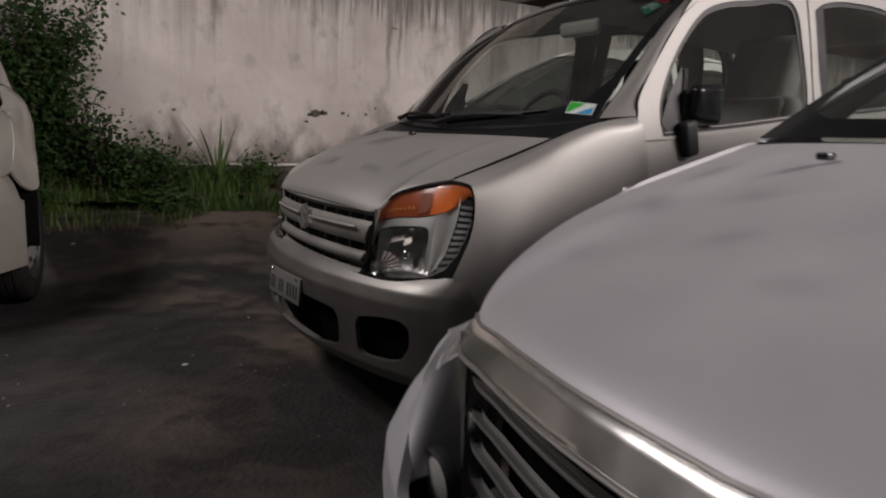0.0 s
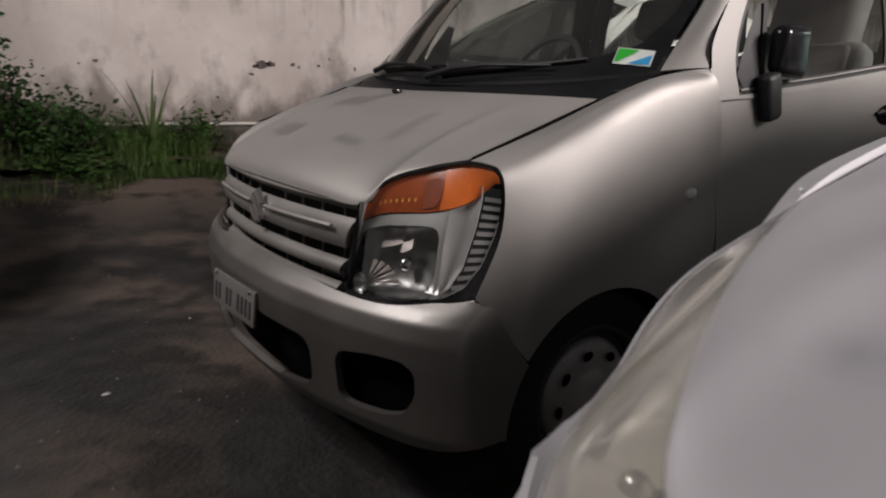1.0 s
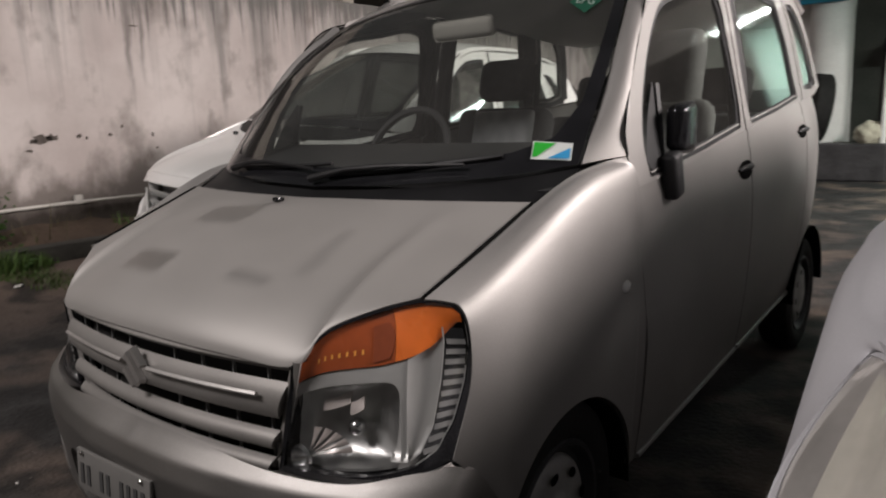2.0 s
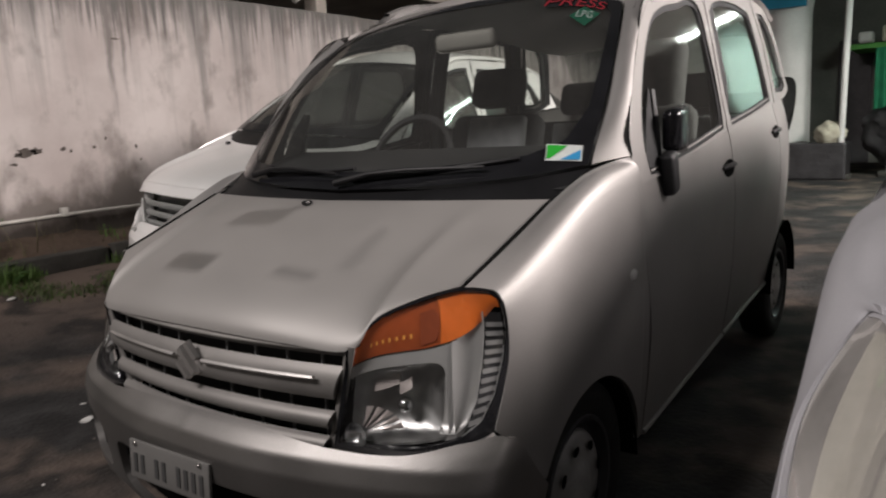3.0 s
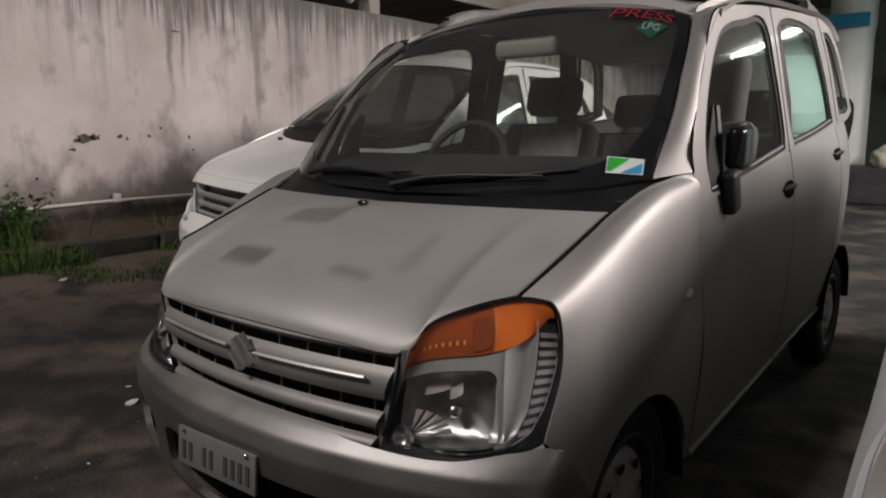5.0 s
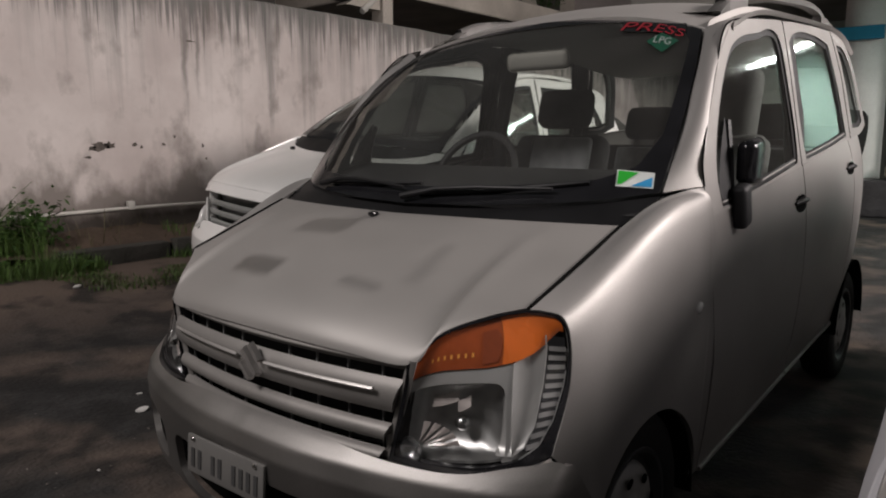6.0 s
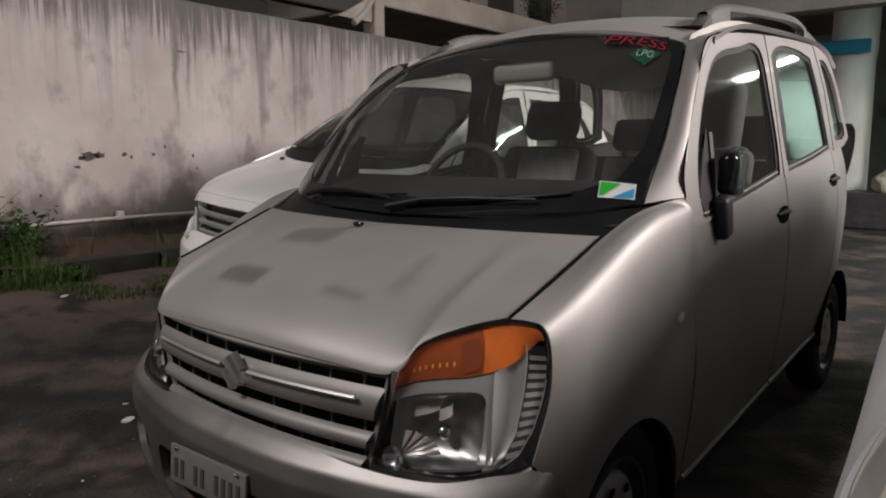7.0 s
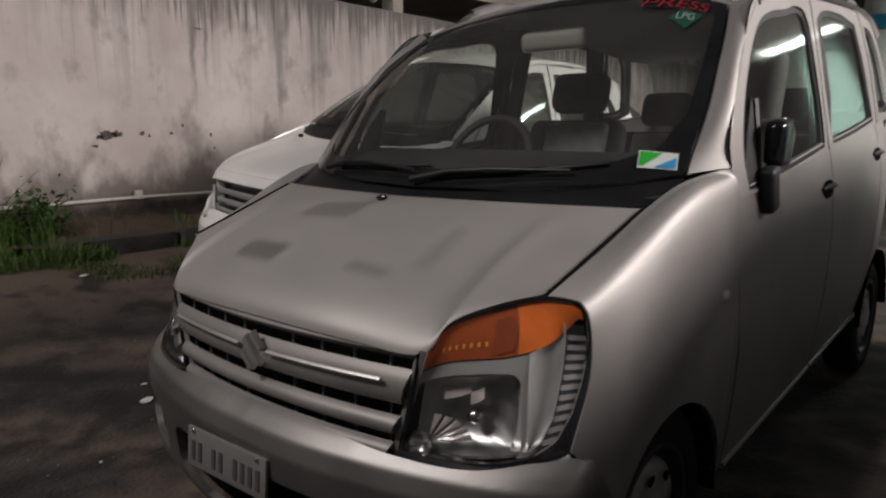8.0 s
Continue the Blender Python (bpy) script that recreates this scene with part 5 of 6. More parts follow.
# roof rails
for s in (1, -1):
    path = curve([(0.535 * s, 1.56, 1.590), (0.537 * s, 1.74, 1.640), (0.538 * s, 2.2, 1.690), (0.538 * s, 2.6, 1.722), (0.532 * s, 2.84, 1.712), (0.530 * s, 2.94, 1.655)])
    sect = [(0.018, -0.010), (0.018, 0.008), (0.010, 0.016), (-0.010, 0.016), (-0.018, 0.008), (-0.018, -0.010)]
    bm = bmesh.new()
    prev = None
    for k in steps(30):
        c = path(k)
        row = [bm.verts.new((c[0] + a, c[1], c[2] + b)) for a, b in sect]
        if prev:
            for i in range(6):
                bm.faces.new((prev[i], prev[(i + 1) % 6], row[(i + 1) % 6], row[i]))
        prev = row
    bmesh.ops.recalc_face_normals(bm, faces=bm.faces[:])
    rail = part("roof_rail", bm, RAIL_GREY, wagon, "grey roof rail")
    for y0, y1, h0, h1 in ((1.50, 1.77, 0.004, 0.046), (3.05, 2.80, 0.004, 0.040)):
        bm = bmesh.new()
        prev = None
        for u in steps(14):
            y = y0 + (y1 - y0) * u
            z = 1.528 + 0.086 * min(1, abs(y - 1.43) / 0.33) + (0.055 if y > 2 else 0)
            t = h0 + (h1 - h0) * min(1, u * 2.2) ** 0.6
            w = 0.024 - 0.004 * u
            row = [bm.verts.new(((0.535 + w * x) * s, y, z + t * q - d)) for x, q, d in ((-1, 0, 0.06), (-1, 0.7, 0), (-0.6, 1, 0), (0.6, 1, 0), (1, 0.7, 0), (1, 0, 0.06))]
            if prev:
                for i in range(6):
                    bm.faces.new((prev[i], prev[(i + 1) % 6], row[(i + 1) % 6], row[i]))
            else:
                bm.faces.new(row)
            prev = row
        bm.faces.new(prev[::-1])
        bmesh.ops.recalc_face_normals(bm, faces=bm.faces[:])
        part("rail_foot", bm, RAIL_GREY, rail)

# hood washer, wipers
bm = bmesh.new()
box(bm, -0.044, 0.578, 0.962, 0.022, 0.026, 0.012, 0.005)
part("washer_nozzle", bm, GLOSS_BLACK, wagon)
for base, tip, n in (((-0.02, 0.0), (0.62, 0.035), 0), ((-0.56, 0.0), (-0.04, 0.045), 1)):
    p0 = screen(base[0], 0.01, 0.020)
    p1 = screen((base[0] + tip[0]) / 2, 0.040 + 0.01 * n, 0.030)
    p2 = screen(tip[0] * 0.92, tip[1], 0.022)
    bm = tube(bmesh.new(), [p0, p0.lerp(p1, 0.5) + Vector((0, 0, 0.008)), p1, p2], [0.010, 0.007, 0.006, 0.004], 8)
    wiper = part("wiper", bm, WIPER_BLACK, wagon, "black wiper arm and blade")
    bm = tube(bmesh.new(), [screen(base[0] + 0.06 + (tip[0] - base[0]) * k, base[1] + 0.035 + (tip[1] - base[1]) * k, 0.009) for k in steps(10)], 0.006, 6)
    part("blade", bm, WIPER_BLACK, wiper)

# cabin
bm = patch(lambda u, v: Vector((u * 0.66, 0.78 + 0.36 * v - 0.05 * (1 - u * u) * (1 - v), 0.985 + 0.110 * v - 0.02 * v * v)), steps(20, -1, 1), steps(10), flange=0.16)
part("dashboard", bm, CABIN_DARK, wagon)
bm = bmesh.new()
box(bm, 0.0, 1.17, 0.74, 1.30, 0.12, 0.36, 0.03)
part("dash_front", bm, CABIN_DARK, wagon)
c, R = Vector((-0.33, 1.40, 1.02)), Matrix.Rotation(radians(62), 3, "X")
bm = tube(bmesh.new(), [c + R @ Vector((0.185 * math.cos(a), 0.185 * math.sin(a), 0)) for a in steps(31, 0, math.tau * 31 / 32)], 0.014, 8, closed=True)
box(bm, 0, 0, 0, 0.34, 0.035, 0.02, 0.008, None)
bmv = [w for w in bm.verts if abs(w.co.x) < 0.18 and abs(w.co.y) < 0.03 and abs(w.co.z) < 0.02]
bmesh.ops.rotate(bm, verts=bmv, cent=(0, 0, 0), matrix=R)
bmesh.ops.translate(bm, verts=bmv, vec=c)
part("steering_wheel", bm, CABIN_DARK, wagon)
seat(wagon, 0.34, 1.70, 0.50, SEAT_COVER, SEAT_COVER, tall=True)
seat(wagon, -0.34, 1.70, 0.50, SEAT_DARK, SEAT_GREY)
seat(wagon, 0.32, 2.58, 0.45, SEAT_DARK, SEAT_GREY, 0.60)
seat(wagon, -0.32, 2.58, 0.45, SEAT_DARK, SEAT_GREY, 0.60)
bm = bmesh.new()
box(bm, -0.02, 1.36, 1.432, 0.250, 0.03, 0.066, 0.022, Matrix.Rotation(radians(12), 3, "X"), 3)
part("rear_view_mirror", bm, TRIM_BEIGE, wagon, "pale rear-view mirror shell")
bm = patch(lambda u, v: Vector((u * 0.56, 1.47 + 1.8 * v, 1.535 + 0.06 * math.sin(math.pi * min(1, v + 0.2)) - 0.02 * u * u)), steps(8, -1, 1), steps(8), flange=0.0, flip=True)
part("headlining", bm, TRIM_BEIGE, wagon)
for s in (1, -1):
    for y in (2.045,):
        bm = bmesh.new()
        tube(bm, [(0.675 * s, y, 1.02), (0.655 * s, y, 1.25), (0.60 * s, y, 1.52)], 0.035, 8)
        part("centre_pillar", bm, CABIN_DARK, wagon)
# stickers on the windscreen
GREEN = material("sticker_green", (0.02, 0.42, 0.03), 0.5, 0.0, 0.08)
BLUE = material("sticker_blue", (0.03, 0.30, 0.60), 0.5, 0.0, 0.08)
STICKER = material("sticker_white", (0.68, 0.72, 0.70), 0.5, 0.0, 0.06)
RED = material("sticker_red", (0.26, 0.010, 0.020), 0.5, 0.0, 0.1)
DARK_GREEN = material("diamond_green", (0.008, 0.075, 0.042), 0.5, 0.0, 0.1)


def decal(name, corners, mat, label="", lift=0.007, parent=None):
    bm = bmesh.new()
    bm.faces.new([bm.verts.new(screen(u, v, lift)) for u, v in corners])
    return part(name, bm, mat, parent, label, smooth=False)


def on_screen(x, z):
    """The windscreen's own coordinates of a place on it."""
    u, v = 0.5, 0.5
    for _ in range(8):
        lo_, hi_ = 0.0, 1.0
        for _ in range(16):
            u = (lo_ + hi_) / 2
            lo_, hi_ = (u, hi_) if screen(u, v)[0] < x + 0.012 else (lo_, u)
        lo_, hi_ = 0.0, 1.0
        for _ in range(16):
            v = (lo_ + hi_) / 2
            lo_, hi_ = (v, hi_) if screen(u, v)[2] < z - 0.009 else (lo_, v)
    return u, v


A, B, C, D = on_screen(0.541, 1.093), on_screen(0.622, 1.085), on_screen(0.630, 1.048), on_screen(0.552, 1.054)
on_tag = lambda a, b: tuple((A[k] * (1 - a) + B[k] * a) * (1 - b) + (D[k] * (1 - a) + C[k] * a) * b for k in (0, 1))
tagd = decal("toll_tag", [A, B, C, D], STICKER, lift=0.0075)
tagd.parent = wagon
tagd["label"] = "green, white and blue windscreen tag"
decal("green_field", [on_tag(0.04, 0.07), on_tag(0.58, 0.07), on_tag(0.14, 0.88), on_tag(0.04, 0.88)], GREEN, parent=tagd, lift=0.0090)
decal("blue_field", [on_tag(0.96, 0.30), on_tag(0.96, 0.93), on_tag(0.42, 0.93)], BLUE, parent=tagd, lift=0.0090)

# ---- the other cars ----
SILVER_SEDAN = dict(SEDAN, bump_top=[0.450, 0.450, 0.470, 0.548, 0.565, 0.595, 0.520])
silver = thing("sedan_car", "silver sedan with a broad chrome grille bar, parked beside the hatchback", "car", Matrix.Translation((2.07, -0.38, 0)))
sh, sf, ss, sl = build_car(SILVER_SEDAN, silver, SEDAN_PAINT, RIM_STEEL, WINDSHIELD, SIDE_GLASS, SEDAN_HOOD)
lamp_unit(silver, sl, SEDAN_PAINT, False, 0, CLOUDY, LENS_CLOUD)


def sedan_grille(root, chrome, rows, paint, P=SEDAN, slats=SLAT_GREY, behind=DARK_VOID, thick=0.014):
    """A grille of slats below a broad bright bar that follows the hood's edge."""
    hf = curve(P["hood_front"])
    edge = lambda u: hf(abs(u) * 0.5)
    back = patch(lambda u, v: Vector((edge(u)[0] * (1 if u >= 0 else -1), edge(u)[1] + 0.075, 0.42 + 0.27 * v + (edge(u)[2] - 0.70) * v)), steps(24, -0.99, 0.99), steps(4), flange=0.0)
    g = part("grille", back, behind, root)

    def bar(z0, z1, out, lean, u0=1.0):
        def f(u, v):
            e = edge(u)
            bulge = out * math.sin(math.pi * v) if out > 0 else 0.004 * min(1, 12 * v, 12 * (1 - v))
            return Vector((e[0] * (1 if u >= 0 else -1), e[1] - 0.004 - bulge + lean * (1 - v), z0 + (z1 - z0) * v + (e[2] - 0.70)))
        return patch(f, steps(40, -u0, u0), steps(8), flange=0.016)

    part("top_bar", bar(0.656, 0.700, 0.0, -0.026), MIRROR_CHROME if chrome is BAR_CHROME else chrome, g, "broad chrome bar" if chrome is BAR_CHROME else "")
    # thin beads added; pale ones draw the chrome bar's edge highlights
    for z, dy in ((0.003, 0.004), (-0.043, -0.026)):
        edge_glint = [Vector((edge(u)[0] * (1 if u >= 0 else -1), edge(u)[1] - 0.007 + dy, edge(u)[2] + z)) for u in steps(40, -1, 1)]
        part("bar_edge_highlight", tube(bmesh.new(), edge_glint, 0.0028, 6), PALE_SILVER if chrome is BAR_CHROME else chrome, g)
    for k in range(rows):
        z = 0.612 - 0.050 * k
        part("slat", bar(z - thick, z, 0.005, 0.010, 0.98), slats, g)
    for s in (1, -1):
        e = edge(1.0)
        bm = tube(bmesh.new(), [(s * (e[0] + 0.002), e[1] - 0.022, 0.675), (s * (e[0] - 0.005), e[1] - 0.026, 0.60), (s * (e[0] - 0.016), e[1] - 0.030, 0.46)], 0.007, 8)
        part("side_trim", bm, chrome, g)
        # the bumper's shoulder beside the grille
        bp, tp = curve([(x, y, 0) for x, y in P["bump_plan"]]), curve([(z, 0) for z in P["bump_top"]])

        def cheek(u, v):
            a = Vector((e[0] - 0.016 + 0.018 * v, e[1] - 0.014, 0.445 + 0.20 * v))
            w = 0.38 + 0.12 * v
            q = bp(w)
            b = Vector((q[0], q[1] + 0.018 + 0.02 * v, tp(w)[0] - 0.010))
            c = a.lerp(b, u)
            return mir(c + Vector((0, -0.012, 0.014)) * math.sin(math.pi * u), s)

        part("grille_cheek", patch(cheek, steps(12), steps(14), flange=0.02, flip=s < 0), paint, g)


sedan_grille(silver, BAR_CHROME, 4, SEDAN_PAINT, SILVER_SEDAN)
for x in (-0.515, 0.515):
    bm = bmesh.new()
    lathe(bm, [(0.014, 0.054), (0.0, 0.054), (-0.008, 0.050), (0.002, 0.045)], 28, "y", (x, 0.150, 0.462))
    fog = part("fog_lamp", bm, BLACK_PLASTIC, silver, "round fog lamp in a black ring")
    bm = bmesh.new()
    lathe(bm, [(0.004, 0.046), (-0.006, 0.033), (-0.010, 0.001)], 28, "y", (x, 0.150, 0.462))
    part("fog_lens", bm, LAMP_WHITE, fog, "pale round lens")
for x in (-0.41, 0.41):
    bm = bmesh.new()
    box(bm, x, 0.86, 0.958, 0.024, 0.03, 0.014, 0.005)
    part("washer_nozzle", bm, GLOSS_BLACK, silver)



def short_nose(P, k, y0=1.13):
    """The same body with all that lies before the windscreen's foot drawn back."""
    pull = lambda p: (p[0], y0 + (p[1] - y0) * k if p[1] < y0 else p[1], *p[2:])
    out = dict(P)
    for key in ("hood_front", "hood_rear", "f_top", "f_crest", "f_mid", "lamp_low", "lamp_high", "ws_base", "bump_plan"):
        out[key] = [pull(p) for p in P[key]]
    out["lamp_out"], out["seam"] = pull(P["lamp_out"]), pull(P["seam"])
    out["wheel_y"] = (pull((0, P["wheel_y"][0]))[1], P["wheel_y"][1])
    return out


WHITE = short_nose(dict(
    SEDAN,
    hood_front=[(0, 0.100, 0.776), (0.20, 0.118, 0.774), (0.40, 0.165, 0.768), (0.552, 0.225, 0.759), (0.62, 0.335, 0.795), (0.69, 0.517, 0.830), (0.735, 0.70, 0.862)],
    lamp_high=[(0.556, 0.222, 0.752), (0.62, 0.338, 0.791), (0.69, 0.520, 0.827), (0.738, 0.700, 0.859), (0.772, 0.780, 0.858)],
    hood_bow=(0.62, 0.92),
    hood_rear=[(0, 0.810, 0.930), (0.30, 0.840, 0.930), (0.56, 0.940, 0.940), (0.715, 1.065, 0.965)],
    pillar_in=[(0.752, 1.150, 0.990), (0.705, 1.40, 1.130), (0.640, 1.66, 1.255), (0.580, 1.884, 1.352)],
    pillar_out=[(0.790, 1.300, 0.968), (0.735, 1.50, 1.115), (0.670, 1.72, 1.240), (0.610, 1.965, 1.362)],
    ws_base=[(0, 1.020, 0.990), (0.30, 1.045, 0.992), (0.60, 1.085, 0.990), (0.748, 1.145, 0.986)],
    ws_top=[(0, 1.800, 1.385), (0.22, 1.812, 1.382), (0.43, 1.840, 1.372), (0.576, 1.880, 1.350)],
    roof_side=[(0.580, 1.884, 1.352), (0.600, 2.16, 1.415), (0.600, 2.60, 1.430), (0.585, 2.95, 1.410), (0.565, 3.20, 1.375), (0.56, 3.35, 1.33)],
    roof_mid=[(0, 1.800, 1.388), (0, 2.10, 1.462), (0, 2.60, 1.478), (0, 2.95, 1.455), (0, 3.25, 1.410), (0, 3.42, 1.36)],
), 0.90)
white = thing("sedan_car", "white sedan parked between the wall and the hatchback", "car", Matrix.Translation((-2.05, 1.29, 0.012)) @ Matrix.Rotation(radians(1), 4, "Z") @ Matrix.Rotation(radians(4.8), 4, "Y") @ Matrix.Diagonal((0.83, 1.0, 1.15, 1)))
_, _, wss, wl = build_car(WHITE, white, WHITE_PAINT, RIM_STEEL, TINTED, TINTED)
lamp_unit(white, wl, WHITE_PAINT, False, 0, CLOUDY, LENS_CLOUD)
sedan_grille(white, WHITE_PAINT, 4, WHITE_PAINT, WHITE, WHITE_SLATS, SLAT_GREY, 0.030)
for x in (-0.36, 0.36):
    bm = bmesh.new()
    box(bm, x, 0.80, 0.936, 0.024, 0.03, 0.018, 0.005)
    part("washer_nozzle", bm, GLOSS_BLACK, white)


def narrow_nose(P, most, y0=0.82, y1=0.30):
    """The same body with the nose drawn in towards its tip."""
    draw = lambda p: (p[0] * (1 - most * min(1, max(0, (y0 - p[1]) / (y0 - y1)))), *p[1:])
    out = dict(P)
    for key in ("hood_front", "f_top", "f_crest", "f_mid", "lamp_low", "lamp_high", "bump_plan"):
        out[key] = [draw(p) for p in P[key]]
    out["lamp_out"], out["seam"] = draw(P["lamp_out"]), draw(P["seam"])
    return out


BEIGE = narrow_nose(SEDAN, 0.16)
beige = thing("sedan_car", "pale beige sedan parked across the yard", "car", pose(-1.11, -1.500, 0.02, 0, 0, 90.5) @ Matrix.Diagonal((1, 0.80, 1.12, 1)))
_, _, _, bl = build_car(BEIGE, beige, BEIGE_PAINT, RIM_STEEL, TINTED, TINTED)
for s in (1, -1):
    part("front_corner", patch(lambda a, b: mir(bl(a, b, 0.0), s), steps(20), steps(16), flange=0.02, flip=s < 0), BEIGE_PAINT, beige)
for ob in beige.children:
    if ob.name.startswith("wheel") and ob.type == "EMPTY" and ob.location.y < 1.5 and ob.location.x > 0:
        ob.rotation_euler.z = radians(-12)

# ---- writing on the windscreen ----
FADED_WHITE = material("faded_white_print", (0.34, 0.40, 0.37), 0.5, 0.0, 0.1)


def lettering(text, u0, u1, v0, v1, mat, name, parent, lift=0.0105, shear=0.0):
    """Letters laid on the windscreen between two heights."""
    cu = bpy.data.curves.new(name, "FONT")
    cu.body, cu.size, cu.shear = text, 1.0, shear
    ob = bpy.data.objects.new(name, cu)
    scene.collection.objects.link(ob)
    bpy.context.view_layer.update()
    me = bpy.data.meshes.new_from_object(ob.evaluated_get(bpy.context.evaluated_depsgraph_get()))
    bpy.data.objects.remove(ob)
    bpy.data.curves.remove(cu)
    xs = [w.co.x for w in me.vertices]
    ys = [w.co.y for w in me.vertices]
    x0, x1, y0, y1 = min(xs), max(xs), min(ys), max(ys)
    for w in me.vertices:
        a, b = (w.co.x - x0) / (x1 - x0), (w.co.y - y0) / (y1 - y0)
        w.co = screen(u0 + (u1 - u0) * a, v0 + (v1 - v0) * b, lift)
    me.materials.clear()
    me.materials.append(mat)
    out = new(name, me)
    out.parent = parent
    return out


decal("lettering_backing", [on_screen(0.29, 1.532), on_screen(0.50, 1.514), on_screen(0.518, 1.474), on_screen(0.318, 1.494)], GLOSS_BLACK, parent=wagon, lift=0.0085)
u0, u1 = on_screen(0.305, 1.51)[0], on_screen(0.508, 1.495)[0]
v0, v1 = on_screen(0.41, 1.485)[1], on_screen(0.41, 1.513)[1]
lettering("PRESS", u0, u1, v0, v1, RED, "red_letters", wagon, shear=0.15)["label"] = "red windscreen lettering"
dia = decal("green_diamond", [on_screen(0.418, 1.453), on_screen(0.446, 1.481), on_screen(0.512, 1.449), on_screen(0.487, 1.413)], DARK_GREEN, parent=wagon)
dia["label"] = "dark green diamond sticker"
u0, u1 = on_screen(0.442, 1.45)[0], on_screen(0.493, 1.45)[0]
v0, v1 = on_screen(0.467, 1.440)[1], on_screen(0.467, 1.461)[1]
lettering("LPG", u0, u1, v0, v1, FADED_WHITE, "white_letters", dia)

# ---- pipe, kerb, verge ----
PVC = material("pale_plastic_pipe", (0.58, 0.56, 0.52), 0.5, 0.0, 0.15, 8.0, 60.0)
CONCRETE = material("old_kerb_concrete", (0.060, 0.057, 0.050), 0.9, 0.0, 0.35, 5.0, 50.0, bump=0.8, bump_scale=40)
SOIL = material("bare_soil", (0.105, 0.074, 0.054), 0.95, 0.0, 0.4, 3.0, 40.0, bump=1.0, bump_scale=30)
SPIKE = material("pale_green_spikes", (0.075, 0.115, 0.035), 0.5, 0.0, 0.4, 3.0, 30.0)
LEAF = material("green_leaves", (0.034, 0.072, 0.016), 0.65, 0.0, 0.5, 3.0, 30.0, spec=0.2)
LEAF_DARK = material("dark_green_leaves", (0.022, 0.050, 0.012), 0.65, 0.0, 0.5, 3.0, 30.0, spec=0.2)
GRASS = material("grass_blades", (0.085, 0.150, 0.032), 0.6, 0.0, 0.45, 2.0, 20.0)
DRY = material("dry_grass", (0.12, 0.105, 0.055), 0.7, 0.0, 0.4, 2.0, 20.0)
BARK = material("shrub_bark", (0.07, 0.055, 0.045), 0.9, 0.0, 0.3, 20.0, 90.0, bump=0.6)

pts = [(WALL_X + 0.05, y, 0.565 + 0.012 * math.sin(y * 1.1) + 0.008 * noise.noise((y, 0, 0)) + 0.010 * max(0, y)) for y in steps(60, -6, 9)]
pipe = tagged(part("water_pipe", tube(bmesh.new(), pts, 0.014, 8), PVC), "pale plastic water pipe running along the wall", "pipe")
for y in (-3.9, -0.9, 2.104, 4.9):
    bm = bmesh.new()
    box(bm, WALL_X + 0.042, y, 0.615, 0.045, 0.06, 0.075, 0.008)
    part("pipe_bracket", bm, PVC, pipe, "pale pipe bracket")

rng = random.Random(4)
kerb = new("kerb")
kerb.empty_display_size = 0.2
tagged(kerb, "broken old concrete kerb along the verge", "kerb", kind="structure")
y = -3.0
while y < 9:
    ln = rng.uniform(0.55, 0.95)
    if rng.random() < (0.92 if y > 0.5 else 0.12):
        bm = bmesh.new()
        box(bm, 0, 0, 0, 0.13, ln - 0.03, 0.26, 0.02, seg=2)
        for w in bm.verts:
            w.co += Vector((0.012 * noise.noise(w.co * 9 + Vector((0, y, 0))), 0.01 * noise.noise(w.co * 7), 0.018 * noise.noise(w.co * 6 + Vector((y, 0, 0)))))
        k = part("kerb_stone", bm, CONCRETE, kerb)
        k.location = (-4.03 + rng.uniform(-0.03, 0.03), y + ln / 2, 0.235 + rng.uniform(-0.025, 0.01))
        k.rotation_euler = (rng.uniform(-0.03, 0.03), rng.uniform(-0.08, 0.08), rng.uniform(-0.04, 0.04))
    y += ln

bm = bmesh.new()
ys, xs = steps(130, -4.0, 9.0), steps(8, WALL_X, -4.03)
rows = [[bm.verts.new((x, y, 0.31 + 0.13 * (-4.03 - x) / 0.47 + 0.05 * noise.noise((x * 3, y * 1.6, 0)) + 0.03 * noise.noise((x * 9, y * 7, 0)))) for x in xs] for y in ys]
for r0, r1 in zip(rows, rows[1:]):
    for k in range(len(xs) - 1):
        bm.faces.new((r0[k], r0[k + 1], r1[k + 1], r1[k]))
tagged(part("verge_soil", bm, SOIL), "raised bank of bare soil at the wall's foot", "soil", kind="structure")


def blade(bm, x, y, z, h, lean, turn, w):
    d = Vector((math.cos(turn), math.sin(turn), 0))
    n = Vector((-d.y, d.x, 0)) * w
    p0, p1, p2 = Vector((x, y, z)), Vector((x, y, z + h * 0.55)) + d * lean * 0.35, Vector((x, y, z + h)) + d * lean
    a, b, c, e = (bm.verts.new(p) for p in (p0 - n, p0 + n, p1 + n * 0.7, p1 - n * 0.7))
    t = bm.verts.new(p2)
    bm.faces.new((a, b, c, e))
    bm.faces.new((e, c, t))


def bank_z(x, y):
    return ground_z(x, y) if x > -4.0 else 0.31 + 0.13 * (-4.03 - x) / 0.47 + 0.05 * noise.noise((x * 3, y * 1.6, 0))


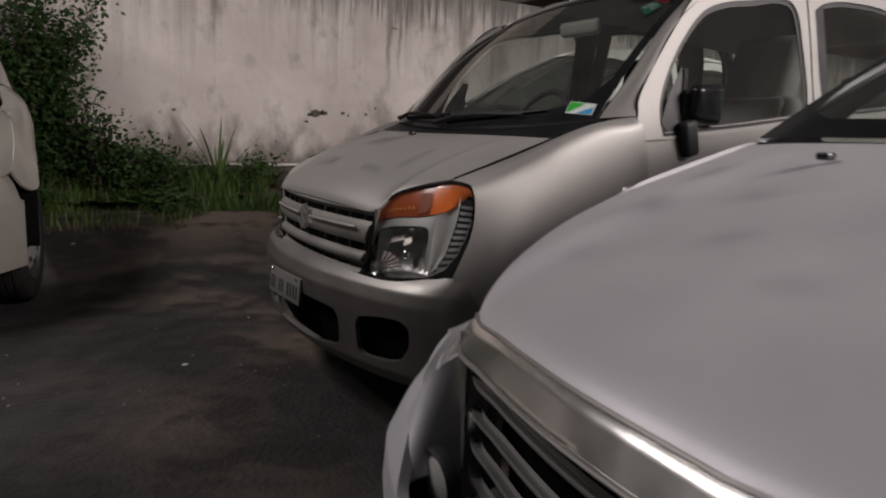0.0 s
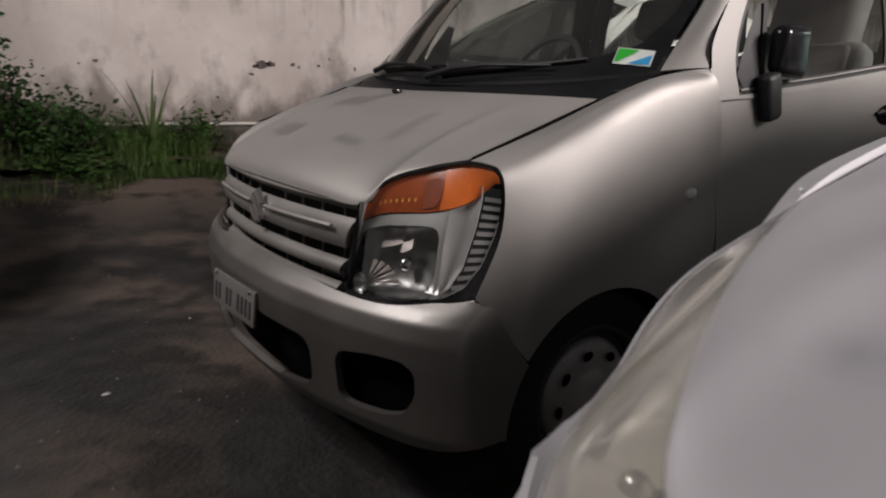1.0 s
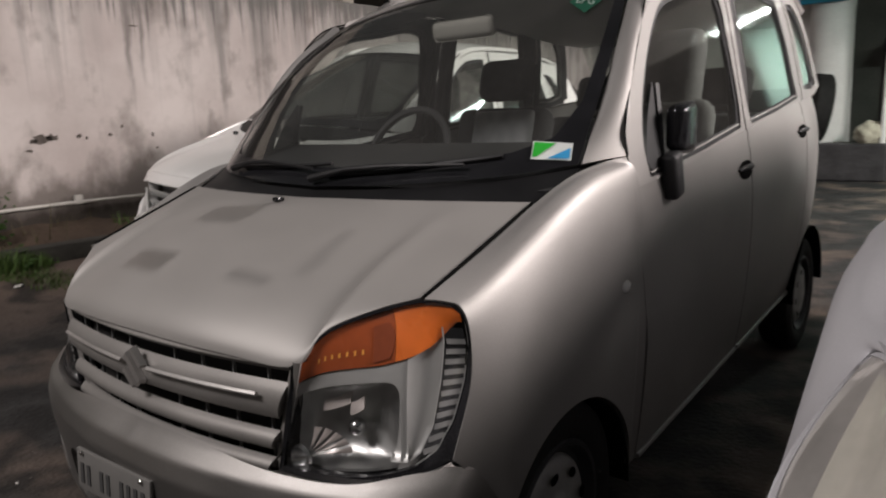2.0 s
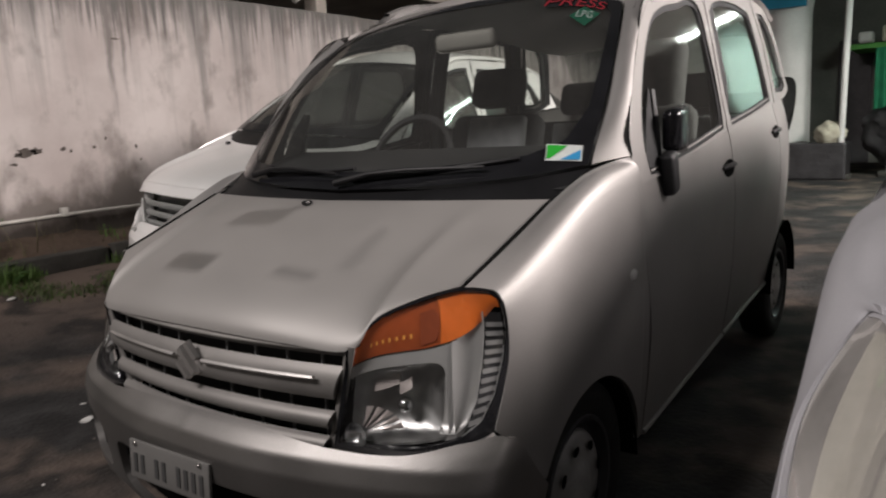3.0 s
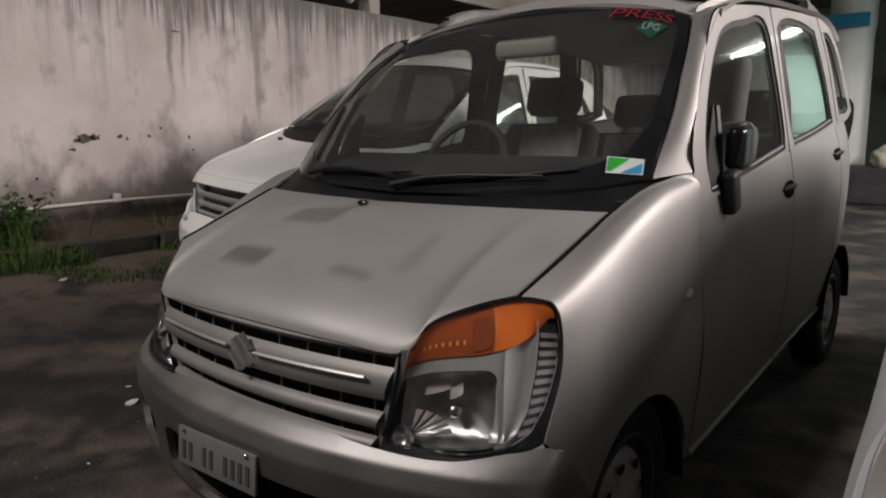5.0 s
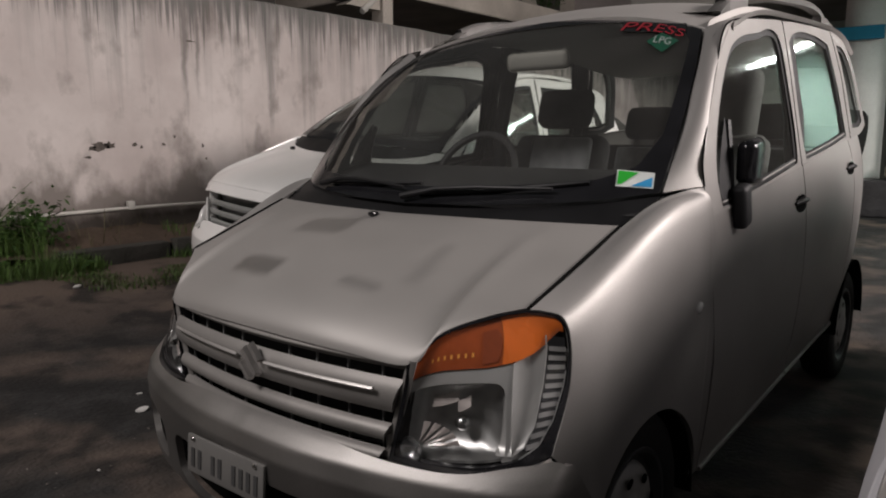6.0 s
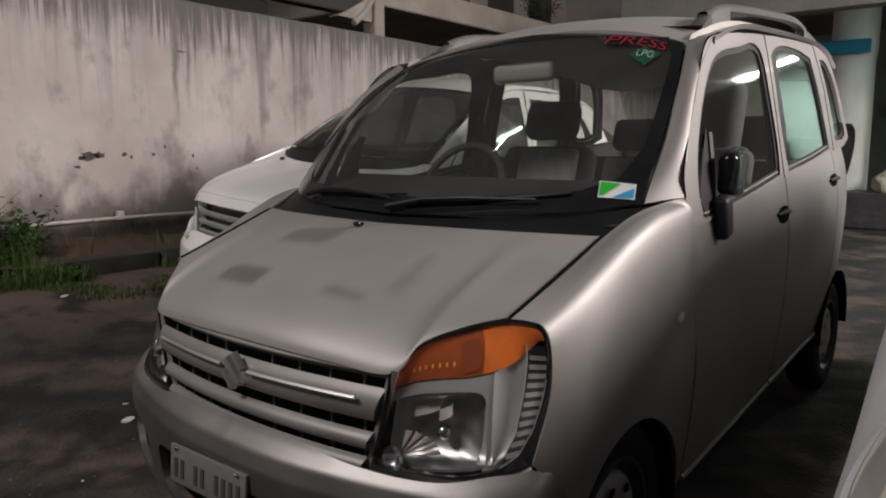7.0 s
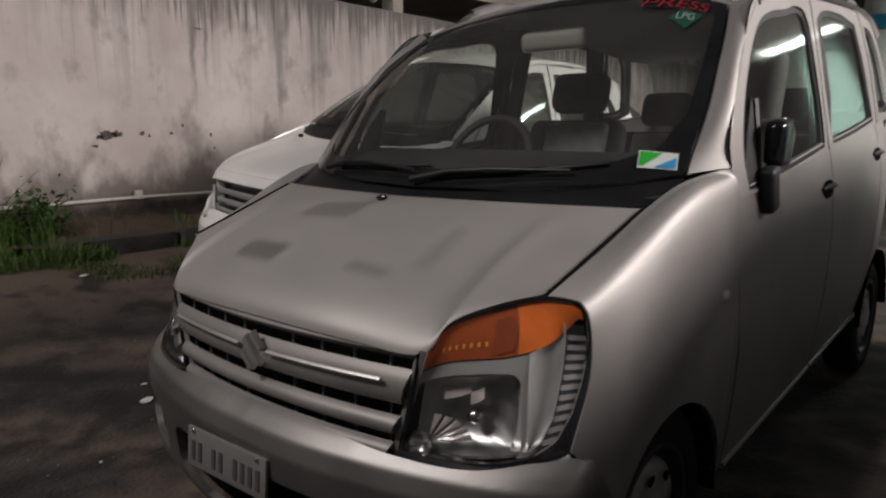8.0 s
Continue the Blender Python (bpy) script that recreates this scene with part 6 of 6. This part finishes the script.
for name, mat, spans, label in (
    ("grass", GRASS, ((-4.45, -4.05, -2.2, 1.3, 5200, 0.22), (-4.08, -3.35, -2.0, 0.95, 6500, 0.11), (-3.98, -3.10, 0.5, 3.4, 14000, 0.034), (-3.97, -3.80, 0.6, 3.0, 2500, 0.12), (-4.4, -4.05, 2.3, 4.5, 700, 0.10)), "dark green grass and weeds along the wall"),
    ("dry_grass", DRY, ((-4.45, -4.0, -1.0, 3.2, 260, 0.13), (-3.95, -3.1, -1.2, 3.2, 6000, 0.04)), "thin dry grass on the verge"),
):
    bm = bmesh.new()
    for x0, x1, y0, y1, n, h in spans:
        for _ in range(n):
            x, y = x0 + (x1 - x0) * rng.random() ** 1.4, rng.uniform(y0, y1)
            d = noise.noise((x * 1.7, y * 1.7, 4))
            if d < -0.12 + 0.25 * rng.random() + 0.5 * max(0, (x + 3.95) / 0.6) - 0.12 - (0.12 if x > -3.98 and y > 1.2 else 0):
                continue
            hh = h * rng.uniform(0.5, 1.25) * (1 + d)
            blade(bm, x, y, bank_z(x, y) - 0.01, hh, hh * rng.uniform(0.1, 0.8), rng.uniform(0, math.tau), rng.uniform(0.002, 0.005))
    tagged(part(name, bm, mat, smooth=False), label, "grass", kind="stuff")

bm = bmesh.new()
for _ in range(5200):
    x, y = rng.uniform(-4.42, -3.45), rng.uniform(-2.2, 1.45)
    d = noise.noise((x * 2, y * 2.2, 9))
    if d < -0.10 + 0.3 * max(0, (x + 3.9) / 0.45) + 0.25 * max(0, (y - 0.6) / 0.8):
        continue
    z = bank_z(x, y) + rng.uniform(0.01, 0.16 + 0.25 * d + 0.12 * max(0, -4.0 - x) / 0.4)
    a, r = rng.uniform(0, math.tau), rng.uniform(0.018, 0.045)
    d, up = Vector((math.cos(a), math.sin(a), rng.uniform(-0.3, 0.5))).normalized(), Vector((rng.uniform(-0.4, 0.4), rng.uniform(-0.4, 0.4), 1)).normalized()
    sd = d.cross(up).normalized()
    c = Vector((x, y, z))
    bm.faces.new([bm.verts.new(p) for p in (c - d * r, c + sd * r * 0.6, c + d * r, c - sd * r * 0.6)])
tagged(part("ground_weeds", bm, LEAF, smooth=False), "low broad-leaved weeds below the wall", "weeds", kind="stuff")

# the spiky plant
agave = thing("spiky_plant", "spiky green plant with long upright leaves at the wall", "plant", Matrix.Translation((-4.2, 0.86, 0.36)))
for k in range(12):
    a = k * 2.4
    out = rng.uniform(0.10, 0.42)
    h = rng.uniform(0.40, 0.74) * (1.1 - 0.5 * out)
    d = Vector((0.5 * math.cos(a), math.sin(a), 0))
    n = Vector((-d.y, d.x, 0)).normalized()
    bm = bmesh.new()
    prev = None
    for f in steps(6):
        c = d * out * f ** 1.4 + Vector((0, 0, h * f - 0.08 * f * f * out))
        w = 0.020 * (1 - f) ** 0.6 + 0.001
        row = [bm.verts.new(c - n * w), bm.verts.new(c + Vector((0, 0, -0.004))), bm.verts.new(c + n * w)]
        if prev:
            for i in range(2):
                bm.faces.new((prev[i], prev[i + 1], row[i + 1], row[i]))
        prev = row
    part("leaf", bm, SPIKE, agave)


def shrub(m, label, stems, leaves, reach, height, mat):
    """Woody stems with side twigs and many small leaves."""
    ob = thing("shrub", label, "shrub", m)
    wood, foliage = bmesh.new(), bmesh.new()
    for _ in range(stems):
        a = rng.uniform(0, math.tau)
        h = height * rng.uniform(0.55, 1.0)
        lean = Vector((0.45 * math.cos(a), math.sin(a), 0)) * reach * rng.uniform(0.3, 1.0)
        pts = [Vector((0.05 * math.cos(a), 0.12 * math.sin(a), -0.05))]
        for f in steps(7, 0.15, 1.0):
            pts.append(lean * f ** 1.3 + Vector((rng.uniform(-0.03, 0.03), rng.uniform(-0.05, 0.05), h * f)))
        tube(wood, pts, [0.014 * (1 - 0.8 * k / 7) + 0.002 for k in range(len(pts))], 5, cap=False)
        for _ in range(leaves):
            f = rng.uniform(0.12, 1.0)
            i = min(len(pts) - 2, int(f * (len(pts) - 1)))
            c = pts[i].lerp(pts[i + 1], rng.random())
            tw = Vector((rng.gauss(0, 0.6), rng.gauss(0, 1), rng.gauss(0.2, 0.7))).normalized() * rng.uniform(0.02, 0.22)
            c = c + tw
            r = rng.uniform(0.016, 0.034)
            d = Vector((rng.gauss(0, 1), rng.gauss(0, 1), rng.gauss(0, 0.6))).normalized()
            up = Vector((rng.gauss(0, 1), rng.gauss(0, 1), rng.gauss(0.5, 1))).normalized()
            sd = d.cross(up).normalized()
            t = [foliage.verts.new(p) for p in (c - d * r, c - d * r * 0.2 + sd * r * 0.6, c + d * r, c - d * r * 0.2 - sd * r * 0.6)]
            foliage.faces.new(t)
    part("stem", wood, BARK, ob)
    tagged(part("foliage", foliage, mat, ob, smooth=False), kind="stuff")
    return ob


shrub(Matrix.Translation((-4.15, -0.62, 0.34)), "tall leafy shrub growing against the wall", 18, 520, 0.55, 1.85, LEAF_DARK)
shrub(Matrix.Translation((-4.1, -1.3, 0.34)), "tall dense leafy shrub growing against the wall", 22, 650, 0.60, 2.5, LEAF_DARK)
shrub(Matrix.Translation((-4.2, -0.12, 0.34)), "low leafy shrub with thin reaching twigs", 10, 110, 0.50, 0.95, LEAF_DARK)
shrub(Matrix.Translation((-4.15, 0.18, 0.34)), "low dark leafy weeds at the wall's foot", 12, 160, 0.55, 0.45, LEAF_DARK)
shrub(Matrix.Translation((-4.25, 1.28, 0.34)), "small scrubby bush on the bank", 7, 50, 0.30, 0.35, LEAF)

# plaster gone from the wall in flakes
BARE = material("bare_grey_render", (0.10, 0.085, 0.075), 0.95, 0.0, 0.4, 20.0, 90.0, bump=0.8, bump_scale=60)
chips = [(1.90, 1.105, 0.075, 0.030), (1.98, 1.115, 0.045, 0.022), (1.84, 1.09, 0.03, 0.016), (1.80, 1.02, 0.03, 0.012), (2.19, 1.120, 0.022, 0.016), (2.25, 1.10, 0.012, 0.014), (2.45, 1.12, 0.018, 0.014), (2.558, 1.187, 0.012, 0.014), (2.829, 1.11, 0.011, 0.018), (2.86, 0.99, 0.010, 0.010), (0.539, 1.074, 0.022, 0.014), (0.42, 1.05, 0.008, 0.008), (2.75, 2.02, 0.05, 0.008)]
for y, z, a, b in chips:
    bm = bmesh.new()
    ring = []
    for k in range(18):
        t = k * math.tau / 18
        r = 1 + 0.5 * noise.noise((math.cos(t) * 2 + y * 7, math.sin(t) * 2 + z * 5, 1)) + rng.uniform(-0.28, 0.28)
        ring.append(bm.verts.new((WALL_X + 0.0035, y + a * r * math.cos(t), z + b * r * math.sin(t))))
    bm.faces.new(ring)
    tagged(part("wall_chip", bm, BARE, smooth=False), "dark patch where plaster has flaked from the wall", "plaster damage", kind="structure")

# litter and pebbles on the yard
for x, y, s in ((-1.526, 0.634, 0.05), (-0.495, -0.18, 0.022), (-1.72, 0.72, 0.02), (-2.9, -0.42, 0.03), (-3.45, 1.2, 0.06), (-1.1, 0.25, 0.012)):
    bm = bmesh.new()
    g = bmesh.ops.create_icosphere(bm, subdivisions=2, radius=s * 0.5)
    for w in bm.verts:
        w.co = Vector((w.co.x * 1.3, w.co.y * 0.8, w.co.z * 0.35)) * (1 + 0.35 * noise.noise(w.co * 60 + Vector((x, y, 0))))
    ob = tagged(part("litter", bm, PAPER), "small crumpled scrap of pale litter on the ground", "litter", "litter")
    ob.location = (x, y, ground_z(x, y) + s * 0.12)
    ob.rotation_euler.z = x * 3

# scattered grit
GRIT = material("pale_grit", (0.16, 0.14, 0.125), 0.9, 0.0, 0.5, 20.0, 90.0)
bm = bmesh.new()
for _ in range(900):
    x, y = rng.uniform(-3.4, 0.4), rng.uniform(-1.6, 2.4)
    if noise.noise((x * 1.4, y * 1.4, 2)) < -0.1 + 0.25 * rng.random():
        continue
    r = 0.003 + 0.007 * rng.random() ** 3
    c = Vector((x, y, ground_z(x, y)))
    a = rng.uniform(0, math.tau)
    base = [bm.verts.new(c + Vector((r * math.cos(a + q), r * 0.8 * math.sin(a + q), -0.001))) for q in (0, 1.3, 2.6, 3.9, 5.1)]
    top = bm.verts.new(c + Vector((0, 0, r * 0.7)))
    for i in range(5):
        bm.faces.new((base[i], base[(i + 1) % 5], top))
tagged(part("grit", bm, GRIT, smooth=False), "small pale grit strewn over the yard", "grit", kind="stuff")

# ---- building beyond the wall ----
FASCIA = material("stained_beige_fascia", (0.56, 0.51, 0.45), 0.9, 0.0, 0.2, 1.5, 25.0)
# dark tone painting shade into the wall and beam below the slabs; shutters too
SHADE = material("shaded_house_concrete", (0.09, 0.085, 0.08), 0.9, 0.0, 0.25, 1.2, 20.0)
PLASTER = material("mauve_grey_plaster", (0.48, 0.43, 0.42), 0.9, 0.0, 0.2, 1.2, 20.0)
house = thing("neighbour_house", "neighbouring house with beige slab edges behind the wall", "house")
for name, mat, c, sz in (
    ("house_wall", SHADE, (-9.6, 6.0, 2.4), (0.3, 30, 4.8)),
    ("lower_slab", FASCIA, (-8.1, 13.3, 3.62), (2.9, 11.6, 0.42)),
    ("upper_slab", FASCIA, (-8.1, -1.0, 4.25), (2.9, 17.2, 0.50)),
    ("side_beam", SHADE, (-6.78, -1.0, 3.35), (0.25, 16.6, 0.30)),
    ("house_column", FASCIA, (-6.75, 7.48, 2.2), (0.28, 0.22, 4.4)),
):
    bm = bmesh.new()
    box(bm, *c, *sz, 0.02, seg=1)
    part(name, bm, mat, house, smooth=False)
for name, mat, c, sz in (
    ("upper_wall", FASCIA, (-9.5, 13.0, 5.6), (0.3, 16.0, 3.6)),
    ("side_wing", PLASTER, (-7.0, 18.2, 3.6), (6.5, 0.3, 7.2)),
):
    bm = bmesh.new()
    box(bm, *c, *sz, 0.02, seg=1)
    part(name, bm, mat, house, smooth=False)
for k in range(5):
    bm = bmesh.new()
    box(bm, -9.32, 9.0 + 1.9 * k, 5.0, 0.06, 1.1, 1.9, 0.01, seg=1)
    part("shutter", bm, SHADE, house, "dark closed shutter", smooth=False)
bm = tube(bmesh.new(), [(-6.6, 6.9, 3.05), (-6.6, 7.15, 3.25), (-6.6, 7.32, 3.5), (-6.6, 7.36, 4.2)], 0.05, 8)
part("drain_pipe", bm, PVC, house)
bm = bmesh.new()
pr = [bm.verts.new(p) for p in ((-6.62, 6.6, 3.12), (-6.62, 7.3, 3.12), (-6.62, 7.3, 3.5), (-6.85, 6.6, 3.12), (-6.85, 7.3, 3.12), (-6.85, 7.3, 3.5))]
for q in ((0, 1, 2), (5, 4, 3), (0, 3, 4, 1), (1, 4, 5, 2), (2, 5, 3, 0)):
    bm.faces.new([pr[k] for k in q])
part("gusset", bm, FASCIA, house, smooth=False)

shrub(Matrix.Translation((-7.6, 13.6, 3.83)), "leafy potted plants on the neighbour's slab", 12, 90, 0.9, 0.95, LEAF)
shrub(Matrix.Translation((-5.2, 16.2, 0.0)), "dark leafy tree behind the back wall", 10, 160, 0.8, 5.2, LEAF_DARK)

# ---- porch at the back of the yard ----
LIMEWASH = material("pale_limewash", (0.68, 0.67, 0.65), 0.85, 0.0, 0.12, 2.0, 30.0)
TEAL_WALL = material("pale_teal_paint", (0.42, 0.58, 0.52), 0.8, 0.0, 0.1, 2.0, 30.0)
BLUE_BAND = material("blue_painted_board", (0.02, 0.22, 0.36), 0.6, 0.0, 0.15, 4.0, 30.0)
GREY_WALL = material("grey_cement_wall", (0.20, 0.195, 0.18), 0.9, 0.0, 0.25, 1.5, 20.0, bump=0.4, bump_scale=20)
GREEN_BOARD = material("green_painted_board", (0.10, 0.36, 0.06), 0.6, 0.0, 0.15)
GREEN_CLOTH = material("green_cloth", (0.04, 0.34, 0.17), 0.8, 0.0, 0.2)
CREAM = material("cream_panel", (0.42, 0.40, 0.28), 0.7, 0.0, 0.1)
TARP = material("dark_tarpaulin", (0.035, 0.033, 0.035), 0.45, 0.0, 0.4, 6.0, 40.0, bump=0.6, bump_scale=14)
SACKING = material("pale_woven_sack", (0.46, 0.43, 0.34), 0.8, 0.0, 0.2, 12.0, 120.0, bump=0.5, bump_scale=120)


def slab(name, mat, c, sz, label, category, bevel=0.02, kind="structure"):
    bm = bmesh.new()
    box(bm, *c, *sz, bevel, seg=2)
    return tagged(part(name, bm, mat, smooth=False), label, category, kind=kind)


slab("wall_back", GREY_WALL, (1.3, 15.15, 2.4), (12.4, 0.3, 4.8), "grey cement back wall of the yard", "wall")
slab("wall_porch", TEAL_WALL, (2.2, 10.6, 1.7), (0.6, 0.25, 3.4), "pale teal painted porch wall", "wall")
slab("wall_east", GREY_WALL, (7.5, 3.0, 2.2), (0.3, 24.0, 4.4), "grey cement side wall of the yard", "wall")
slab("wall_south", GREY_WALL, (1.4, -8.6, 2.2), (12.0, 0.3, 4.4), "grey cement end wall of the yard", "wall")
slab("porch_ceiling", GREY_WALL, (1.2, 12.4, 3.55), (9.6, 5.4, 0.25), "grey concrete porch ceiling", "ceiling")
slab("porch_beam", GREY_WALL, (1.2, 9.75, 3.25), (9.6, 0.3, 0.55), "grey concrete porch beam", "beam")
bm = bmesh.new()
lathe(bm, [(0.0, 0.34), (0.2, 0.33), (2.55, 0.31), (2.75, 0.33), (3.42, 0.33)], 28, "z", (-0.86, 12.3, 0))
tagged(part("porch_column", bm, LIMEWASH), "stout round whitewashed porch column", "column", kind="structure")
slab("white_partition", LIMEWASH, (-2.0, 12.8, 1.4), (1.9, 0.2, 2.8), "whitewashed partition beside the column", "partition")
slab("blue_band", BLUE_BAND, (-1.08, 11.85, 2.76), (1.02, 0.10, 0.20), "blue painted board above the partition", "board", 0.01)
pole = thing("metal_pole", "thin pale metal pole standing on a small base", "pole")
part("pole_tube", tube(bmesh.new(), [(0.0, 11.6, 0.03), (0.02, 11.6, 1.6), (0.06, 11.6, 3.3)], 0.045, 10), LIMEWASH, pole)
bm = bmesh.new()
box(bm, 0.0, 11.6, 0.04, 0.30, 0.26, 0.08, 0.02)
part("pole_base", bm, CONCRETE, pole)
copy_thing(pole, Matrix.Translation((0.62, 0.5, 0)))
shelf = thing("wall_shelf", "green shelf board with clutter under the porch", "shelf")
bm = bmesh.new()
box(bm, 0.75, 14.3, 2.08, 1.8, 1.4, 0.09, 0.01)
part("shelf_board", bm, GREEN_BOARD, shelf, smooth=False)
for k, (w, h) in enumerate(((0.22, 0.18), (0.3, 0.26), (0.18, 0.34), (0.34, 0.2))):
    bm = bmesh.new()
    box(bm, 0.1 + 0.38 * k, 13.6, 2.125 + h / 2, w, 0.3, h, 0.04, seg=3)
    tagged(part("shelf_bundle", bm, (LIMEWASH, SACKING, TEAL_WALL, LIMEWASH)[k]), "pale bundle lying on the green shelf", "bundle", "shelf bundles")
bm = patch(lambda u, v: Vector((0.25 + 0.42 * u, 13.62 + 0.04 * math.sin(u * 14) * (1 - 0.3 * v), 0.95 + 1.087 * v)), steps(24), steps(6), flange=0.01)
part("hanging_cloth", bm, GREEN_CLOTH, shelf, "green cloth hanging from the board")
slab("cream_panel", CREAM, (1.15, 14.0, 0.85), (0.75, 0.06, 1.7), "cream panel leaning on the back wall", "panel", 0.01, "")
# flat dark sheet standing in for the shade inside a doorway
slab("doorway_shade", TARP, (-0.18, 14.95, 1.15), (0.55, 0.10, 2.3), "dark sheet for the shaded doorway in the back wall", "doorway")


def loose_tyre(m, r, label, mat=RUBBER):
    ob = thing("loose_tyre", label, "tyre", m, "loose tyres")
    bm = bmesh.new()
    w = r * 0.26
    lathe(bm, [(-w, r * 0.62), (-w, r * 0.92), (-w * 0.7, r), (w * 0.7, r), (w, r * 0.92), (w, r * 0.62), (w * 0.6, r * 0.58), (-w * 0.6, r * 0.58), (-w, r * 0.62)], 36)
    bmesh.ops.reverse_faces(bm, faces=bm.faces[:])
    part("tread", bm, mat, ob)


loose_tyre(pose(-0.90, 11.72, 1.09, 0, 8, 20), 0.52, "large worn tyre standing on the plinth")
bm = bmesh.new()
bmesh.ops.create_icosphere(bm, subdivisions=4, radius=1.0)
for w in bm.verts:
    n = 1 + 0.18 * noise.noise(w.co * 2.2) + 0.05 * noise.noise(w.co * 7)
    w.co = Vector((w.co.x * 0.22, w.co.y * 0.20, max(-0.13, w.co.z * 0.19))) * n
ob = tagged(part("sack", bm, SACKING), "full pale sack lying on a low crate", "sack")
ob.location = (-0.16, 11.7, 0.69)
slab("low_plinth", TARP, (-0.58, 11.75, 0.28), (1.35, 0.62, 0.56), "dark low plinth under the tyre and the sack", "plinth", 0.03, "")
bm = bmesh.new()
bmesh.ops.create_icosphere(bm, subdivisions=5, radius=1.0)
for w in bm.verts:
    c = w.co.copy()
    n = 1 + 0.12 * noise.noise(c * 2.5) + 0.05 * noise.noise(c * 8)
    w.co = Vector((c.x * 0.95, c.y * 0.42, max(-0.55, c.z * 0.62) + 0.12 * c.x * c.x)) * n
ob = tagged(part("covered_motorcycle", bm, TARP), "motorcycle under a dark shiny cover", "motorcycle")
ob.location = (1.15, 12.4, 0.56)

# the porch's tube lamp
TUBE_GLOW = material("tube_lamp_glow", (0.86, 1.0, 0.93), 0.4, emit=34.0)


def tube_lamp(x, y, z, length, back):
    """A fluorescent tube under its housing, on two hangers that reach back to the beam."""
    ob = thing("tube_lamp", "white fluorescent tube lamp under the porch beam", "lamp", Matrix.Translation((x, y, z)), "porch lamps")
    bm = bmesh.new()
    box(bm, 0, 0, 0.06, length + 0.1, 0.09, 0.06, 0.01)
    part("lamp_housing", bm, LIMEWASH, ob, smooth=False)
    part("lamp_tube", tube(bmesh.new(), [(-length / 2, 0, 0), (0, 0, 0), (length / 2, 0, 0)], 0.03, 12), TUBE_GLOW, ob)
    for k in (-0.4, 0.4):
        part("hanger", tube(bmesh.new(), [(k * length, 0, 0.07), (k * length, back * 0.7, 0.35), (k * length, back, 0.40)], 0.012, 6), LIMEWASH, ob)


tube_lamp(2.27, 8.95, 2.88, 0.40, 0.66)
tube_lamp(2.05, 9.30, 2.98, 0.80, 0.31)
